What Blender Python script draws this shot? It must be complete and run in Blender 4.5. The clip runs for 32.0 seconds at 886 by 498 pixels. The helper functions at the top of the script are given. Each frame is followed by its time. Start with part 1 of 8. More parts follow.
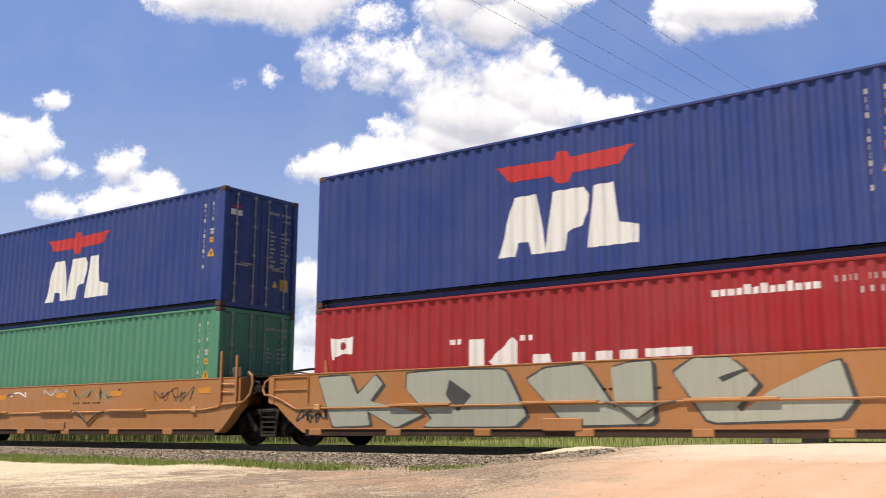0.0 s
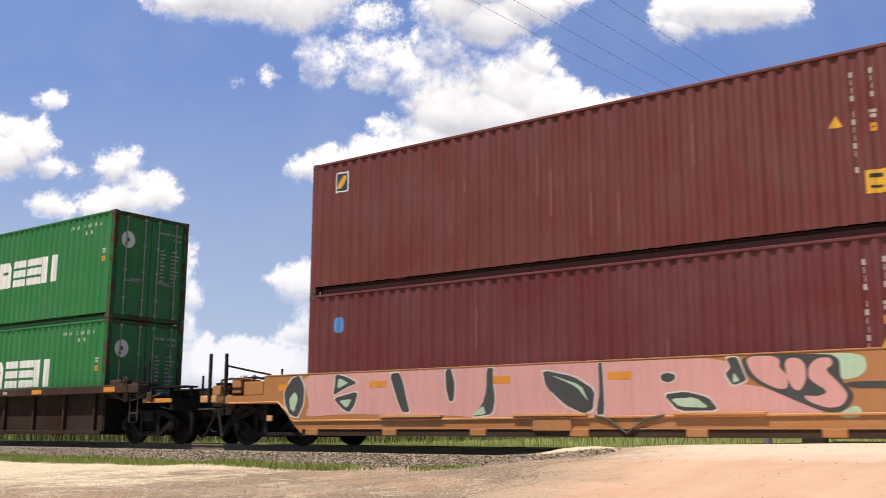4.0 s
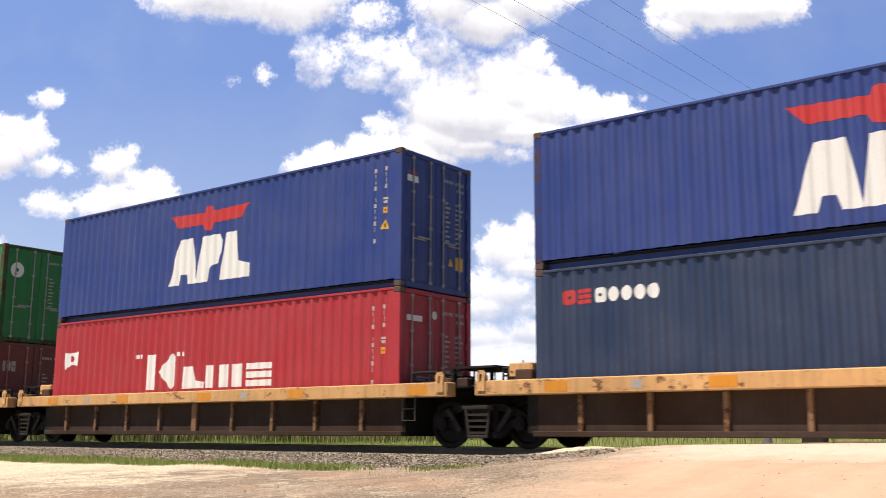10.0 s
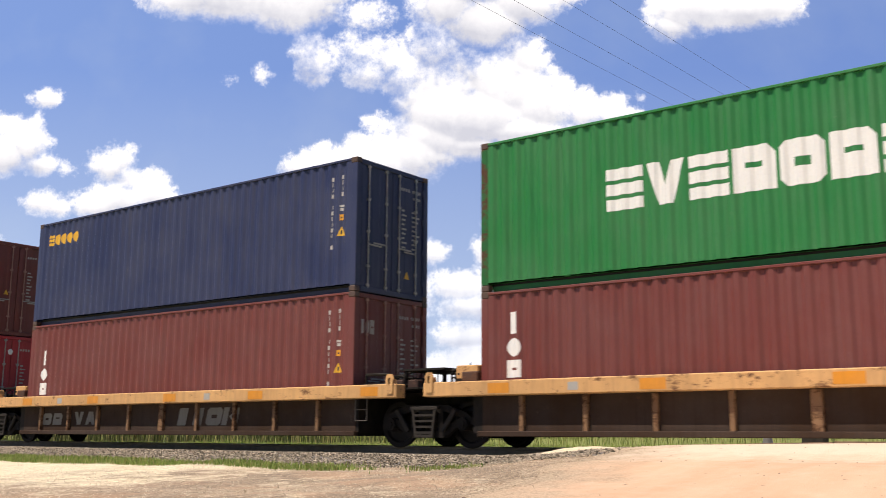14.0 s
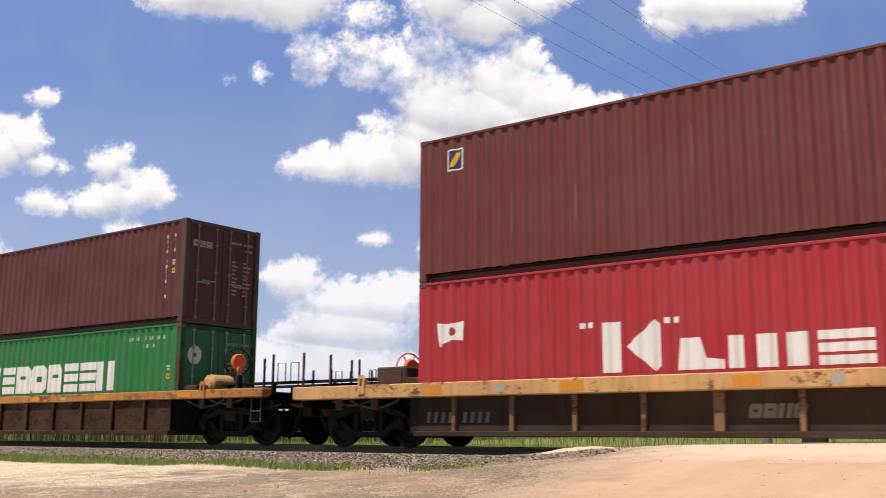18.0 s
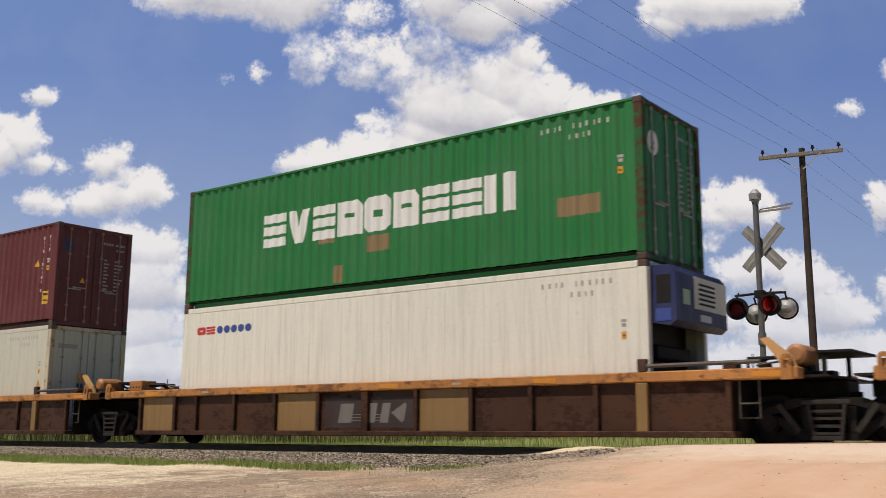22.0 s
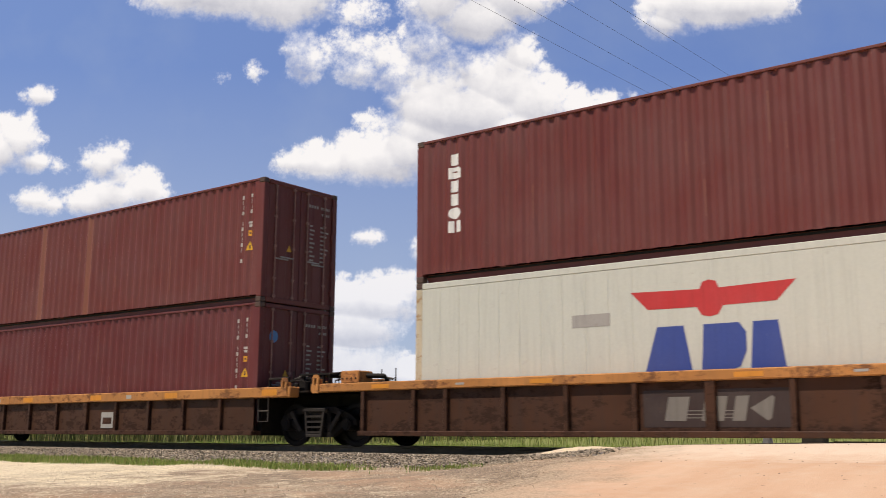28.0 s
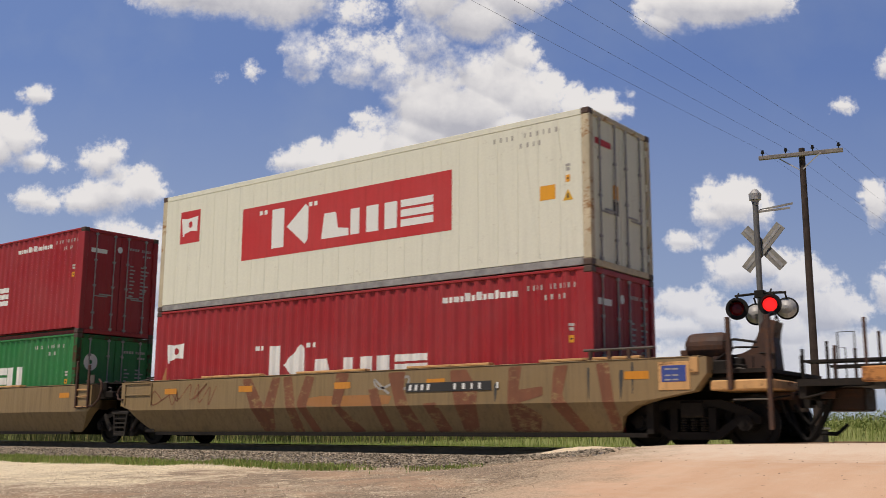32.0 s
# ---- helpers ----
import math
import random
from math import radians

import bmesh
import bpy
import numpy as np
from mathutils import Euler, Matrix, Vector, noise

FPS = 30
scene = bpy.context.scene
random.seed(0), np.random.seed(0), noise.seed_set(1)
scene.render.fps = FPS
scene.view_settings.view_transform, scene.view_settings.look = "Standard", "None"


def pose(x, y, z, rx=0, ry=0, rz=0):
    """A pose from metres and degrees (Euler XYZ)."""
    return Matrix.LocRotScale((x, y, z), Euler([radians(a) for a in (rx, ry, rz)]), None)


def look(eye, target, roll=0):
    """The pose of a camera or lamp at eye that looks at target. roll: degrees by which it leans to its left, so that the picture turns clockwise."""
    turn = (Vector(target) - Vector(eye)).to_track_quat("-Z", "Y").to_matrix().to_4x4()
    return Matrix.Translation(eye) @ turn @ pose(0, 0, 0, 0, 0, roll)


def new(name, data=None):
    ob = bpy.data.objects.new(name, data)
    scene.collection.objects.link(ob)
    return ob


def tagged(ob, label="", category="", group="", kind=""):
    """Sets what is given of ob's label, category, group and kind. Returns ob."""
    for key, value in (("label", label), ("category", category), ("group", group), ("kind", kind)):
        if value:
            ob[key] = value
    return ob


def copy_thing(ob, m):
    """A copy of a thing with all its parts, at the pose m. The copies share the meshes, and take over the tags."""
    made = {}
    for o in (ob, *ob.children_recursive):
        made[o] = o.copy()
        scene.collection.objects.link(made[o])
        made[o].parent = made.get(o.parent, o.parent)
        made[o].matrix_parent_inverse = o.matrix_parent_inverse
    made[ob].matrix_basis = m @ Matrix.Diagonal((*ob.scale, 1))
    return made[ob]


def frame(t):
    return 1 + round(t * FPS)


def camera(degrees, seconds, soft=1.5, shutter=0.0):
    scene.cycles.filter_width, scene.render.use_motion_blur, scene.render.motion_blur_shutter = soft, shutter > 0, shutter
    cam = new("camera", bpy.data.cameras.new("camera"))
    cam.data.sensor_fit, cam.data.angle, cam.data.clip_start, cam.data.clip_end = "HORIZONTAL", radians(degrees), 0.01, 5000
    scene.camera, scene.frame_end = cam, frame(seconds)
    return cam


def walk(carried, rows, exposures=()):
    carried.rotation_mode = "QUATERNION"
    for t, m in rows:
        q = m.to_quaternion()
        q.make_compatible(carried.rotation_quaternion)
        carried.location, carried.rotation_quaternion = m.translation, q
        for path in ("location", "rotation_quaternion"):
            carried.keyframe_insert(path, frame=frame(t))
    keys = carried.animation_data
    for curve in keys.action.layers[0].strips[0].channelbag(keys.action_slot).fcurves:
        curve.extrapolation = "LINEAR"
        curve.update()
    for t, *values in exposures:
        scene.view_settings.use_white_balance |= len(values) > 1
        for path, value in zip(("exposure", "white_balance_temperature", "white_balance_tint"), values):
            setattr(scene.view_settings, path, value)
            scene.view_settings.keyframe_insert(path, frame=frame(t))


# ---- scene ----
cam = camera(47.27, 32.0, soft=0.8, shutter=0.2)
EYE = (0.0, -16.665, 0.2)
VIEW = pose(*EYE, 100.49, 0, 37.55) @ pose(0, 0, 0, 0, 0, 0.31)
EXPOSURE = [(0, 0.03), (3.5, -0.02), (6, -0.12), (7, -0.02), (8, -0.24), (9, 0.18), (10, 0.17), (11, 0.1), (12, 0.02), (13, 0.04), (14, 0.12), (17, -0.04), (18, -0.12), (19, -0.38), (20, 0.07), (21, -0.1), (22, -0.4), (23, -0.54), (24, -0.46), (25, -0.22), (25.5, -0.22), (28, -0.2), (29, -0.12), (30, 0.2), (31, -0.36), (32, -0.48)]
walk(cam, [(0, VIEW), (32, VIEW)], exposures=[(t, e, 7150, 17) for t, e in EXPOSURE])

# ---------------------------------------------------------------- world and sun
SUN_EL, SUN_AZ = 63.0, 198.0        # degrees; azimuth clockwise from +y
world = bpy.data.worlds.new("world")
scene.world = world
world.use_nodes = True
wn = world.node_tree.nodes
sky = wn.new("ShaderNodeTexSky")
sky.sky_type, sky.sun_disc = "NISHITA", False
sky.sun_elevation, sky.sun_rotation = radians(SUN_EL), radians(SUN_AZ)
sky.air_density, sky.dust_density, sky.ozone_density, sky.altitude = 1.0, 0.25, 5.0, 100
wn["Background"].inputs["Strength"].default_value = 0.068
tint = wn.new("ShaderNodeMix")
tint.data_type, tint.blend_type = "RGBA", "MULTIPLY"
tint.inputs[0].default_value, tint.inputs[7].default_value = 1.0, (0.97, 0.98, 1.16, 1.0)
world.node_tree.links.new(sky.outputs[0], tint.inputs[6])
world.node_tree.links.new(tint.outputs[2], wn["Background"].inputs["Color"])
sun = new("sun", bpy.data.lights.new("sun", "SUN"))
sun.data.energy, sun.data.angle, sun.data.color = 5.0, radians(0.53), (1.0, 0.95, 0.87)
_a, _e = radians(SUN_AZ), radians(SUN_EL)
SUN_DIR = Vector((math.sin(_a) * math.cos(_e), math.cos(_a) * math.cos(_e), math.sin(_e)))
sun.matrix_world = look((40 * SUN_DIR)[:], (0, 0, 0))


# ---------------------------------------------------------------- mesh building
class Build:
    """Collects vertices and faces of one mesh."""

    def __init__(self):
        self.v, self.f = [], []

    def add(self, vs, fs):
        n = len(self.v)
        self.v += [tuple(p) for p in vs]
        self.f += [tuple(n + i for i in f) for f in fs]
        return self

    def box(self, x0, x1, y0, y1, z0, z1, b=0.0):
        if b <= 0:
            vs = [(x, y, z) for z in (z0, z1) for y in (y0, y1) for x in (x0, x1)]
            fs = [(0, 2, 3, 1), (4, 5, 7, 6), (0, 1, 5, 4), (2, 6, 7, 3), (0, 4, 6, 2), (1, 3, 7, 5)]
            return self.add(vs, fs)
        c, h = Vector(((x0 + x1) / 2, (y0 + y1) / 2, (z0 + z1) / 2)), (abs(x1 - x0) / 2, abs(y1 - y0) / 2, abs(z1 - z0) / 2)
        vs, idx, fs = [], {}, []
        for sx in (-1, 1):
            for sy in (-1, 1):
                for sz in (-1, 1):
                    s = (sx, sy, sz)
                    for a in range(3):
                        p = [s[k] * (h[k] - (0 if k == a else b)) for k in range(3)]
                        idx[(s, a)] = len(vs)
                        vs.append((c.x + p[0], c.y + p[1], c.z + p[2]))
        for a in range(3):
            for s in (-1, 1):
                q = []
                for u, w in ((-1, -1), (1, -1), (1, 1), (-1, 1)):
                    k = [0, 0, 0]
                    k[a], k[(a + 1) % 3], k[(a + 2) % 3] = s, u, w
                    q.append(idx[(tuple(k), a)])
                fs.append(tuple(q if s > 0 else q[::-1]))
        for a in range(3):
            b1, b2 = (a + 1) % 3, (a + 2) % 3
            for u in (-1, 1):
                for w in (-1, 1):
                    k0, k1 = [0, 0, 0], [0, 0, 0]
                    k0[a], k1[a] = -1, 1
                    for k in (k0, k1):
                        k[b1], k[b2] = u, w
                    q = [idx[(tuple(k0), b1)], idx[(tuple(k1), b1)], idx[(tuple(k1), b2)], idx[(tuple(k0), b2)]]
                    fs.append(tuple(q if u * w > 0 else q[::-1]))
        for sx in (-1, 1):
            for sy in (-1, 1):
                for sz in (-1, 1):
                    q = [idx[((sx, sy, sz), a)] for a in range(3)]
                    fs.append(tuple(q if sx * sy * sz > 0 else q[::-1]))
        return self.add(vs, fs)

    def cyl(self, p, q, r, n=12, r2=None):
        p, q = Vector(p), Vector(q)
        d = (q - p).normalized()
        s = d.orthogonal().normalized()
        t = d.cross(s)
        r2 = r if r2 is None else r2
        vs = []
        for c, rr in ((p, r), (q, r2)):
            vs += [c + rr * (math.cos(2 * math.pi * i / n) * s + math.sin(2 * math.pi * i / n) * t) for i in range(n)]
        fs = [(i, (i + 1) % n, n + (i + 1) % n, n + i) for i in range(n)]
        fs += [tuple(range(n))[::-1], tuple(range(n, 2 * n))]
        return self.add(vs, fs)

    def tube(self, pts, r, n=8):
        """A bent pipe through the points, in one piece."""
        pts = [Vector(p) for p in pts]
        side, rings = None, []
        for i, p in enumerate(pts):
            d = (pts[min(i + 1, len(pts) - 1)] - pts[max(i - 1, 0)]).normalized()
            side = d.orthogonal().normalized() if side is None else (side - side.dot(d) * d).normalized()
            up = d.cross(side)
            rings += [p + r * (math.cos(2 * math.pi * k / n) * side + math.sin(2 * math.pi * k / n) * up) for k in range(n)]
        m = len(pts)
        fs = [(i * n + k, i * n + (k + 1) % n, (i + 1) * n + (k + 1) % n, (i + 1) * n + k) for i in range(m - 1) for k in range(n)]
        return self.add(rings, fs + [tuple(range(n))[::-1], tuple(range((m - 1) * n, m * n))])

    def beam(self, p, q, w, h):
        """A square bar from p to q: w across (y), h in its own upright direction."""
        p, q = Vector(p), Vector(q)
        d = (q - p).normalized()
        s = Vector((0, 1, 0)) if abs(d.y) < 0.9 else Vector((1, 0, 0))
        t = d.cross(s).normalized()
        s = t.cross(d)
        vs = [c + a * w / 2 * s + b * h / 2 * t for c in (p, q) for a, b in ((-1, -1), (1, -1), (1, 1), (-1, 1))]
        fs = [(0, 1, 5, 4), (1, 2, 6, 5), (2, 3, 7, 6), (3, 0, 4, 7), (3, 2, 1, 0), (4, 5, 6, 7)]
        return self.add(vs, fs)

    def prism(self, pts, y0, y1):
        """A polygon in x and z, drawn out from y0 to y1."""
        n = len(pts)
        vs = [(x, y0, z) for x, z in pts] + [(x, y1, z) for x, z in pts]
        fs = [tuple(range(n)), tuple(range(n, 2 * n))[::-1]] + [(i, n + i, n + (i + 1) % n, (i + 1) % n) for i in range(n)]
        return self.add(vs, fs)

    def lathe(self, prof, n=24, centre=(0, 0, 0)):
        """A profile of (y, radius) turned round the y axis."""
        cx, cy, cz = centre
        vs, fs, m = [], [], len(prof)
        for i in range(n):
            a = 2 * math.pi * i / n
            vs += [(cx + r * math.cos(a), cy + y, cz + r * math.sin(a)) for y, r in prof]
        for i in range(n):
            j = (i + 1) % n
            fs += [(i * m + k, i * m + k + 1, j * m + k + 1, j * m + k) for k in range(m - 1)]
        return self.add(vs, fs)

    def mesh(self, name):
        me = bpy.data.meshes.new(name)
        me.from_pydata(self.v, [], self.f)
        me.update()
        return me


def recalc(me):
    bm = bmesh.new()
    bm.from_mesh(me)
    bmesh.ops.recalc_face_normals(bm, faces=bm.faces)
    bm.to_mesh(me)
    bm.free()
    return me


def smooth(me, angle=40):
    me.shade_smooth()
    me.set_sharp_from_angle(angle=radians(angle))
    return me


def thing(name, m=None, label="", category="", group="", kind=""):
    ob = new(name)
    ob.empty_display_size = 0.2
    if m is not None:
        ob.matrix_world = m
    return tagged(ob, label, category, group, kind)


def part(name, shape, material, parent, label="", at=None):
    """One mesh object under a thing or part; shape is a Build or a shared mesh."""
    me = recalc(shape.mesh(name)) if isinstance(shape, Build) else shape
    if not me.materials:
        me.materials.append(material)
    ob = new(name, me)
    ob.material_slots[0].link = "OBJECT"
    ob.material_slots[0].material = material
    ob.parent = parent
    if at is not None:
        ob.matrix_basis = at if isinstance(at, Matrix) else Matrix.Translation(at)
    return tagged(ob, label)


CACHE = {}


def once(key, make):
    """A mesh made once and shared."""
    if key not in CACHE:
        b = make()
        CACHE[key] = recalc(b.mesh(str(key[0]))) if isinstance(b, Build) else b
    return CACHE[key]


# ---------------------------------------------------------------- materials
class Nodes:
    def __init__(self, name):
        self.m = bpy.data.materials.new(name)
        self.m.use_nodes = True
        self.t = self.m.node_tree
        self.bsdf = self.t.nodes["Principled BSDF"]

    def node(self, kind, **kw):
        n = self.t.nodes.new("ShaderNode" + kind)
        for k, v in kw.items():
            if k in n.inputs.keys():
                n.inputs[k].default_value = v
        return n

    def link(self, a, b):
        self.t.links.new(a, b)

    def coords(self, scale=(1, 1, 1), shift=True, world_space=False):
        """Places in metres, shifted at random from object to object."""
        tc = self.node("TexCoord")
        out = tc.outputs["Object"]
        if world_space:
            out = self.node("NewGeometry").outputs["Position"]
        mp = self.node("Mapping")
        mp.inputs["Scale"].default_value = scale
        self.link(out, mp.inputs["Vector"])
        if shift:
            oi = self.node("ObjectInfo")
            mul = self.t.nodes.new("ShaderNodeVectorMath")
            mul.operation = "SCALE"
            mul.inputs[0].default_value = (37.0, 11.0, 23.0)
            self.link(oi.outputs["Random"], mul.inputs["Scale"])
            self.link(mul.outputs[0], mp.inputs["Location"])
        return mp.outputs[0]

    def noise(self, scale, detail=4, rough=0.6, vec=None, **kw):
        n = self.node("TexNoise", Scale=scale, Detail=detail, Roughness=rough)
        if vec is not None:
            self.link(vec, n.inputs["Vector"])
        return n.outputs["Fac"]

    def ramp(self, fac, a, b, ca=0.0, cb=1.0):
        r = self.node("MapRange")
        r.inputs["From Min"].default_value, r.inputs["From Max"].default_value = a, b
        r.inputs["To Min"].default_value, r.inputs["To Max"].default_value = ca, cb
        self.link(fac, r.inputs["Value"])
        return r.outputs[0]

    def mix(self, fac, a, b, mode="MIX"):
        n = self.t.nodes.new("ShaderNodeMix")
        n.data_type, n.blend_type = "RGBA", mode
        for val, sock in ((fac, n.inputs[0]), (a, n.inputs[6]), (b, n.inputs[7])):
            if isinstance(val, (int, float)):
                sock.default_value = val
            elif isinstance(val, tuple):
                sock.default_value = (*val[:3], 1.0)
            else:
                self.link(val, sock)
        return n.outputs[2]

    def math(self, op, a, b=0.0):
        n = self.t.nodes.new("ShaderNodeMath")
        n.operation = op
        for val, sock in ((a, n.inputs[0]), (b, n.inputs[1])):
            if isinstance(val, (int, float)):
                sock.default_value = val
            else:
                self.link(val, sock)
        return n.outputs[0]

    def bump(self, height, strength=0.3, distance=0.01):
        n = self.node("Bump", Strength=strength, Distance=distance)
        self.link(height, n.inputs["Height"])
        self.link(n.outputs[0], self.bsdf.inputs["Normal"])

    def done(self, colour, rough=0.5, metal=0.0, spec=0.5):
        for val, key in ((colour, "Base Color"), (rough, "Roughness"), (metal, "Metallic"), (spec, "Specular IOR Level")):
            s = self.bsdf.inputs[key]
            if isinstance(val, (int, float)):
                s.default_value = val
            elif isinstance(val, tuple):
                s.default_value = (*val[:3], 1.0)
            else:
                self.link(val, s)
        return self.m


def mul(c, k):
    return tuple(min(1.0, v * k) for v in c)


def paint(name, colour, rough=0.45, fade=0.25, rust=0.25, grime=0.35, rust_colour=(0.16, 0.065, 0.03), spec=0.45):
    """Weathered enamel on steel: chalky fading, run-down streaks, rust spots, road dust."""
    n = Nodes(name)
    p = n.coords()
    streak_p = n.coords(scale=(5.0, 5.0, 0.35))
    big = n.noise(0.8, 5, 0.6, p)
    streak = n.noise(1.6, 5, 0.65, streak_p)
    fine = n.noise(22, 4, 0.7, p)
    faded = n.mix(n.ramp(big, 0.35, 0.75, 0, fade), colour, tuple(0.72 * v + 0.28 * 0.42 for v in colour))
    dirty = n.mix(n.ramp(streak, 0.48, 0.8, 0, grime), faded, tuple(0.45 * v + 0.028 for v in colour))
    spots = n.math("MULTIPLY", n.ramp(n.noise(3.2, 8, 0.78, p), 0.60, 0.72), n.ramp(fine, 0.42, 0.58))
    col = n.mix(n.math("MULTIPLY", spots, rust), dirty, rust_colour)
    scuff = n.math("MULTIPLY", n.ramp(n.noise(11, 7, 0.8, n.coords(scale=(1.0, 1.0, 0.45))), 0.62, 0.70), n.ramp(big, 0.42, 0.6))
    col = n.mix(n.math("MULTIPLY", scuff, 0.22), col, (0.46, 0.40, 0.34))
    runs = n.ramp(n.noise(2.2, 4, 0.6, n.coords(scale=(9.0, 9.0, 0.22))), 0.55, 0.78, 0.0, 0.9 * grime)
    col = n.mix(runs, col, mul(colour, 0.5))
    col = n.mix(n.ramp(fine, 0.3, 0.7, 0.0, 0.18), col, mul(colour, 0.55))
    n.bump(n.math("ADD", n.math("MULTIPLY", big, 1.0), n.math("MULTIPLY", fine, 0.06)), 0.25, 0.02)
    return n.done(col, n.ramp(streak, 0.3, 0.8, rough - 0.08, rough + 0.25), 0.0, spec)


def worn(name, colour, under_colour, amount=0.5, rough=0.6):
    """Old enamel flaked off in ragged patches down to rust, with streaks below them."""
    n = Nodes(name)
    p, q = n.coords(scale=(0.6, 1, 1)), n.coords(scale=(6.0, 6.0, 0.8))
    big, mid, fine = n.noise(2.6, 7, 0.74, p), n.noise(12, 6, 0.72, p), n.noise(50, 4, 0.7, p)
    flakes = n.ramp(n.math("ADD", n.math("MULTIPLY", big, 0.62), n.math("MULTIPLY", mid, 0.38)), amount, amount + 0.06)
    tone = n.mix(n.ramp(n.noise(0.9, 4, 0.6, p), 0.35, 0.7), colour, mul(colour, 1.3))
    tone = n.mix(n.ramp(n.noise(1.2, 5, 0.65, q), 0.45, 0.8, 0, 0.55), tone, tuple(0.4 * v + 0.02 for v in colour))
    col = n.mix(flakes, tone, n.mix(n.ramp(fine, 0.3, 0.7), mul(under_colour, 0.7), mul(under_colour, 1.3)))
    n.bump(n.math("ADD", n.math("MULTIPLY", flakes, -0.4), n.math("MULTIPLY", fine, 0.15)), 0.4, 0.008)
    return n.done(col, n.ramp(flakes, 0, 1, rough - 0.1, rough + 0.25), 0.0, 0.2)


def plain(name, colour, rough=0.6, metal=0.0, var=0.25, scale=6.0):
    n = Nodes(name)
    p = n.coords()
    col = n.mix(n.ramp(n.noise(scale, 6, 0.65, p), 0.3, 0.7), mul(colour, 1 - var), mul(colour, 1 + var))
    n.bump(n.noise(scale * 5, 4, 0.6, p), 0.2, 0.006)
    return n.done(col, rough, metal, 0.25)


def glow(name, colour, strength):
    n = Nodes(name)
    n.bsdf.inputs["Emission Color"].default_value = (*colour, 1)
    n.bsdf.inputs["Emission Strength"].default_value = strength
    return n.done(colour, 0.3)


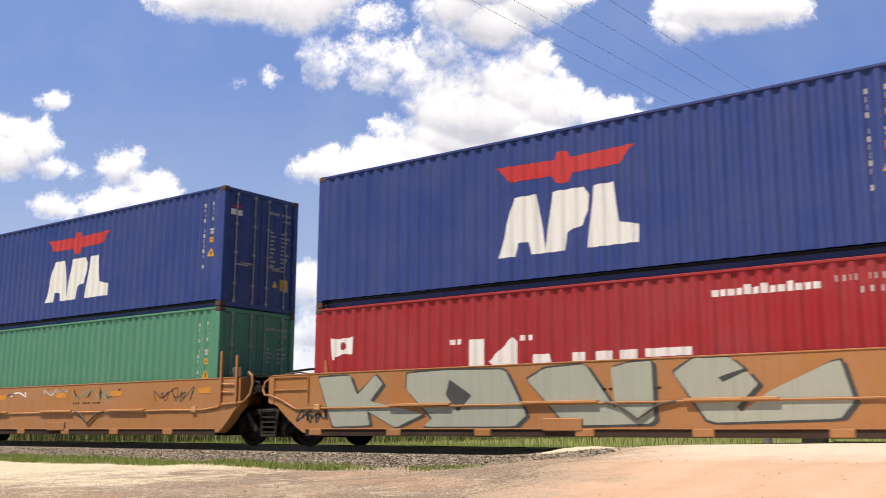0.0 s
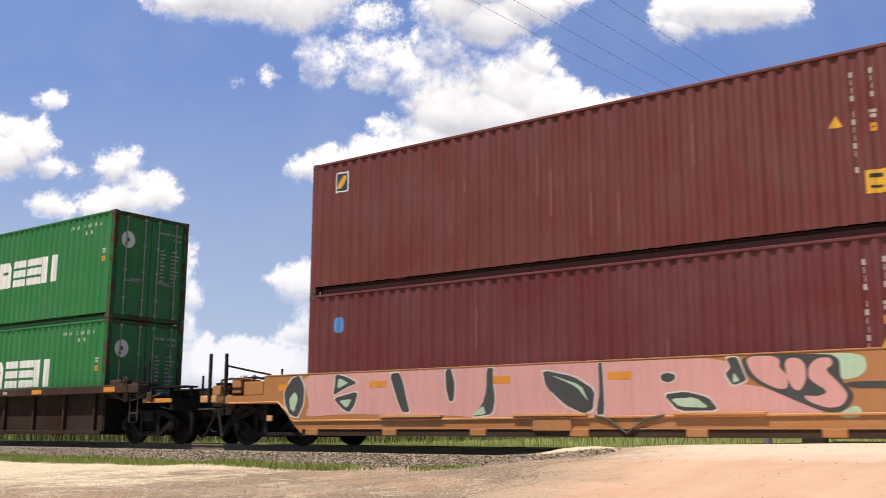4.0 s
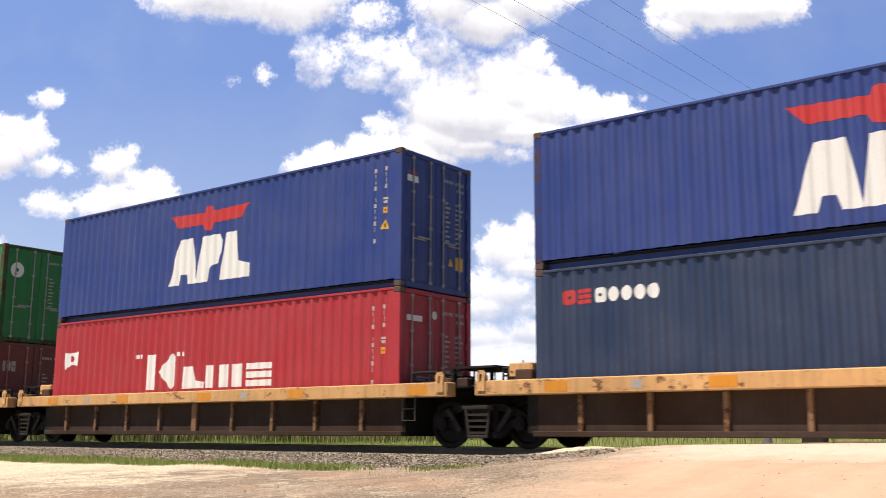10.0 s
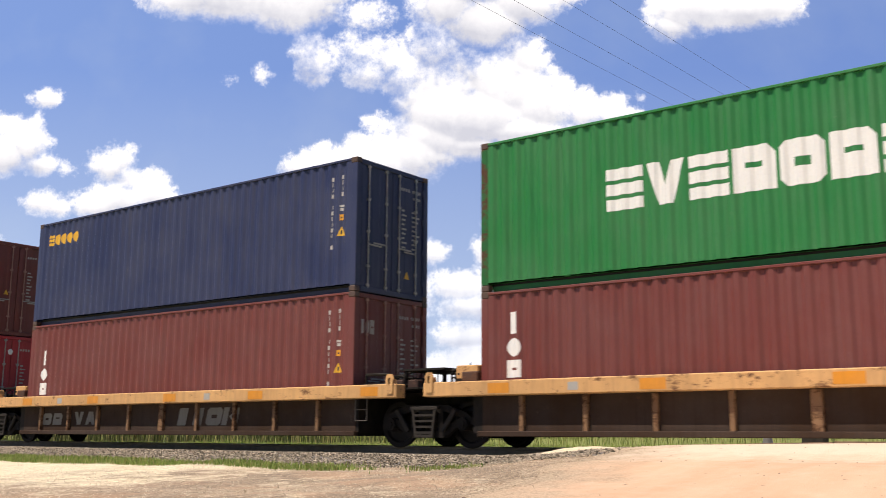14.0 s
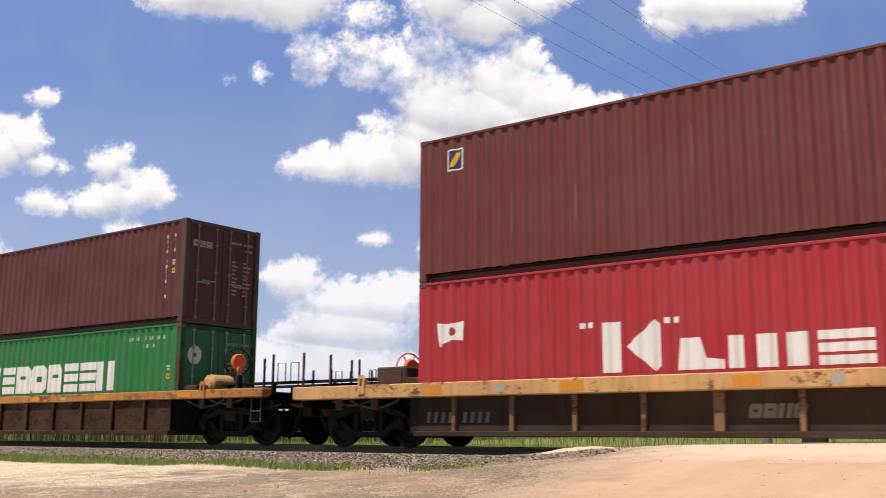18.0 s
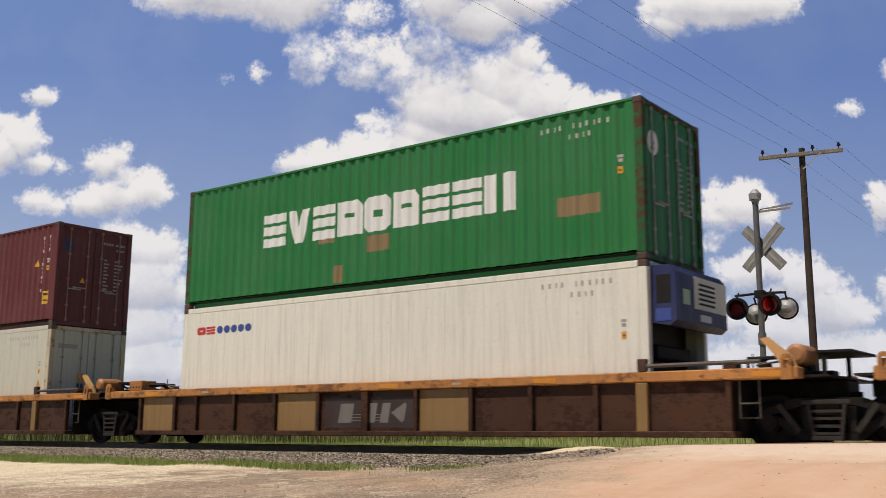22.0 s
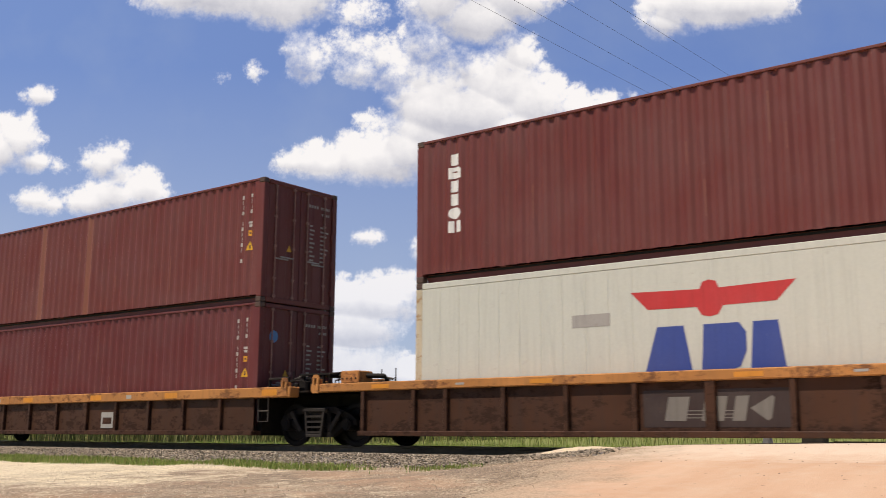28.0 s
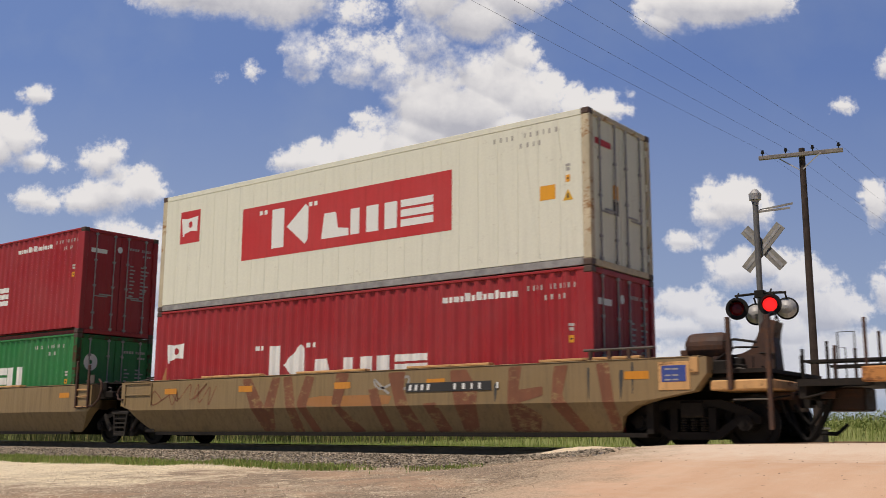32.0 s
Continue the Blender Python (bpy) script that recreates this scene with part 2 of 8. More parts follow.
M = {
    "blue": paint("blue_enamel", (0.022, 0.051, 0.228), rust=0.12),
    "navy": paint("navy_enamel", (0.021, 0.031, 0.090), rust=0.15),
    "slate": paint("slate_blue_enamel", (0.018, 0.039, 0.094), rust=0.15),
    "green": paint("green_enamel", (0.009, 0.185, 0.043), rust=0.25),
    "teal": paint("sea_green_enamel", (0.065, 0.258, 0.163), rust=0.22),
    "red": paint("red_enamel", (0.350, 0.016, 0.021), rust=0.12),
    "pinkred": paint("faded_red_enamel", (0.42, 0.024, 0.034), rust=0.12, fade=0.25),
    "brown": paint("red_brown_enamel", (0.152, 0.031, 0.024), rust=0.15),
    "maroon": paint("maroon_enamel", (0.132, 0.022, 0.021), rust=0.12),
    "rust_brown": paint("rust_brown_enamel", (0.158, 0.035, 0.028), rust=0.15),
    "umber": paint("dark_red_brown_enamel", (0.110, 0.023, 0.023), rust=0.15),
    "white": paint("reefer_white", (0.78, 0.785, 0.69), rust=0.45, grime=0.42, fade=0.0),
    "ivory": paint("aged_reefer_white", (0.575, 0.585, 0.49), rust=0.6, grime=0.3, fade=0.0),
    "pale_grey": paint("pale_grey_reefer", (0.59, 0.615, 0.545), rust=0.4, grime=0.25, fade=0.0),
    "cream": paint("cream_reefer_white", (0.76, 0.77, 0.655), rust=0.5, grime=0.2, fade=0.0),
    "white_post": worn("rusted_white_post", (0.50, 0.44, 0.32), (0.32, 0.18, 0.085), 0.53),
    "tan": paint("tan_orange_enamel", (0.40, 0.172, 0.048), rust=0.5, grime=0.16, fade=0.5),
    # paler copy of tan: sunlight on ledges and conduits is painted in
    "tan_sunlit": paint("sunlit_tan_enamel", (0.56, 0.28, 0.105), rust=0.3, grime=0.3),
    "chalk": paint("faded_chalk", (0.175, 0.163, 0.14), rust=0.4, grime=0.5),
    "sill_tan": worn("worn_tan_enamel", (0.53, 0.31, 0.135), (0.16, 0.080, 0.042), 0.545),
    "car_brown": paint("car_brown_enamel", (0.047, 0.027, 0.017), rough=0.75, spec=0.12, rust=0.6, grime=0.5),
    "green_post": worn("rusted_green_post", (0.016, 0.105, 0.034), (0.085, 0.042, 0.026), 0.48),
    "car_dark": paint("dark_umber_enamel", (0.036, 0.020, 0.012), rough=0.75, spec=0.1, rust=0.5, grime=0.4),
    "rib_tan": worn("worn_rib_enamel", (0.20, 0.115, 0.062), (0.085, 0.040, 0.020), 0.50),
    "sill_rust": worn("rusted_orange_sill", (0.41, 0.185, 0.06), (0.19, 0.085, 0.038), 0.52),
    "panel_brown": worn("panel_rust_brown", (0.060, 0.027, 0.015), (0.038, 0.018, 0.011), 0.50),
    "panel_tan": paint("panel_ochre", (0.26, 0.150, 0.045), rust=0.4, grime=0.5),
    "olive": paint("weathered_olive_tan", (0.27, 0.185, 0.085), rust=0.6, grime=0.8),
    "mark_white": paint("white_lettering", (0.78, 0.80, 0.78), rust=0.06, grime=0.08, fade=0.0),
    "mark_red": paint("red_lettering", (0.55, 0.035, 0.035), rust=0.05),
    "pale_print": paint("worn_white_print", (0.50, 0.48, 0.45), rust=0.1, grime=0.2, fade=0.0),
    "mark_blue": paint("blue_lettering", (0.035, 0.07, 0.30), rust=0.05),
    "mark_yellow": paint("yellow_lettering", (0.75, 0.42, 0.03), rust=0.1),
    "mark_orange": paint("orange_reflector", (0.80, 0.36, 0.02), rust=0.3),
    "mark_grey": paint("grey_lettering", (0.38, 0.37, 0.34), rust=0.3),
    "dark_panel": paint("dark_brown_panel", (0.035, 0.018, 0.014), rust=0.4, grime=0.4),
    "blue_post": worn("rusted_blue_post", (0.024, 0.044, 0.17), (0.085, 0.045, 0.028), 0.51),
    "mark_black": paint("black_lettering", (0.03, 0.03, 0.03), rust=0.1),
    "spray_grey": paint("grey_spray_paint", (0.37, 0.40, 0.33), rust=0.03, fade=0.1),
    "spray_pink": paint("pink_spray_paint", (0.62, 0.33, 0.31), rust=0.03, fade=0.1),
    "spray_teal": paint("faint_teal_spray", (0.30, 0.27, 0.15), rust=0.05, fade=0.3),
    "spray_pale": paint("pale_spray_paint", (0.62, 0.57, 0.52), rust=0.03, fade=0.1),
    "spray_mint": paint("mint_spray_paint", (0.40, 0.58, 0.42), rust=0.03),
    "spray_dark": paint("dark_spray_paint", (0.045, 0.05, 0.05), rust=0.02),
    "spray_wine": worn("wine_spray_paint", (0.20, 0.085, 0.05), (0.30, 0.20, 0.10), 0.52),
    "casting": paint("worn_casting_steel", (0.085, 0.05, 0.036), rust=0.9),
    "black": plain("black_steel", (0.013, 0.012, 0.011), 0.6),
    "under": plain("oily_bogie_steel", (0.015, 0.012, 0.0095), 0.7, 0.0, 0.5),
    "wheel": plain("wheel_steel", (0.0075, 0.006, 0.005), 0.6, 0.1, 0.4),
    "alu": plain("aluminium_paint", (0.40, 0.40, 0.39), 0.5, 0.3, 0.2),
    "door_bar": plain("weathered_bar_steel", (0.34, 0.33, 0.32), 0.45, 0.3, 0.3),
    "bar_brown": plain("pale_brown_bar_paint", (0.33, 0.19, 0.16), 0.45, 0.2, 0.3),
    "reflector": paint("dirty_orange_reflector", (0.66, 0.26, 0.02), rust=0.3, grime=0.4),
    "brake_grey": plain("dusty_brake_steel", (0.030, 0.026, 0.022), 0.75, 0.0, 0.35),
    "ladder_dark": plain("dark_ladder_steel", (0.10, 0.09, 0.08), 0.6, 0.2, 0.3),
    # rusty steel; also paints the shade on the slanted cars' joint fittings
    "tank": worn("rusty_shaded_steel", (0.060, 0.036, 0.028), (0.10, 0.052, 0.034), 0.5),
    "mast": plain("grey_mast_paint", (0.16, 0.16, 0.155), 0.5, 0.2, 0.2),
    "wood": plain("pole_timber", (0.055, 0.040, 0.033), 0.85, 0.0, 0.4, 3.0),
    "genset": paint("generator_blue", (0.010, 0.020, 0.095), rust=0.1),
    "sky_badge": paint("light_blue_badge", (0.07, 0.27, 0.60), rust=0.03),
    "pale_brown": paint("pale_patched_brown", (0.25, 0.088, 0.056), rust=0.1),
    "sign_back": plain("weathered_sign_aluminium", (0.30, 0.29, 0.26), 0.55, 0.2, 0.25, 5),
    "arm_wood": plain("crossarm_timber", (0.22, 0.20, 0.18), 0.85, 0.0, 0.3, 5),
    "lens_dark": plain("unlit_red_lens", (0.20, 0.010, 0.012), 0.15, 0.0, 0.6, 14),
    "lens_lit": glow("lit_red_lens", (1.0, 0.022, 0.022), 1.5),
    "brake_orange": paint("orange_handwheel", (0.80, 0.13, 0.03), rust=0.2),
}

# ---------------------------------------------------------------- the land
def step(a, b, x):
    t = min(1.0, max(0.0, (x - a) / (b - a)))
    return t * t * (3 - 2 * t)


def lerp_rows(rows, x):
    for (x0, v0), (x1, v1) in zip(rows, rows[1:]):
        if x <= x1:
            return v0 + (v1 - v0) * step(x0, x1, max(x, x0)) if x > x0 else v0
    return rows[-1][1]


LAND = [(-60, -1.3), (-24, -1.25), (-13, -0.85), (-8, -0.50), (-4.2, -0.38), (-3.3, -0.33), (-1.9, -0.155), (-1.0, -0.17), (1.9, -0.17), (3.4, -0.30), (6, -0.26), (14, -0.20), (30, 0.25), (52, 1.35), (120, 2.4), (400, 2.4)]
ROAD = [(-60, -1.3), (-24, -1.15), (-13, -0.78), (-8, -0.42), (-4.5, -0.19), (-2.2, -0.05), (-1.2, -0.012), (1.4, -0.012), (2.4, -0.04), (6, -0.18), (14, -0.22), (30, 0.25), (52, 1.35), (120, 2.4), (400, 2.4)]


def road_left(y):
    return -8.1 + 0.22 * max(0.0, -1.0 - y) + 0.42 * noise.noise((3.1, y * 0.9, 0)) + 0.2 * noise.noise((9.1, y * 3.1, 0))


# the road is humped beside the rails on both sides of the track
HUMP = [(-7.5, 0.0), (-4.2, 0.09), (-2.3, 0.13), (-1.45, 0.13), (-1.27, 0.0), (1.27, 0.0), (1.47, 0.13), (3, 0.17), (8, 0.33), (14, 0.40), (30, 0.1), (52, 0.0)]


def land(x, y):
    w = step(-10.6, -7.9, x) * (1 - step(4.5, 8, x))
    z = (1 - w) * lerp_rows(LAND, y) + w * lerp_rows(ROAD, y)
    if x > -9.2:
        z += step(-8.9, -6.7, x) * (1 - step(3.6, 6.5, x)) * (0.78 + 0.42 * step(-7.5, -3.2, x)) * lerp_rows(HUMP, y)
    if -16 < y < -2.6:
        z += 0.035 * noise.noise((x * 0.55, y * 0.55, 1.7)) + 0.012 * noise.noise((x * 2.1, y * 2.1, 4.0))
    return z


def sheet(xs, ys, fz):
    vs = [(x, y, fz(x, y)) for y in ys for x in xs]
    n = len(xs)
    fs = [(j * n + i, j * n + i + 1, (j + 1) * n + i + 1, (j + 1) * n + i) for j in range(len(ys) - 1) for i in range(n - 1)]
    return Build().add(vs, fs)


def grow(a, b, n):
    return [a + (b - a) * (i / n) ** 2.4 for i in range(1, n + 1)]


def soil(name):
    """Limestone gravel, trodden earth and grass by where they lie, with unseen grass added to cut bounce."""
    n = Nodes(name)
    p = n.coords(shift=False, world_space=True)
    sep = n.node("SeparateXYZ")
    n.link(p, sep.inputs[0])
    big, mid, fine = n.noise(0.45, 5, 0.6, p), n.noise(3.0, 6, 0.7, p), n.noise(55, 4, 0.7, p)
    grit = n.noise(26, 5, 0.8, p)
    pale = n.mix(n.ramp(grit, 0.42, 0.58), (0.56, 0.46, 0.29), (0.95, 0.87, 0.66))
    earth = n.mix(n.ramp(grit, 0.42, 0.58), (0.20, 0.15, 0.105), (0.60, 0.475, 0.34))
    y = sep.outputs["Y"]
    x = sep.outputs["X"]
    grey = n.math("ADD", n.ramp(x, -17.0, -11.0, -0.5, 0.55), n.ramp(big, 0.3, 0.7, -0.4, 0.5))
    lot = n.mix(n.ramp(n.math("ADD", grey, n.ramp(mid, 0.3, 0.7, -0.35, 0.35)), 0.0, 0.45), pale, earth)
    clods = n.math("MULTIPLY", n.ramp(n.noise(7.5, 6, 0.75, p), 0.52, 0.66), n.ramp(n.noise(1.1, 4, 0.6, p), 0.40, 0.62))
    lot = n.mix(n.math("MULTIPLY", clods, n.ramp(x, -19.0, -14.0, 0.15, 0.45)), lot, (0.20, 0.155, 0.115))
    lot = n.mix(n.ramp(n.noise(18, 5, 0.8, p), 0.58, 0.68, 0.0, 0.5), lot, (0.93, 0.85, 0.68))
    # dark and pale mottle painted in place of the lumps' relief
    wide = n.coords(scale=(7.0, 2.2, 1.0), shift=False, world_space=True)
    lot = n.mix(n.math("MULTIPLY", n.ramp(n.noise(1.0, 6, 0.75, wide), 0.52, 0.64, 0.0, 0.5), n.ramp(x, -19.0, -14.0, 0.35, 1.0)), lot, (0.20, 0.155, 0.11))
    lot = n.mix(n.ramp(n.noise(1.7, 6, 0.75, wide), 0.55, 0.66, 0.0, 0.55), lot, (0.88, 0.78, 0.60))
    trod = n.math("MULTIPLY", n.ramp(n.noise(0.75, 6, 0.68, p), 0.50, 0.58, 0.0, 0.62), n.ramp(x, -17.5, -13.5))
    lot = n.mix(trod, lot, n.mix(n.ramp(grit, 0.40, 0.60), (0.13, 0.10, 0.075), (0.36, 0.285, 0.21)))
    rosy = n.math("MULTIPLY", n.ramp(n.noise(0.6, 5, 0.65, n.coords(scale=(1.0, 1.6, 1.0), shift=False, world_space=True)), 0.52, 0.62, 0.0, 0.55), n.ramp(x, -15.0, -10.5))
    lot = n.mix(rosy, lot, (0.50, 0.33, 0.215))
    gravel = n.mix(n.ramp(fine, 0.35, 0.65), (0.10, 0.095, 0.09), (0.30, 0.28, 0.26))
    ys = n.math("ADD", y, n.ramp(mid, 0.3, 0.7, -0.3, 0.3))
    col = n.mix(n.ramp(ys, -3.35, -3.15), lot, gravel)
    grass = n.mix(n.ramp(mid, 0.3, 0.7), (0.15, 0.19, 0.05), (0.28, 0.30, 0.10))
    col = n.mix(n.ramp(ys, 2.9, 3.3), col, grass)
    # unseen grass added behind the eye and far right, to dim bounced light
    col = n.mix(n.ramp(ys, -13.2, -12.2), grass, col)
    col = n.mix(n.ramp(n.math("ADD", x, n.ramp(mid, 0.3, 0.7, -0.4, 0.4)), 4.2, 5.0), col, grass)
    n.bump(n.math("ADD", n.math("ADD", fine, n.math("MULTIPLY", grit, 1.5)), n.math("MULTIPLY", mid, 2.0)), 0.6, 0.022)
    return n.done(col, 0.95, 0.0, 0.2)


def sand(name):
    n = Nodes(name)
    p = n.coords(shift=False, world_space=True)
    sep = n.node("SeparateXYZ")
    n.link(p, sep.inputs[0])
    along = n.coords(scale=(1.6, 0.22, 1), shift=False, world_space=True)
    ruts, mid, fine = n.noise(1.0, 4, 0.6, along), n.noise(2.4, 6, 0.7, p), n.noise(70, 4, 0.7, p)
    col = n.mix(n.ramp(ruts, 0.35, 0.7), (0.62, 0.395, 0.255), (0.70, 0.495, 0.345))
    col = n.mix(n.ramp(mid, 0.45, 0.75, 0, 0.5), col, (0.70, 0.57, 0.43))
    near = n.math("ADD", sep.outputs["Y"], n.ramp(mid, 0.3, 0.7, -0.5, 0.5))
    col = n.mix(n.ramp(near, -4.6, -3.2, 0, 0.75), col, (0.76, 0.66, 0.53))
    col = n.mix(n.ramp(fine, 0.3, 0.75, 0.0, 0.28), col, (0.44, 0.31, 0.21))
    col = n.mix(n.ramp(n.noise(9, 3, 0.5, p), 0.70, 0.74, 0, 0.7), col, (0.20, 0.13, 0.09))
    rim = n.node("Attribute")
    rim.attribute_name = "from_edge"
    lot = n.mix(n.ramp(n.noise(26, 5, 0.8, p), 0.38, 0.62), (0.25, 0.195, 0.135), (0.58, 0.46, 0.33))
    rim_at = n.math("ADD", rim.outputs["Fac"], n.math("ADD", n.ramp(n.noise(1.3, 5, 0.65, p), 0.25, 0.75, -0.9, 0.7), n.ramp(mid, 0.3, 0.7, -0.25, 0.25)))
    col = n.mix(n.ramp(rim_at, 0.15, 1.5), lot, col)
    n.bump(n.math("ADD", fine, n.math("MULTIPLY", mid, 3.0)), 0.5, 0.02)
    return n.done(col, 0.95, 0.0, 0.2)


xs_near = [-60 + 0.5 * i for i in range(60)] + [-30 + 0.2 * i for i in range(150)] + [0.5 * i for i in range(41)]
ys_near = [-30 + 0.5 * i for i in range(28)] + [-16 + 0.18 * i for i in range(112)] + [4.2 + 0.6 * i for i in range(30)]
xs = [-v for v in grow(60, 2600, 14)[::-1]] + xs_near + grow(20.5, 2600, 14)
ys = [-v for v in grow(31, 2600, 10)[::-1]] + ys_near + grow(22.5, 2900, 14)
ground = new("ground", sheet(xs, ys, land).mesh("ground"))
ground.data.materials.append(soil("gravel_lot_and_field"))
smooth(ground.data, 80)
tagged(ground, "pale limestone gravel lot and grassy field beside the track", "ground", kind="structure")

ys_road = [-30 + 0.5 * i for i in range(28)] + [-16 + 0.18 * i for i in range(100)] + [2.1 + 0.6 * i for i in range(60)]
rows_r = []
for y in ys_road:
    l = road_left(y)
    rows_r.append([(l + (3.6 - l) * k / 40, y, land(l + (3.6 - l) * k / 40, y) + (0.014 if 0 < k < 40 else -0.02)) for k in range(41)])
b = Build().add([p for r in rows_r for p in r], [(j * 41 + i, j * 41 + i + 1, (j + 1) * 41 + i + 1, (j + 1) * 41 + i) for j in range(len(ys_road) - 1) for i in range(40)])
road = new("road", b.mesh("road"))
edge_at = road.data.attributes.new("from_edge", "FLOAT", "POINT")
edge_at.data.foreach_set("value", [p[0] - r[0][0] for r in rows_r for p in r])
road.data.materials.append(sand("sandy_road"))
smooth(road.data, 80)
tagged(road, "sandy pinkish unpaved road over the level crossing", "road", kind="structure")

# a low heap of pale sand beside the crossing
def heap(x, y):
    k = math.exp(-((x + 8.55) / 0.85) ** 2 - ((y + 1.9) / 0.34) ** 2)
    return land(x, y) - 0.03 + 0.125 * k + 0.02 * k * noise.noise((x * 5, y * 5, 2))


b = sheet([-11.6 + 0.1 * i for i in range(46)], [-2.6 + 0.07 * i for i in range(25)], heap)
sand_heap = new("sand_mound", b.mesh("sand_heap"))
sand_heap.data.materials.append(plain("pale_sand", (0.62, 0.52, 0.37), 0.95, 0, 0.2, 9))
smooth(sand_heap.data, 80)
tagged(sand_heap, "low mound of pale cream sand beside the rail", "sand")

# ---------------------------------------------------------------- clouds, far off, drifting slowly
FORWARD, RIGHTWARD = Vector((-math.sin(radians(37.55)), math.cos(radians(37.55)), 0)), Vector((math.cos(radians(37.55)), math.sin(radians(37.55)), 0))
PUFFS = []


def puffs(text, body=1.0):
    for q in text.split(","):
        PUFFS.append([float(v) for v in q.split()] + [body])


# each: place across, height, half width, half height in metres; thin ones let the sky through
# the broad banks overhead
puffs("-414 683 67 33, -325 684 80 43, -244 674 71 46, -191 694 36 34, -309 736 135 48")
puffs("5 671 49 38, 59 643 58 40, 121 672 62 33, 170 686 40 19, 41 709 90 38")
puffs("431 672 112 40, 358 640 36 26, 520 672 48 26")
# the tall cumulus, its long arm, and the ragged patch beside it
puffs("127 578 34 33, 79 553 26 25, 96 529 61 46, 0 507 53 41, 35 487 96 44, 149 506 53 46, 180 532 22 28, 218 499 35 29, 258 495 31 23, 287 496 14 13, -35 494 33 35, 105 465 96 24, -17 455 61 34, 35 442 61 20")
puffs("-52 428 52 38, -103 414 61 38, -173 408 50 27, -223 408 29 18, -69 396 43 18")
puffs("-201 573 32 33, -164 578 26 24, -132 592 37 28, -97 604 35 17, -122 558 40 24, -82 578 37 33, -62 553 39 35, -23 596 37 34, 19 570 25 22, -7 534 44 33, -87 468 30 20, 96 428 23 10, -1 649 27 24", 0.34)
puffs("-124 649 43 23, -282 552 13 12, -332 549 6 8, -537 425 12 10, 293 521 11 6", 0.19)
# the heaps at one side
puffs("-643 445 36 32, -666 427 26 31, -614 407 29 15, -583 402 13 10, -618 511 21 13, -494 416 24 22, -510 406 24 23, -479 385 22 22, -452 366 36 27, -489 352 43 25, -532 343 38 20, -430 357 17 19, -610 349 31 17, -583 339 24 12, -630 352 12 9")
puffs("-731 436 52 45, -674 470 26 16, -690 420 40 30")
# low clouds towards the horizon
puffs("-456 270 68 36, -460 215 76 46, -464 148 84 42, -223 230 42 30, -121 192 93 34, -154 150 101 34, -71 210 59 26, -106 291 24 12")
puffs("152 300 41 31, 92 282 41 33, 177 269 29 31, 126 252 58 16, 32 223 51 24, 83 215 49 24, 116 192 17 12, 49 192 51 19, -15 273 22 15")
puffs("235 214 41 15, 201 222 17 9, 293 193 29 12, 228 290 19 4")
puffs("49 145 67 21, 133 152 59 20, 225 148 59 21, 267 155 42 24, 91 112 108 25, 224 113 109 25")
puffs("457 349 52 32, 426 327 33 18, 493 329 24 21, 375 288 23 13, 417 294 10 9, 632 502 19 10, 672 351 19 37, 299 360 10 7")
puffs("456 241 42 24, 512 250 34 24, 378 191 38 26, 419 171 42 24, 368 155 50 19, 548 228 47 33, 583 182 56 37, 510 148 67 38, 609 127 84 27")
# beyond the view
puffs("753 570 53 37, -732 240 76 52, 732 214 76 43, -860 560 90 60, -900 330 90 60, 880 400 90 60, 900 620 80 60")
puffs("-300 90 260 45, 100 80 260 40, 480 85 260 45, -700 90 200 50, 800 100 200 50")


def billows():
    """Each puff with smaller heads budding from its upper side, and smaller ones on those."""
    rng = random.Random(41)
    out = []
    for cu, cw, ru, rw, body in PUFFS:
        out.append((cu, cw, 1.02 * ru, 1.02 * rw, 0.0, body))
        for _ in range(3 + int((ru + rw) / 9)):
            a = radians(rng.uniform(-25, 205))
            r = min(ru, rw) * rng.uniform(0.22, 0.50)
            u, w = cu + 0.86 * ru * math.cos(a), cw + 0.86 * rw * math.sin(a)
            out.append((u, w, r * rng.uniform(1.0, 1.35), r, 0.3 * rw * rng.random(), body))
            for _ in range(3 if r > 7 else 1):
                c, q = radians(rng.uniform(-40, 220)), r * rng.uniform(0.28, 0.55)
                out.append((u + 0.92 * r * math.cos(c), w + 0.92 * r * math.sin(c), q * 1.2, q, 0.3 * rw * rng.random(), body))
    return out


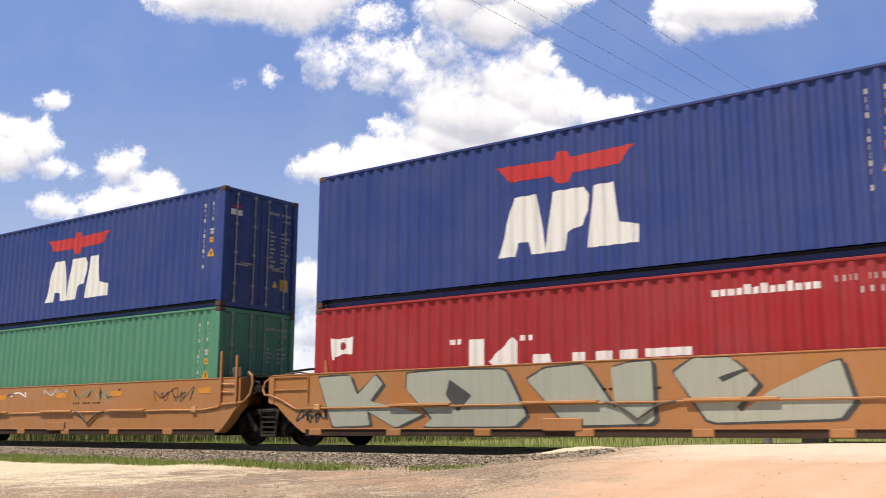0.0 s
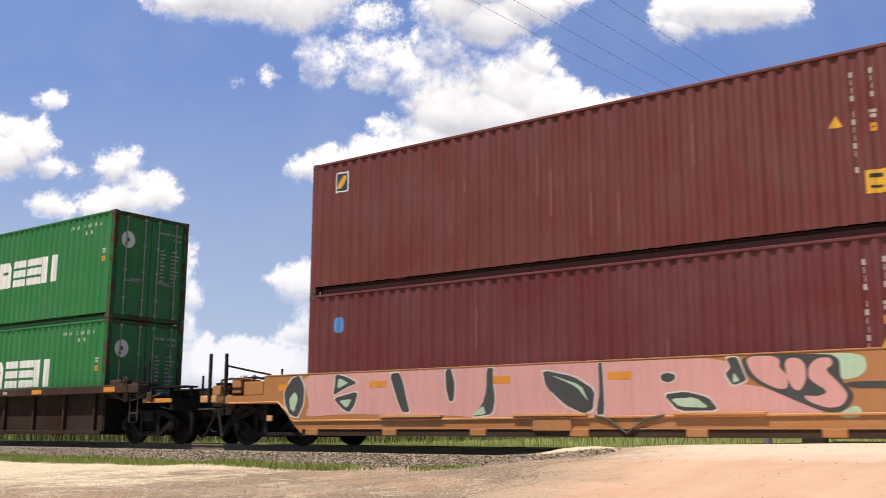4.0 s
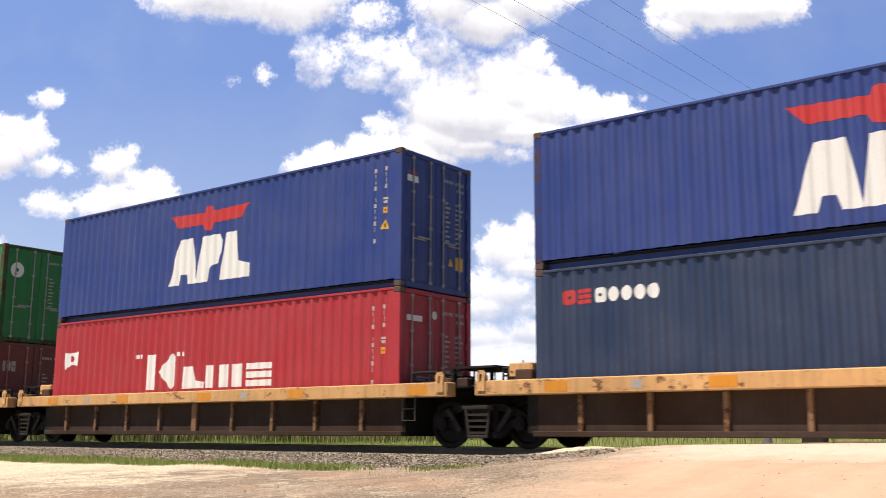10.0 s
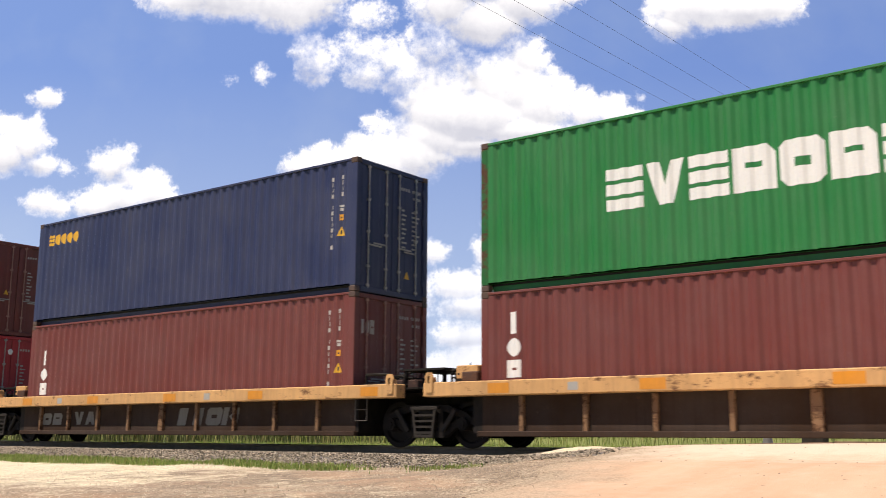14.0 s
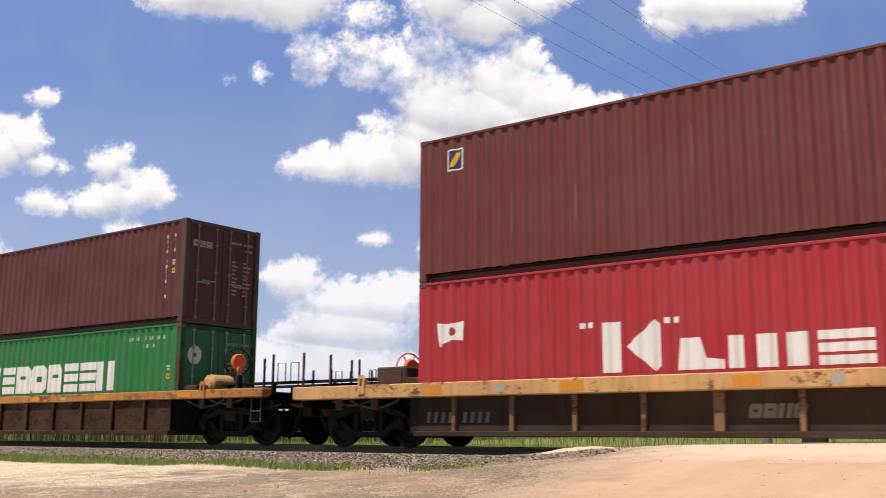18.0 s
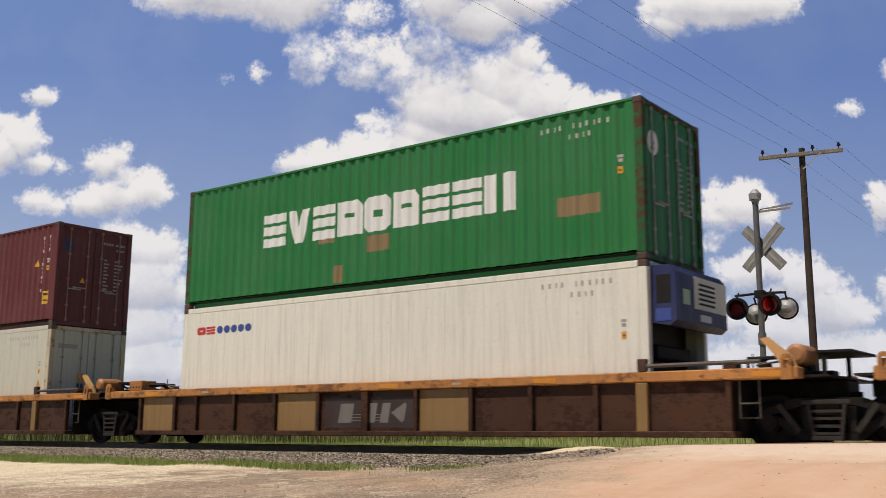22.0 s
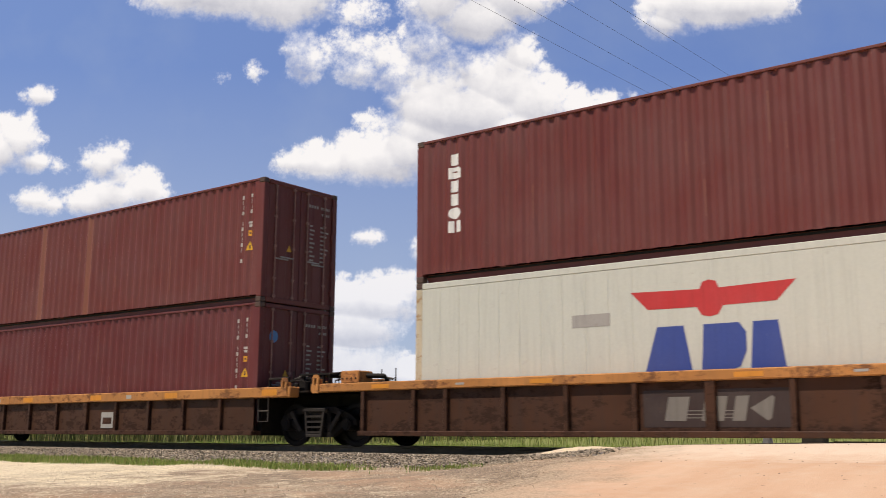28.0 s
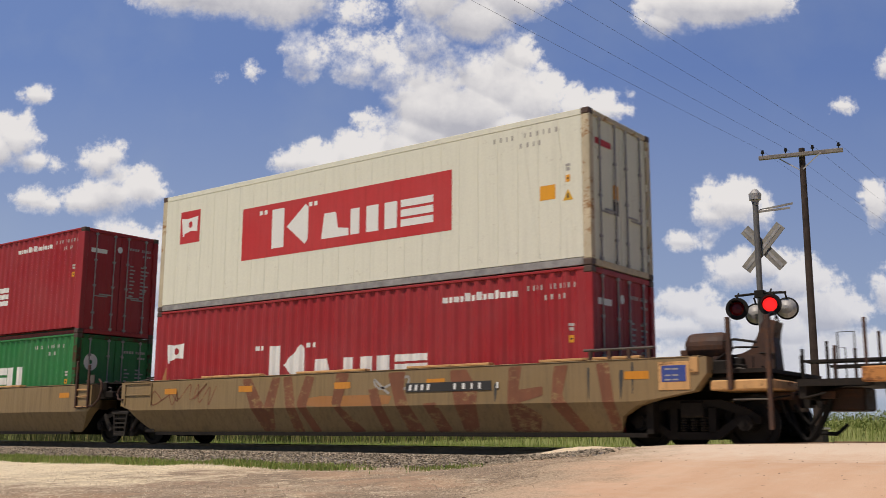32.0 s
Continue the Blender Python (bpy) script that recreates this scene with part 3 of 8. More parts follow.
def cloud_sheet():
    us = np.concatenate([np.linspace(-1000, -725, 40), np.linspace(-720, 720, 700), np.linspace(725, 1000, 40)])
    ws = np.linspace(-20, 840, 380)
    U, Wz = np.meshgrid(us, ws)
    mass, rise = np.full(U.shape, -40.0), np.zeros(U.shape)
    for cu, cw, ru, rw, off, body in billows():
        i0, i1 = np.searchsorted(us, (cu - ru - 40, cu + ru + 40))
        j0, j1 = np.searchsorted(ws, (cw - rw - 40, cw + rw + 40))
        box = (slice(j0, j1), slice(i0, i1))
        q2 = ((U[box] - cu) / ru) ** 2 + ((Wz[box] - cw) / rw) ** 2
        r = math.sqrt(ru * rw)
        inside = (1.0 - np.sqrt(q2)) * r
        mass[box] = np.maximum(mass[box], np.where(inside > 0, inside * body, inside))
        rise[box] = np.maximum(rise[box], np.where(q2 < 1, np.sqrt(np.maximum(1.0 - q2, 0)) * r + off, 0))
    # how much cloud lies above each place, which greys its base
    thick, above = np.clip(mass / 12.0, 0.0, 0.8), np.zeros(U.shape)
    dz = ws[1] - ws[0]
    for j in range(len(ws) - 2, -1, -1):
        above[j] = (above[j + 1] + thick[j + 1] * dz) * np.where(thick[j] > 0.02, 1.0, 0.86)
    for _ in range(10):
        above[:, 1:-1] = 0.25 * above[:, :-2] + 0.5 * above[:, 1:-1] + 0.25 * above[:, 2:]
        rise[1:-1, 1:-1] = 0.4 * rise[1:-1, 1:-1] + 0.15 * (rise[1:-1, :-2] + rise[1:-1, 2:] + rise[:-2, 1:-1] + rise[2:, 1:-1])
    # how far each billow faces up to the sun, for its painted light
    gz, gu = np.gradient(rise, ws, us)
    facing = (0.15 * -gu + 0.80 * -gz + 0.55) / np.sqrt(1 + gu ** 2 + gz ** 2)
    n = len(us)
    vs = np.stack([U.ravel(), np.zeros(U.size), Wz.ravel()], 1)
    k = (np.arange(len(ws) - 1)[:, None] * n + np.arange(n - 1)[None, :]).ravel()
    me = bpy.data.meshes.new("clouds")
    me.from_pydata(vs.tolist(), [], np.stack([k, k + 1, k + n + 1, k + n], 1).tolist())
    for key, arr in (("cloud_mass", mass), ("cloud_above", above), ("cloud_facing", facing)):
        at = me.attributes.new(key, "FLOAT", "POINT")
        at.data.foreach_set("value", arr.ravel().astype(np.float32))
    return me


def cloud_matter():
    n = Nodes("cumulus")
    m = n.t
    m.nodes.remove(n.bsdf)
    p = n.coords(shift=False)
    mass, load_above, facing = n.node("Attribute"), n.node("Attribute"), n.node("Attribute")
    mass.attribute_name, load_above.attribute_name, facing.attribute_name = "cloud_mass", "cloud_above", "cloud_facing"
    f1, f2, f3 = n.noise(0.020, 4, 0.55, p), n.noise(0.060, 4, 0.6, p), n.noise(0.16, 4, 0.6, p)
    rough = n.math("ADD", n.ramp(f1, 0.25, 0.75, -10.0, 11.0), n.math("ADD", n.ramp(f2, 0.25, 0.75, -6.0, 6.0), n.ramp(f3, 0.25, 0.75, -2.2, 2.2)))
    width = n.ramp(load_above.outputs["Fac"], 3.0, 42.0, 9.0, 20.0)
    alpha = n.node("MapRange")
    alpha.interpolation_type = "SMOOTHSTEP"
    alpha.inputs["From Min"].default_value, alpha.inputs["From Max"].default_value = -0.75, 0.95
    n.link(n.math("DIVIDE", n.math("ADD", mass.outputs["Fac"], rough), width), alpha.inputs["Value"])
    # sunlit heads and shaded bases are painted into the clouds' glow colour
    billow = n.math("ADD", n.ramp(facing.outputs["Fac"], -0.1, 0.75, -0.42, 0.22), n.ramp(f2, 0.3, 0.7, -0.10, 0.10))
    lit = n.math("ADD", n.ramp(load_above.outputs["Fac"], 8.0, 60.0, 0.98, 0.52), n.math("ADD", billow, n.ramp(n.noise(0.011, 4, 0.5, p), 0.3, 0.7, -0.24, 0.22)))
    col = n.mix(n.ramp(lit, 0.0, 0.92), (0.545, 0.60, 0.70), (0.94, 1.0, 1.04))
    em, tr, mx = n.node("Emission"), n.node("BsdfTransparent"), n.node("MixShader")
    em.inputs["Strength"].default_value = 1.08
    sep = n.node("SeparateXYZ")
    n.link(p, sep.inputs[0])
    # haze paints low clouds paler; the whole sheet glows blue as added sky
    haze = n.math("MULTIPLY", alpha.outputs[0], n.ramp(sep.outputs["Z"], 120, 330, 0.72, 1.0))
    clear = n.mix(n.ramp(sep.outputs["Z"], 60, 560), (0.59, 0.77, 1.0), (0.232, 0.418, 0.91))
    clear = n.mix(n.ramp(n.noise(0.004, 5, 0.55, p), 0.50, 0.78, 0.0, 0.26), clear, (0.61, 0.78, 0.96))
    # the sheet's sky glow is painted darker from left to right
    clear = n.mix(n.ramp(sep.outputs["X"], -650, 650, 0.0, 1.0), n.mix(1.0, clear, (1.04, 1.02, 1.00), "MULTIPLY"), n.mix(1.0, clear, (0.80, 0.82, 0.88), "MULTIPLY"))
    col = n.mix(haze, clear, col)
    n.link(col, em.inputs["Color"])
    n.link(n.ramp(alpha.outputs[0], 0.0, 1.0, 0.60, 1.0), mx.inputs[0])
    n.link(tr.outputs[0], mx.inputs[1])
    n.link(em.outputs[0], mx.inputs[2])
    n.link(mx.outputs[0], m.nodes["Material Output"].inputs["Surface"])
    return n.m


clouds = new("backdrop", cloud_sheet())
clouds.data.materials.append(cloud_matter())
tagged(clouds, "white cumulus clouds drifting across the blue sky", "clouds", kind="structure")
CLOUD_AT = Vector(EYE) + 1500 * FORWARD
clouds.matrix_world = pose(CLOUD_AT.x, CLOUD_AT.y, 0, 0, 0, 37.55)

# ---------------------------------------------------------------- track
RAIL_PROFILE = [(-0.07, -0.168), (0.07, -0.168), (0.07, -0.158), (0.012, -0.135), (0.010, -0.045), (0.036, -0.034), (0.036, -0.006), (0.030, 0.0), (-0.030, 0.0), (-0.036, -0.006), (-0.036, -0.034), (-0.010, -0.045), (-0.012, -0.135), (-0.07, -0.158)]


def rail_matter():
    n = Nodes("rail_steel")
    p = n.coords(shift=False)
    sep = n.node("SeparateXYZ")
    n.link(p, sep.inputs[0])
    rusty = n.mix(n.ramp(n.noise(6, 6, 0.7, p), 0.3, 0.7), (0.125, 0.105, 0.072), (0.22, 0.18, 0.125))
    top = n.ramp(sep.outputs["Z"], -0.004, -0.001)
    return n.done(n.mix(top, rusty, (0.42, 0.41, 0.40)), n.ramp(top, 0, 1, 0.85, 0.28), top)


rail_steel = rail_matter()
for y in (-0.7535, 0.7535):
    b, m = Build(), len(RAIL_PROFILE)
    b.add([(x, y + a, z) for x in (-400, 200) for a, z in RAIL_PROFILE], [(i, (i + 1) % m, m + (i + 1) % m, m + i) for i in range(m)])
    me = recalc(b.mesh("rail"))
    me.materials.append(rail_steel)
    tagged(new("rail", me), "rusty steel rail with a polished running surface", "rail", "rails of the track", "structure")
tie_wood = plain("creosoted_tie", (0.055, 0.042, 0.034), 0.9, 0, 0.4, 4)
tie_mesh = once(("tie",), lambda: Build().box(-0.115, 0.115, -1.3, 1.3, -0.16, 0.0, 0.012))
track_bed = thing("sleepers", label="dark creosoted timber sleepers sunk in ballast under the rails", category="sleepers", kind="structure")
for i in range(130):
    x = -78 + 0.545 * i
    if x < -8.3:
        part("sleeper", tie_mesh, tie_wood, track_bed, at=pose(x + random.uniform(-0.02, 0.02), random.uniform(-0.03, 0.03), -0.170, 0, 0, random.uniform(-1, 1)))
# timber planks of the crossing, between and beside the rails
plank_wood = plain("sandy_crossing_plank", (0.30, 0.235, 0.17), 0.9, 0, 0.3, 3)
crossing = thing("crossing_panel", label="sand-covered timber crossing planks between the rails", category="crossing", kind="structure")
for y0, y1 in ((-0.62, -0.37), (-0.36, -0.13), (-0.12, 0.12), (0.13, 0.36), (0.37, 0.62), (-1.12, -0.83), (0.83, 1.12)):
    part("plank", Build().box(-8.0, 3.2, y0, y1, -0.14, 0.006, 0.01), plank_wood, crossing)


for xa, za, xb, zb in ((-7.0, 0.055, -4.6, 0.115), (-4.58, 0.125, 1.2, 0.14)):
    part("edge_board", Build().beam((xa, -1.36, za), (xb, -1.36, zb), 0.11, 0.07), plain("weathered_edge_board", (0.20, 0.135, 0.09), 0.9, 0, 0.35, 4), crossing, "brown timber board along the road's edge")


def stones(count, place, size, seed):
    """Many small broken stones as one mesh."""
    rng = np.random.default_rng(seed)
    base = np.array([(1, 0, 0), (-1, 0, 0), (0, 1, 0), (0, -1, 0), (0, 0, 1), (0, 0, -1)], float)
    tri = np.array([(0, 2, 4), (2, 1, 4), (1, 3, 4), (3, 0, 4), (2, 0, 5), (1, 2, 5), (3, 1, 5), (0, 3, 5)])
    vs, fs, k = [], [], 0
    while k < count:
        x, y, z = place(rng)
        if x is None:
            continue
        s = size * rng.uniform(0.6, 1.0) * (1.6 if rng.uniform() < 0.15 else 1.0)
        v = base * (s * rng.uniform(0.6, 1.2, (6, 1))) + rng.normal(0, 0.18 * s, (6, 3))
        a, t = rng.uniform(0, 2 * math.pi), rng.uniform(-0.8, 0.8)
        R = np.array([(math.cos(a), -math.sin(a), 0), (math.sin(a), math.cos(a), 0), (0, 0, 1)]) @ np.array([(1, 0, 0), (0, math.cos(t), -math.sin(t)), (0, math.sin(t), math.cos(t))])
        vs.append(v @ R.T * (1, 1, 0.62) + (x, y, z))
        fs.append(tri + 6 * k)
        k += 1
    me = bpy.data.meshes.new("stones")
    me.from_pydata(np.concatenate(vs).tolist(), [], np.concatenate(fs).tolist())
    return me


def stone_matter(name, dark, light):
    n = Nodes(name)
    g = n.node("NewGeometry")
    r = g.outputs["Random Per Island"]
    p = n.coords(shift=False)
    col = n.mix(r, dark, light)
    col = n.mix(n.ramp(n.noise(40, 4, 0.7, p), 0.3, 0.7, 0, 0.4), col, mul(dark, 0.8))
    warm = n.ramp(n.math("FRACT", n.math("MULTIPLY", r, 17.0)), 0.80, 1.0, 0, 0.5)
    return n.done(n.mix(warm, col, (0.36, 0.28, 0.19)), 0.9, 0, 0.25)


def on_ballast(x0, x1):
    def f(rng):
        x, y = rng.uniform(x0, x1), rng.uniform(-3.45, -0.86)
        if x > road_left(y) - 0.05 + 0.5 * rng.uniform() ** 2:
            return None, 0, 0
        if y < -3.0 and rng.uniform() < (-3.0 - y) * 2:
            return None, 0, 0
        return x, y, land(x, y) + rng.uniform(0.0, 0.022)
    return f


for x0, x1, count, size, seed in ((-30, -7.2, 30000, 0.031, 5), (-80, -30, 11000, 0.06, 6)):
    me = stones(count, on_ballast(x0, x1), size, seed)
    me.materials.append(stone_matter("ballast_stone", (0.075, 0.062, 0.044), (0.58, 0.50, 0.38)))
    tagged(new("ballast", me), "grey and brown broken stone ballast along the rail", "ballast", kind="stuff")


def on_lot(rng):
    x, y = rng.uniform(-30, -6.0), rng.uniform(-12, -3.4)
    if x > road_left(y) - 0.3:
        return None, 0, 0
    return x, y, land(x, y) + 0.016


me = stones(15000, on_lot, 0.010, 8)
me.materials.append(stone_matter("loose_gravel", (0.44, 0.36, 0.25), (0.92, 0.83, 0.64)))
tagged(new("loose_gravel", me), "loose pale pebbles scattered over the lot", "gravel", kind="stuff")


def on_road(rng):
    x, y = rng.uniform(-7.5, 1.0), rng.uniform(-9.5, -1.6)
    return x, y, land(x, y) + 0.018


me = stones(70, on_road, 0.016, 9)
me.materials.append(stone_matter("road_pebble", (0.16, 0.11, 0.08), (0.42, 0.30, 0.22)))
tagged(new("road_pebbles", me), "dark pebbles lying on the sandy road", "gravel", kind="stuff")


def on_edge(rng):
    y = rng.uniform(-7.5, -1.1)
    x = road_left(y) + rng.normal(-0.12, 0.42)
    return x, y, land(x, y) + 0.018


me = stones(2400, on_edge, 0.011, 10)
me.materials.append(stone_matter("edge_gravel", (0.40, 0.31, 0.22), (0.74, 0.61, 0.46)))
tagged(new("edge_gravel", me), "mixed gravel strewn along the edge of the road", "gravel", kind="stuff")


def grass(count, place, seed, name, label, colours):
    rng = np.random.default_rng(seed)
    vs, fs, k = [], [], 0
    while k < count:
        x, y, h = place(rng)
        if x is None:
            continue
        z, a, lean = land(x, y), rng.uniform(0, 6.28), rng.uniform(0.05, 0.5) * h
        w = rng.uniform(0.004, 0.010) * (1 + h)
        c, s = math.cos(a), math.sin(a)
        lx, ly = lean * math.cos(a * 3), lean * math.sin(a * 3)
        n0 = len(vs)
        vs += [(x - w * c, y - w * s, z - 0.02), (x + w * c, y + w * s, z - 0.02), (x + 0.7 * w * c + 0.4 * lx, y + 0.7 * w * s + 0.4 * ly, z + 0.6 * h), (x - 0.7 * w * c + 0.4 * lx, y - 0.7 * w * s + 0.4 * ly, z + 0.6 * h), (x + lx, y + ly, z + h)]
        fs += [(n0, n0 + 1, n0 + 2, n0 + 3), (n0 + 3, n0 + 2, n0 + 4)]
        k += 1
    me = bpy.data.meshes.new(name)
    me.from_pydata(vs, [], fs)
    n = Nodes(name + "_blades")
    r = n.node("NewGeometry").outputs["Random Per Island"]
    col = n.mix(r, colours[0], colours[1])
    col = n.mix(n.ramp(n.math("FRACT", n.math("MULTIPLY", r, 13.0)), 0.82, 0.9, 0, 0.8), col, (0.36, 0.30, 0.13))
    n.bsdf.inputs["Transmission Weight"].default_value = 0.0
    n.bsdf.inputs["Subsurface Weight"].default_value = 0.0
    me.materials.append(n.done(col, 0.7, 0, 0.2))
    return tagged(new(name, me), label, "grass", kind="stuff")


def verge(rng):
    x, y = rng.uniform(-60, -9.0), rng.uniform(-4.7, -3.1)
    d = noise.noise((x * 0.5, y * 1.2, 3)) + 0.35 * noise.noise((x * 2.5, y * 3, 9)) - abs(y + 3.85) * 0.55 + 0.27 + 0.4 * step(-12.5, -20, x)
    if rng.uniform() > d * 2.2:
        return None, 0, 0
    return x, y, rng.uniform(0.038, 0.085) * (1.5 if rng.uniform() < 0.12 else 1.0)


def far_verge(rng):
    x = rng.uniform(-75, 8)
    y = 3.3 + 11 * rng.uniform() ** 1.6
    if -8.8 - 0.12 * (y - 3) < x < 4.4:
        return None, 0, 0
    return x, y, rng.uniform(0.12, 0.32) * (0.75 + 0.5 * noise.noise((x * 0.3, y * 0.3, 0)))


grass(56000, verge, 11, "verge_grass", "patchy green grass along the toe of the ballast", ((0.12, 0.20, 0.04), (0.29, 0.37, 0.10)))
grass(60000, far_verge, 12, "tall_grass", "tall green grass beyond the track", ((0.14, 0.23, 0.045), (0.32, 0.39, 0.11)))


def far_field(rng):
    x, y = rng.uniform(-130, 40), 14 + 44 * rng.uniform()
    if -9 < x < 4.6:
        return None, 0, 0
    return x, y, rng.uniform(0.35, 1.0) * (0.8 + 0.6 * noise.noise((x * 0.15, y * 0.15, 5)))


grass(42000, far_field, 13, "field_grass", "rank green grass and weeds of the field", ((0.11, 0.165, 0.035), (0.25, 0.28, 0.08)))


def brush(count, seed):
    """Weedy brush beyond the field: many small leaves in ragged clumps."""
    rng = np.random.default_rng(seed)
    vs, fs = [], []
    clumps = [(rng.uniform(-110, 45), rng.uniform(34, 54), rng.uniform(0.6, 1.3), rng.uniform(1.0, 2.6)) for _ in range(260)]
    clumps = [c for c in clumps if not -10.5 < c[0] < 6.5]
    for k in range(count):
        cx, cy, h, r = clumps[rng.integers(len(clumps))]
        a, q = rng.uniform(0, 6.28), rng.uniform() ** 0.5
        x, y = cx + r * q * math.cos(a), cy + r * q * math.sin(a)
        z = land(x, y) + h * (1 - 0.7 * q * q) * rng.uniform(-0.05, 1.0)
        s = rng.uniform(0.05, 0.13)
        u = rng.normal(0, 1, 3)
        u /= np.linalg.norm(u)
        w = np.cross(u, rng.normal(0, 1, 3))
        w /= np.linalg.norm(w)
        c, n0 = np.array((x, y, z)), len(vs)
        vs += [tuple(c - s * u), tuple(c + 0.5 * s * w), tuple(c + s * u), tuple(c - 0.5 * s * w)]
        fs.append((n0, n0 + 1, n0 + 2, n0 + 3))
    me = bpy.data.meshes.new("brush")
    me.from_pydata(vs, [], fs)
    n = Nodes("brush_leaves")
    r = n.node("NewGeometry").outputs["Random Per Island"]
    me.materials.append(n.done(n.mix(r, (0.10, 0.145, 0.035), (0.23, 0.27, 0.085)), 0.7, 0, 0.2))
    return tagged(new("brush", me), "low green weedy brush at the far side of the field", "brush", kind="stuff")


brush(60000, 14)


def thicket(rng):
    s = rng.uniform()
    x, y = -44 + 22 * s + rng.normal(0, 1.6), 7 + 25 * s + rng.normal(0, 1.6)
    k = 0.5 + 0.5 * noise.noise((x * 0.35, y * 0.35, 2)) + 0.25 * noise.noise((x * 1.3, y * 1.3, 6))
    return x, y, (0.6 + (2.9 - 1.2 * s) * max(0.0, k) * rng.uniform(0.25, 1.0))


grass(5200, thicket, 15, "thicket", "thin upright stems of tall weeds beyond the track", ((0.05, 0.065, 0.025), (0.16, 0.17, 0.07)))

# ---------------------------------------------------------------- shipping containers
LEN, HALF = 12.192, 1.219
PITCH = 0.278


def corrugation(x):
    """Depth of the pressed side wall below its outer face."""
    if x > -0.24 or x < -LEN + 0.24:
        return 0.0
    t = (-0.24 - x) % PITCH
    if t < 0.072:
        return 0.0
    if t < 0.140:
        return 0.037 * (t - 0.072) / 0.068
    if t < 0.210:
        return 0.037
    return 0.037 * (0.278 - t) / 0.068


CORR_X = [-0.16]
for _i in range(43):
    for _d in (0.0, 0.072, 0.140, 0.210):
        _x = -0.24 - _i * PITCH - _d
        if _x > -LEN + 0.24:
            CORR_X.append(_x)
CORR_X += [-LEN + 0.24, -LEN + 0.16]
CORR_X.sort()


def corr_wall(h):
    b, n = Build(), len(CORR_X)
    for s in (-1, 1):
        vs = [(x, s * (1.206 - corrugation(x)), z) for z in (0.165, h - 0.06) for x in CORR_X]
        vs += [(x, s * (1.203 - corrugation(x)), z) for z in (0.165, h - 0.06) for x in CORR_X]
        fs = [(i, i + 1, n + i + 1, n + i) for i in range(n - 1)] + [(2 * n + i + 1, 2 * n + i, 3 * n + i, 3 * n + i + 1) for i in range(n - 1)]
        if s < 0:
            b.add(vs, fs)
        else:
            other = Build().add(vs, fs)
    return b, other


def slabs(polys, breaks, depth):
    """Flat lettering cut into upright strips that lie on the wall's folds."""
    b, seen = Build(), {}
    xs_all = sorted({round(x, 4) for P in polys for x, _ in P})
    lo, hi = xs_all[0], xs_all[-1]
    cuts = sorted(set(xs_all) | {round(x, 4) for x in breaks if lo < x < hi})
    for x0, x1 in zip(cuts, cuts[1:]):
        if x1 - x0 < 1e-4:
            continue
        xm, hits = (x0 + x1) / 2, []
        for P in polys:
            for (ax, az), (bx, bz) in zip(P, P[1:] + P[:1]):
                if min(ax, bx) < xm < max(ax, bx):
                    z = lambda x: az + (bz - az) * (x - ax) / (bx - ax)
                    hits.append((z(xm), z(x0), z(x1)))
        hits.sort()
        for (_, l0, l1), (_, u0, u1) in zip(hits[::2], hits[1::2]):
            y0, y1 = depth(x0), depth(x1)
            q = []
            for p in ((x0, y0, l0), (x1, y1, l1), (x1, y1, u1), (x0, y0, u0)):
                k = tuple(round(v, 4) for v in p)
                if k not in seen:
                    seen[k] = len(b.v)
                    b.v.append(p)
                if seen[k] not in q:
                    q.append(seen[k])
            if len(q) > 2:
                b.f.append(tuple(q))
    return b


def rect(x0, x1, z0, z1):
    return [(x0, z0), (x1, z0), (x1, z1), (x0, z1)]


def block(kind, x, z, w, h, slant=0.0):
    """A plain sign block of a letter's size; slant leans it."""
    q = []
    ring = [(0.5 + 0.5 * math.cos(a * math.pi / 10), 0.5 + 0.5 * math.sin(a * math.pi / 10)) for a in range(20)]
    shapes = {
        "three": [rect(0, 1, 0, 0.27), rect(0, 1, 0.365, 0.635), rect(0, 1, 0.73, 1)],
        "wedge": [[(0.0, 1), (0.32, 0), (0.68, 0), (1.0, 1), (0.66, 1), (0.5, 0.45), (0.34, 1)]],
        "slab": [rect(0, 1, 0, 1), rect(0.30, 0.72, 0.42, 0.56)],
        "clip": [[(0, 0), (1, 0), (1, 0.80), (0.82, 1), (0, 1)], rect(0.30, 0.70, 0.52, 0.64)],
        "octo": [[(0.15, 0), (0.85, 0), (1, 0.15), (1, 0.85), (0.85, 1), (0.15, 1), (0, 0.85), (0, 0.15)], rect(0.32, 0.68, 0.40, 0.60)],
        "twin": [rect(0, 0.40, 0, 1), rect(0.60, 1, 0, 1)],
        "bar": [rect(0.2, 0.8, 0, 1)],
        "peak": [[(0, 0), (0.34, 1), (0.80, 1), (1, 0), (0.70, 0), (0.62, 0.22), (0.42, 0.22), (0.34, 0)]],
        "banner": [[(0, 0), (0.46, 0), (0.50, 0.30), (0.86, 0.38), (1, 0.60), (1, 0.86), (0.86, 1), (0.10, 1)]],
        "boot": [[(0, 0), (1, 0), (1, 0.28), (0.62, 0.36), (0.52, 1), (0.10, 1)]],
        "bow": [rect(0, 0.34, 0, 1), [(0.42, 0.5), (0.92, 1), (1, 0.9), (1, 0.1), (0.92, 0)]],
        "disc": [ring],
    }
    q = shapes[kind]
    return [[(x + w * a + slant * h * c, z + h * c) for a, c in P] for P in q]


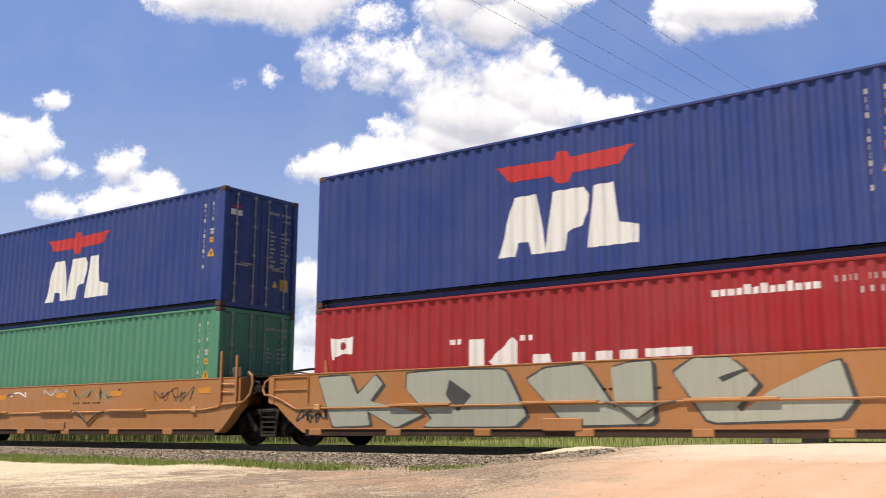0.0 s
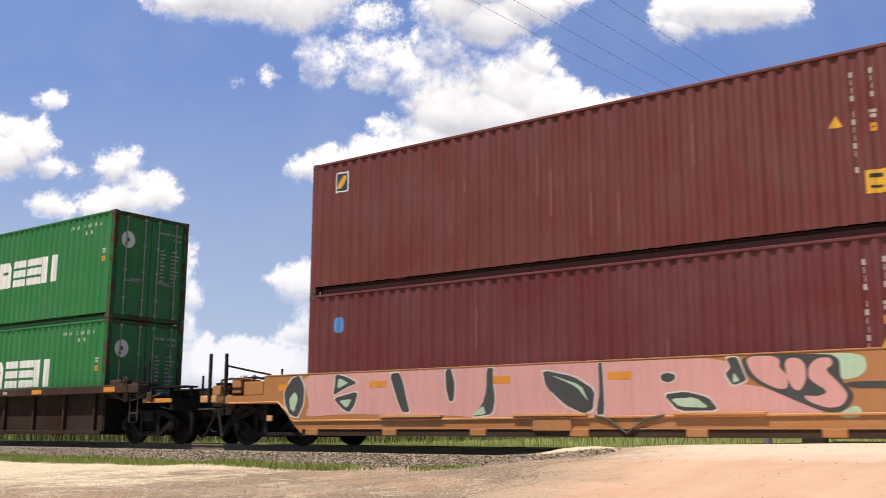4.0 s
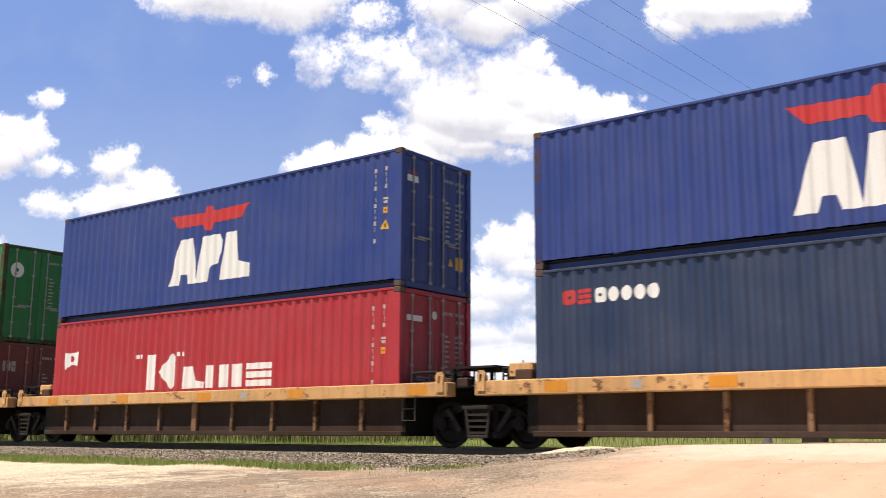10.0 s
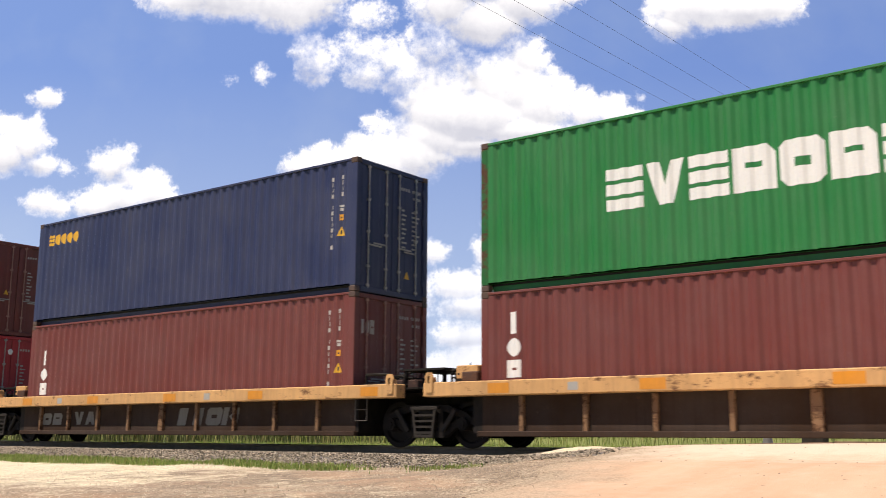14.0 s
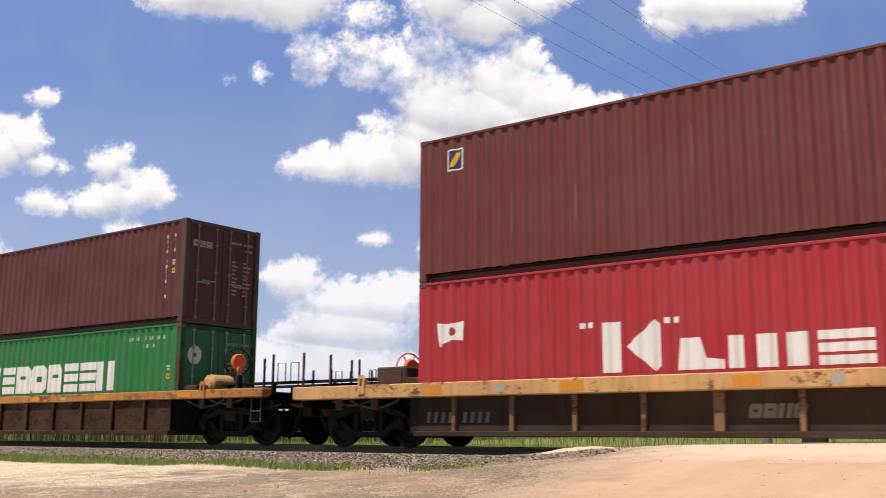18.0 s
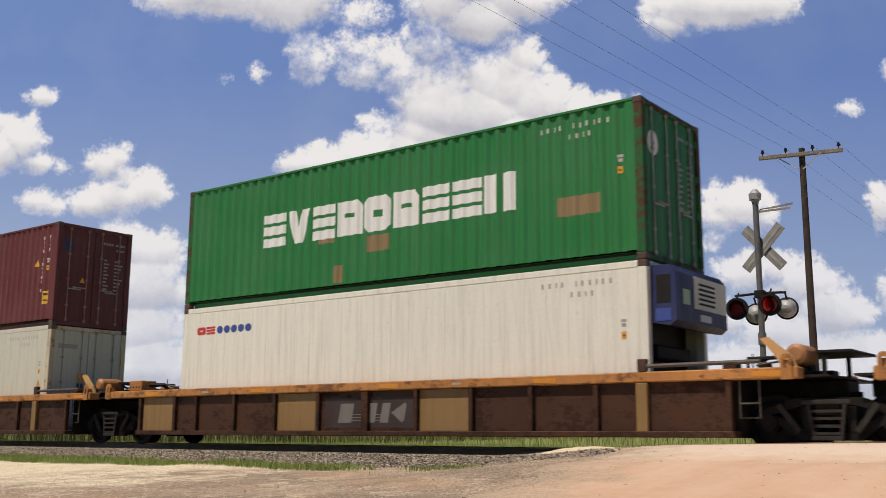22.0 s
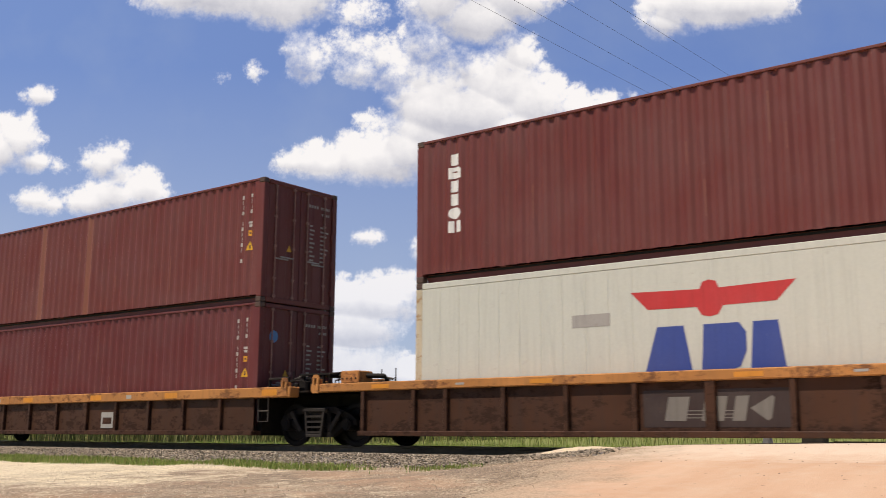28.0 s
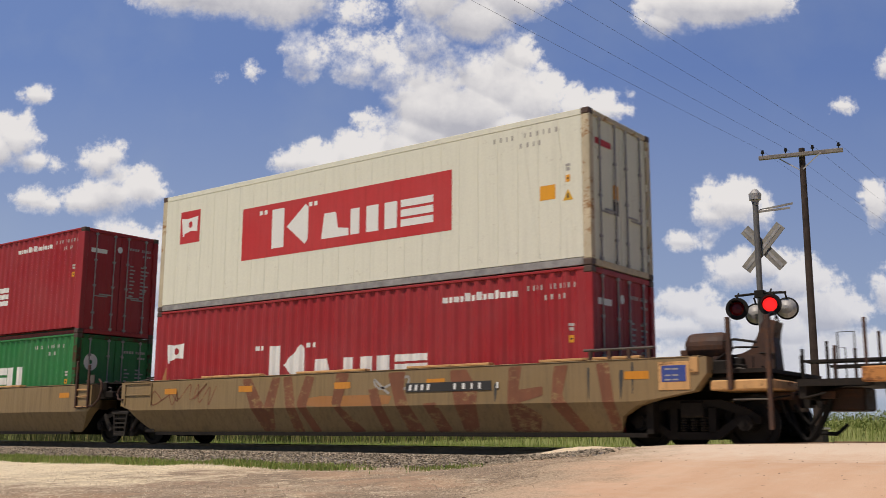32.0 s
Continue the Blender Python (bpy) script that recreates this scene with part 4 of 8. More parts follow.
def word(kinds, x0, x1, z0, z1, gap=0.12, slant=0.0):
    """A row of blocks, each a list of outlines."""
    kinds = kinds.split()
    w = (x1 - x0) / (len(kinds) + gap * (len(kinds) - 1))
    return [block(k, x0 + i * w * (1 + gap), z0, w, z1 - z0, slant) for i, k in enumerate(kinds)]


def spread_wings(x0, x1, z0, z1):
    """A plain emblem like a bird with spread wings."""
    w, h = x1 - x0, z1 - z0
    pts = [(0, 0.82), (0.11, 0.30), (0.42, 0.28), (0.45, 0.05), (0.5, 0.0), (0.55, 0.05), (0.58, 0.28), (0.89, 0.30), (1.0, 0.82), (0.56, 0.76), (0.54, 0.95), (0.5, 1.0), (0.46, 0.95), (0.44, 0.76)]
    return [[(x0 + w * a, z0 + h * c) for a, c in pts]]


def waving_flag(x, z, w, h):
    return [[(x, z + h), (x + 0.35 * w, z + 0.93 * h), (x + w, z + h), (x + 0.97 * w, z + 0.2 * h), (x + 0.6 * w, z + 0.25 * h), (x + 0.2 * w, z + 0.12 * h), (x + 0.2 * w, z), (x + 0.12 * w, z)], *block("disc", x + 0.45 * w, z + 0.42 * h, 0.22 * w, 0.36 * h)]


def digits_down(x, z, n, w=0.045, h=0.088):
    """Plain bars in a column where a serial number stands."""
    return [rect(x + 0.012 * (i * 7 % 3), x + w - 0.010 * (i * 5 % 3), z - i * h * 1.42 - h, z - i * h * 1.42) for i in range(n) if i not in (4, 11)]


def digits_along(x, z, n, w=0.065, h=0.095):
    return [rect(x + i * w * 2.1 + 0.010 * (i * 7 % 3), x + i * w * 2.1 + 0.62 * w + 0.008 * (i * 5 % 3), z, z + h) for i in range(n) if i != 4]


def number_bars(x, z, n, w=0.13, h=0.2):
    """A row of plain bars where a car's number stands."""
    return [[(x + i * w * 1.22, z), (x + i * w * 1.22 + 0.55 * w, z), (x + i * w * 1.22 + 0.55 * w + 0.15 * h, z + h), (x + i * w * 1.22 + 0.15 * h, z + h)] for i in range(n) if i != 4]


def triangle(x, z, s):
    return [[(x, z), (x + s, z), (x + s / 2, z + s)]]


def pieces(polys):
    """Outlines sorted into pieces: each outer outline with the holes in it."""
    if polys and isinstance(polys[0][0], list):
        return polys
    out = []
    for P in polys:
        cx, cz = sum(x for x, _ in P) / len(P), sum(z for _, z in P) / len(P)
        home = [q for q in out if min(x for x, _ in q[0]) < cx < max(x for x, _ in q[0]) and min(z for _, z in q[0]) < cz < max(z for _, z in q[0])]
        if home:
            home[0].append(P)
        else:
            out.append([P])
    return out


def side_mark(box, name, polys, mat, flat=False, label="", lift=0.003):
    for group in pieces(polys):
        if flat:
            part(name, slabs(group, [], lambda x: -1.2125 - lift), M[mat], box, label)
        else:
            part(name, slabs(group, CORR_X, lambda x: -1.206 + corrugation(x) - lift), M[mat], box, label)


def end_mark(box, name, polys, mat, x=-0.036):
    for group in pieces(polys):
        b = slabs(group, [], lambda v: 0.0)
        b.v = [(x, y, z) for y, _, z in b.v]
        part(name, b, M[mat], box)


def container(kind, tone, h, label, post=None, doors=True):
    box = thing("shipping_container", label=label, category="container", group="containers on the train")
    mat, pmat = M[tone], M[post or tone]
    if kind == "dry":
        walls = once(("corrugated_wall", h), lambda: None) if ("corrugated_wall", h) in CACHE else None
        if walls is None:
            a, c = corr_wall(h)
            CACHE[("corrugated_wall", h)] = walls = (a.mesh("side_wall"), c.mesh("side_wall"))
        part("side_wall", walls[0], mat, box)
        part("side_wall", walls[1], mat, box)
        rail_in, low = 0.17, 0.170
    else:
        for s in (-1, 1):
            wall = part("side_wall", once(("reefer_wall", h, s), lambda: Build().box(-LEN + 0.16, -0.16, min(s * 1.2085, s * 1.165), max(s * 1.2085, s * 1.165), 0.155, h - 0.13)), mat, box)
            w = (LEN - 0.32) / 26
            for i in range(26):
                part("wall_panel", once(("wall_panel", h, s), lambda: Build().box(0.006, w - 0.006, min(s * 1.2125, s * 1.19), max(s * 1.2125, s * 1.19), 0.158, h - 0.133)), mat, wall, at=(-LEN + 0.16 + i * w, 0, 0))
        rail_in, low = 0.012, 0.15
    for s in (-1, 1):
        y0, y1 = sorted((s * HALF, s * 1.15))
        part("top_rail", once(("top_rail", h, kind, s), lambda: Build().box(-LEN + 0.16, -0.16, y0, y1, h - (0.062 if kind == "dry" else 0.13), h - 0.012, 0.008)), mat, box)
        y2, y3 = sorted((s * (HALF - rail_in), s * (0.84 if kind == "dry" else 1.0)))
        part("bottom_rail", once(("bottom_rail", kind, s), lambda: Build().box(-LEN + 0.16, -0.16, y2, y3, 0.012, low, 0.006).box(-LEN + 0.16, -0.16, min(s * 0.99, s * 0.9), max(s * 0.99, s * 0.9), 0.012, 0.03)), mat if kind == "dry" else M["door_bar"], box)
        for x0 in (-0.165, -LEN):
            part("corner_post", once(("corner_post", h, s, x0), lambda: Build().box(x0, x0 + 0.165, min(s * 1.213, s * 1.07), max(s * 1.213, s * 1.07), 0.118, h - 0.118, 0.012)), pmat, box)
            for z0 in (0.0, h - 0.118):
                def casting():
                    x1 = x0 if x0 < -1 else -0.178
                    return Build().box(x1, x1 + 0.178, min(s * HALF, s * 1.057), max(s * HALF, s * 1.057), z0, z0 + 0.118, 0.014).box(x1 + 0.055, x1 + 0.125, min(s * 1.2195, s * 1.21), max(s * 1.2195, s * 1.21), z0 + 0.035, z0 + 0.085)
                part("corner_casting", once(("corner_casting", h, s, x0, z0), casting), M["casting"], box)
    part("roof", once(("roof", h), lambda: Build().box(-LEN + 0.17, -0.17, -1.15, 1.15, h - 0.05, h - 0.02)), mat, box)
    part("floor", once(("floor", h), lambda: Build().box(-LEN + 0.17, -0.17, -1.06, 1.06, 0.11, 0.15)), M["black"], box)
    part("end_wall", once(("end_wall", h), lambda: Build().box(-LEN + 0.03, -LEN + 0.06, -1.07, 1.07, 0.10, h - 0.06)), mat, box)
    part("header", once(("header", h), lambda: Build().box(-0.15, -0.006, -1.04, 1.04, h - 0.115, h - 0.012, 0.01)), pmat, box)
    part("sill", once(("sill",), lambda: Build().box(-0.15, -0.006, -1.04, 1.04, 0.01, 0.13, 0.01)), pmat, box)
    if doors:
        for s in (-1, 1):
            def leaf():
                b = Build().box(-0.085, -0.045, min(s * 0.012, s * 1.065), max(s * 0.012, s * 1.065), 0.135, h - 0.12)
                if kind == "dry":
                    for k in range(3):
                        ya = s * (0.10 + 0.33 * k)
                        b.prism([(-0.046, 0), (-0.038, 0.015), (-0.038, 0.24), (-0.046, 0.255)], 0, 1)
                        n = len(b.v) - 8
                        for j in range(8):
                            x, y, z = b.v[n + j]
                            b.v[n + j] = (x, ya + s * z, 0.2 if y == 0 else h - 0.2)
                else:
                    for z in (0.45, 1.0, 1.6, 2.2):
                        b.box(-0.05, -0.036, min(s * 0.8, s * 1.06), max(s * 0.8, s * 1.06), z, z + 0.09, 0.004)
                return b
            lf = part("door_leaf", once(("door_leaf", h, kind, s), leaf), mat, box)
            for k, yb in enumerate((0.22, 0.80)):
                def bar():
                    y = s * yb
                    b = Build().cyl((-0.018, y, 0.10), (-0.018, y, h - 0.09), 0.017, 10)
                    for z in (0.14, 0.55, 1.30, 2.0, h - 0.17):
                        b.box(-0.040, -0.002, y - 0.045, y + 0.045, z, z + 0.055, 0.005)
                    return b
                lb = part("locking_bar", once(("locking_bar", h, s, yb), bar), M["door_bar"] if tone not in ("brown", "maroon", "umber", "rust_brown") else M["bar_brown"], lf)
                part("handle", once(("door_handle", s, yb), lambda: Build().box(-0.02, -0.002, s * yb - (0.0 if s * (0.5 - yb) > 0 else 0.42), s * yb + (0.42 if s * (0.5 - yb) > 0 else 0.0), 1.08 - 0.05 * k, 1.115 - 0.05 * k, 0.004)), M["door_bar"], lf)
            for z in (0.35, 1.05, 1.75, h - 0.45):
                part("hinge", once(("hinge", s), lambda: Build().box(-0.04, -0.008, min(s * 1.03, s * 1.14), max(s * 1.03, s * 1.14), 0, 0.14, 0.006)), mat, lf, at=(0, 0, z))
    return box


def end_notes(box, h, tone="mark_grey", rows=7):
    """Unreadable print on the far door leaf: a serial line, a size line and a block of small rows."""
    polys = [rect(0.28 + 0.085 * i, 0.335 + 0.085 * i, h - 0.45, h - 0.38) for i in range(4)]
    polys += [rect(0.68 + 0.052 * i, 0.715 + 0.052 * i, h - 0.45, h - 0.38) for i in range(6)] + [rect(0.72 + 0.07 * i, 0.765 + 0.07 * i, h - 0.60, h - 0.54) for i in range(4)]
    for i in range(rows + 2):
        z = h - 0.92 - 0.105 * i
        polys.append(rect(0.32, 0.42 + 0.035 * (i * 5 % 3), z, z + 0.042))
        polys.append(rect(0.68, 0.80 + 0.05 * (i * 7 % 4), z, z + 0.042))
    end_mark(box, "print", polys, tone)


def warning_sign(box, x, z, s, flat=False):
    side_mark(box, "warning_triangle", triangle(x, z, s), "mark_yellow", flat)
    side_mark(box, "warning_symbol", [rect(x + 0.42 * s, x + 0.58 * s, z + 0.18 * s, z + 0.58 * s)], "mark_black", flat, lift=0.006)


def side_codes(box, h, tone="pale_print", down=True, warn=True, flat=False, patch=True, narrow=False):
    if down:
        side_mark(box, "serial_mark", digits_down(-0.76, h - 0.36, 13), tone, flat)
        side_mark(box, "size_mark", digits_down(-0.47, h - 0.34, 4), tone, flat)
    else:
        side_mark(box, "serial_mark", digits_along(-2.08 if not narrow else -1.35, h - 0.36, 11, 0.065 if not narrow else 0.045), tone, flat)
        side_mark(box, "size_mark", digits_along(-1.48 if not narrow else -1.0, h - 0.55, 4), tone, flat)
    if patch:
        side_mark(box, "seal_patch", [rect(-0.50, -0.40, h - 1.05, h - 1.00), rect(-0.49, -0.41, h - 1.13, h - 1.07)], tone, flat)
        side_mark(box, "orange_patch", [rect(-0.50, -0.41, h - 1.34, h - 1.21)], "mark_orange", flat)
        side_mark(box, "patch_print", [rect(-0.475, -0.435, h - 1.29, h - 1.26)], "mark_black", flat, lift=0.006)
    if warn:
        warning_sign(box, -0.56, h - 1.68, 0.21, flat)


def scuffs(box, h, seed, tone="pale_brown", count=7):
    """Thin upright scratches and rubbed spots on the ridges of the wall."""
    rng = random.Random(seed)
    for _ in range(count):
        k = rng.randint(2, 40)
        x = -0.24 - k * PITCH - 0.01 - rng.uniform(0, 0.04)
        z = rng.uniform(0.25, h - 1.0)
        side_mark(box, "scuff", [rect(x, x + rng.uniform(0.012, 0.03), z, z + rng.uniform(0.15, 0.9))], tone, lift=0.0022)


def livery_blue(h=2.896, tone="blue", low=0.0, **kw):
    box = container("dry", tone, h, "royal blue corrugated steel container with white block emblem and red wings", **kw)
    z = 0.61 if low == 0 else 0.41
    side_mark(box, "emblem_block", block("peak", -7.46, z, 1.06, 1.12, 0.0) + block("banner", -6.42, z, 0.86, 1.12, 0.06) + block("boot", -5.55, z, 0.98, 1.12, 0.03), "mark_white")
    side_mark(box, "wing_emblem", spread_wings(-7.5, -4.6, z + 1.24, z + 1.86), "mark_red")
    side_codes(box, h)
    end_mark(box, "small_emblem", [rect(-0.98, -0.62, h - 0.66, h - 0.52)] if low == 0 else [rect(-1.0 + 0.21 * i, -0.83 + 0.21 * i, h - 0.62, h - 0.34) for i in range(3)], "mark_white" if low == 0 else "pale_print")
    end_mark(box, "small_wings", [rect(-0.96, -0.66, h - 0.48, h - 0.43)], "mark_red")
    end_mark(box, "warning_triangle", triangle(0.42, 0.62, 0.18), "mark_yellow")
    end_mark(box, "yellow_patch", [rect(0.68, 0.95, 0.55, 0.85)], "mark_yellow")
    end_notes(box, h)
    return box


def livery_green(h=2.896, tri=False, worn=False):
    box = container("dry", "green", h, "worn green corrugated container with rust patches and white blocks" if worn else "bright green corrugated steel container with nine white blocks", post="green_post")
    z0 = 1.20 if h > 2.7 else 1.03
    side_mark(box, "white_block", word("three wedge three clip octo clip three three twin", -9.5, -2.65, z0, z0 + 0.75, 0.10), "mark_white")
    side_codes(box, h, down=False, warn=False)
    if tri:
        side_mark(box, "warning_triangle", triangle(-0.60, h - 2.02, 0.24), "mark_yellow")
    if worn:
        for x0, x1, za, zb in ((-1.75, -0.85, 0.92, 1.28), (-6.35, -5.75, 0.78, 1.12), (-7.3, -7.05, 0.20, 0.58), (-7.75, -7.3, 1.1, 1.3)):
            side_mark(box, "primer_patch", [rect(x0, x1, za, zb)], "olive", lift=0.002)
    end_mark(box, "ring_emblem", block("disc", -0.95, h - 0.98, 0.42, 0.46) + block("disc", -0.79, h - 0.81, 0.10, 0.12), "mark_white")
    end_notes(box, h, "mark_grey")
    return box


def livery_red(h=2.896, tone="red", text_z=1.0, web=False, codes="down"):
    box = container("dry", tone, h, "red corrugated steel container with white serif blocks and a small flag")
    z, q = text_z, "mark_white"
    polys = block("bow", -8.15, z, 1.08, 0.86) + block("boot", -6.78, z, 0.80, 0.52) + block("bar", -5.98, z, 0.40, 0.52) + block("twin", -5.45, z, 0.80, 0.52) + block("three", -4.5, z, 0.82, 0.52)
    polys += [rect(x, x + 0.10, z + 0.78, z + 0.88) for x in (-8.58, -8.42, -6.98, -6.82)]
    side_mark(box, "white_block", polys, q)
    side_mark(box, "flag_emblem", waving_flag(-11.75, z + 0.62, 0.66, 0.46), q)
    if web:
        side_mark(box, "web_line", [rect(-3.3 + 0.135 * i, -3.3 + 0.135 * i + 0.10, h - 0.44, h - 0.33 + (0.05 if i in (4, 6, 9) else 0)) for i in range(13)], q)
    side_codes(box, h, down=codes == "down", warn=False, narrow=web)
    end_mark(box, "white_label", [rect(-0.95, -0.45, h - 0.66, h - 0.54)], q)
    end_mark(box, "ring_emblem", block("disc", -0.12, h - 0.58, 0.16, 0.18), q)
    end_notes(box, h, "mark_grey")
    return box


def livery_brown(h=2.896, tone="brown", logo=True, label="", yellow=True):
    box = container("dry", tone, h, label or "red-brown corrugated container with a small blue and yellow badge")
    if logo:
        side_mark(box, "badge", [rect(-11.52, -11.12, h - 0.72, h - 0.28)], "mark_white")
        side_mark(box, "badge_field", [rect(-11.49, -11.15, h - 0.69, h - 0.31)], "navy", lift=0.005)
        side_mark(box, "badge_stripe", [[(-11.46, h - 0.64), (-11.34, h - 0.64), (-11.18, h - 0.36), (-11.30, h - 0.36)]], "mark_yellow", lift=0.007)
        end_mark(box, "badge", [rect(-0.98, -0.70, h - 0.78, h - 0.44)], "navy")
    side_codes(box, h, warn=not yellow)
    scuffs(box, h, int(len(CACHE) + 100 * h) + len(bpy.data.objects))
    if yellow:
        side_mark(box, "yellow_plate", [rect(-0.62, -0.30, 0.60, 0.96)], "mark_yellow")
        side_mark(box, "plate_print", [rect(-0.56, -0.37, 0.84, 0.90), rect(-0.55, -0.38, 0.68, 0.72)], "mark_black", lift=0.006)
        side_mark(box, "warning_triangle", triangle(-1.10, h - 1.20, 0.2), "mark_yellow")
    end_mark(box, "warning_triangle", triangle(-0.42, 1.25, 0.16), "mark_yellow")
    end_notes(box, h)
    return box


def livery_tex(h=2.896, tri_plate=False):
    box = container("dry", "rust_brown", h, "rust-brown corrugated container with three upright white blocks", post="brown")
    side_mark(box, "white_block", block("bar", -11.60, 1.78, 0.24, 0.40) + block("disc", -11.62, 1.36, 0.30, 0.34) + block("slab", -11.62, 0.98, 0.30, 0.32), "mark_white")
    side_codes(box, h)
    if tri_plate:
        side_mark(box, "yellow_plate", [rect(-1.35, -0.80, 0.55, 0.80)], "mark_yellow")
    end_mark(box, "white_block", word("bar disc slab", -0.98, -0.55, h - 0.86, h - 0.56), "mark_grey")
    end_notes(box, h, "mark_grey")
    return box


def reefer(tone, h=2.896, label="", genset=False, plate="mark_red"):
    box = container("reefer", tone, h, label, post="white_post" if tone != "white" else None, doors=not genset)
    side_codes(box, h, "mark_grey", down=False, flat=True, warn=tone != "white", patch=True)
    if genset:
        part("machine_bay", Build().box(-0.42, -0.36, -1.06, 1.06, 0.13, h - 0.12), M["black"], box)
        for y0, y1, z0, z1 in ((-1.0, -0.2, 0.25, 1.2), (0.0, 0.9, 0.3, 1.0), (-0.6, 0.8, 1.25, 1.5)):
            part("cooling_unit", Build().box(-0.36, -0.14, y0, y1, z0, z1, 0.03), M["under"], box)
        gs = part("generator_set", Build().prism([(0.0, 1.82), (0.34, 1.76), (0.45, 1.85), (0.45, 2.66), (0.35, 2.79), (0.0, 2.79)], -1.08, 1.08), M["genset"], box, "blue generator set with a white grille panel")
        part("grille_panel", Build().box(0.453, 0.465, -0.35, 1.02, 2.10, 2.66, 0.01), M["white"], gs)
        for i in range(5):
            part("vent_slot", Build().box(0.466, 0.470, -0.18, 0.52, 2.18 + 0.085 * i, 2.22 + 0.085 * i), M["black"], gs)
        part("green_sticker", Build().box(0.453, 0.457, -0.80, -0.52, 2.14, 2.40), M["spray_mint"], gs)
        part("white_label", Build().box(0.453, 0.457, -0.1, 0.35, 1.90, 2.02), M["mark_white"], gs)
        part("louvre", Build().box(0.10, 0.36, -1.088, -1.079, 2.15, 2.62), M["black"], gs)
        part("side_vent", Build().box(0.08, 0.36, -1.088, -1.079, 1.84, 2.05), M["mark_blue"], gs)
    else:
        end_mark(box, "brand_plate", [rect(-0.95, -0.35, h - 0.62, h - 0.50)], plate, x=-0.030)
        end_mark(box, "yellow_plate", [rect(-0.30, -0.10, 1.35, 1.62)], "mark_orange", x=-0.030)
        end_mark(box, "dark_plate", [rect(-0.30, -0.10, 1.05, 1.33)], "mark_black", x=-0.030)
    return box


# ---------------------------------------------------------------- bogies
WHEEL_R = 0.43


def wheelset_mesh():
    b = Build()
    for s in (-1, 1):
        prof = [(-0.085, 0.0), (-0.085, 0.12), (-0.03, 0.15), (-0.015, 0.33), (-0.062, 0.36), (-0.062, WHEEL_R - 0.012), (-0.05, WHEEL_R), (0.03, WHEEL_R + 0.004), (0.045, WHEEL_R + 0.026), (0.062, WHEEL_R + 0.026), (0.07, WHEEL_R), (0.07, 0.36), (0.03, 0.33), (0.04, 0.14), (0.085, 0.12), (0.085, 0.0)]
        b.lathe([(s * 0.755 - s * y * -1, r) for y, r in prof], 32)
        for k in range(3):
            a = 2.1 * k
            b.cyl((0.24 * math.cos(a), s * 0.79, 0.24 * math.sin(a)), (0.24 * math.cos(a), s * 0.80, 0.24 * math.sin(a)), 0.03, 8)
    b.cyl((0, -1.06, 0), (0, 1.06, 0), 0.075, 14)
    return b


def side_frame_mesh(s):
    b, y0, y1 = Build(), *sorted((s * 0.93, s * 1.07))
    y = (y0 + y1) / 2
    b.prism([(-1.12, 0.52), (-0.95, 0.64), (-0.48, 0.80), (0.48, 0.80), (0.95, 0.64), (1.12, 0.52), (1.12, 0.42), (0.98, 0.42), (0.90, 0.53), (0.44, 0.67), (-0.44, 0.67), (-0.90, 0.53), (-0.98, 0.42), (-1.12, 0.42)], y0, y1)
    b.prism([(-0.82, 0.55), (-0.78, 0.42), (-0.42, 0.17), (0.42, 0.17), (0.78, 0.42), (0.82, 0.55), (0.68, 0.50), (0.38, 0.29), (-0.38, 0.29), (-0.68, 0.50)], y0, y1)
    for x in (-0.33, 0.33):
        b.box(x - 0.06, x + 0.06, y0, y1, 0.28, 0.69)
    for x in (-0.889, 0.889):
        b.cyl((x, y - 0.06 * s, WHEEL_R), (x, y + 0.14 * s, WHEEL_R), 0.125, 14)
        b.cyl((x, y + 0.14 * s, WHEEL_R), (x, y + 0.16 * s, WHEEL_R), 0.075, 10)
    return b


def spring_mesh():
    """One coil spring, as a ridged column."""
    n, rows = 12, 13
    vs = [((0.072 if j % 2 else 0.052) * math.cos(2 * math.pi * i / n), (0.072 if j % 2 else 0.052) * math.sin(2 * math.pi * i / n), 0.30 + 0.021 * j) for j in range(rows) for i in range(n)]
    fs = [(j * n + i, j * n + (i + 1) % n, (j + 1) * n + (i + 1) % n, (j + 1) * n + i) for j in range(rows - 1) for i in range(n)]
    return Build().add(vs, fs + [tuple(range(n))[::-1], tuple(range((rows - 1) * n, rows * n))])


WHEELSETS = []      # (wheelset, distance of its bogie along the train)


def bogie(car, at, x_train, shared):
    frame_ob = part("bogie", once(("bolster",), lambda: Build().box(-0.20, 0.20, -1.12, 1.12, 0.52, 0.78, 0.03).cyl((0, 0, 0.78), (0, 0, 0.92), 0.22, 16).box(-0.85, 0.85, -0.06, 0.06, 0.40, 0.50)), M["under"], car, "dark oily cast-steel bogie", at=(at, 0, 0))
    for s in (-1, 1):
        part("side_frame", once(("side_frame", s), lambda: side_frame_mesh(s)), M["frame_iron"], frame_ob)
        for dx in (-0.17, 0.0, 0.17):
            part("coil_spring", once(("spring",), spring_mesh), M["under"], frame_ob, at=(dx, s * 1.0, 0))
    me = once(("wheelset",), wheelset_mesh)
    for dx in (-0.889, 0.889):
        w = part("wheelset", me, M["wheel"], frame_ob, at=(dx, 0, WHEEL_R))
        WHEELSETS.append((w, x_train, dx))
    if shared:
        brake_frame(frame_ob)
    return frame_ob


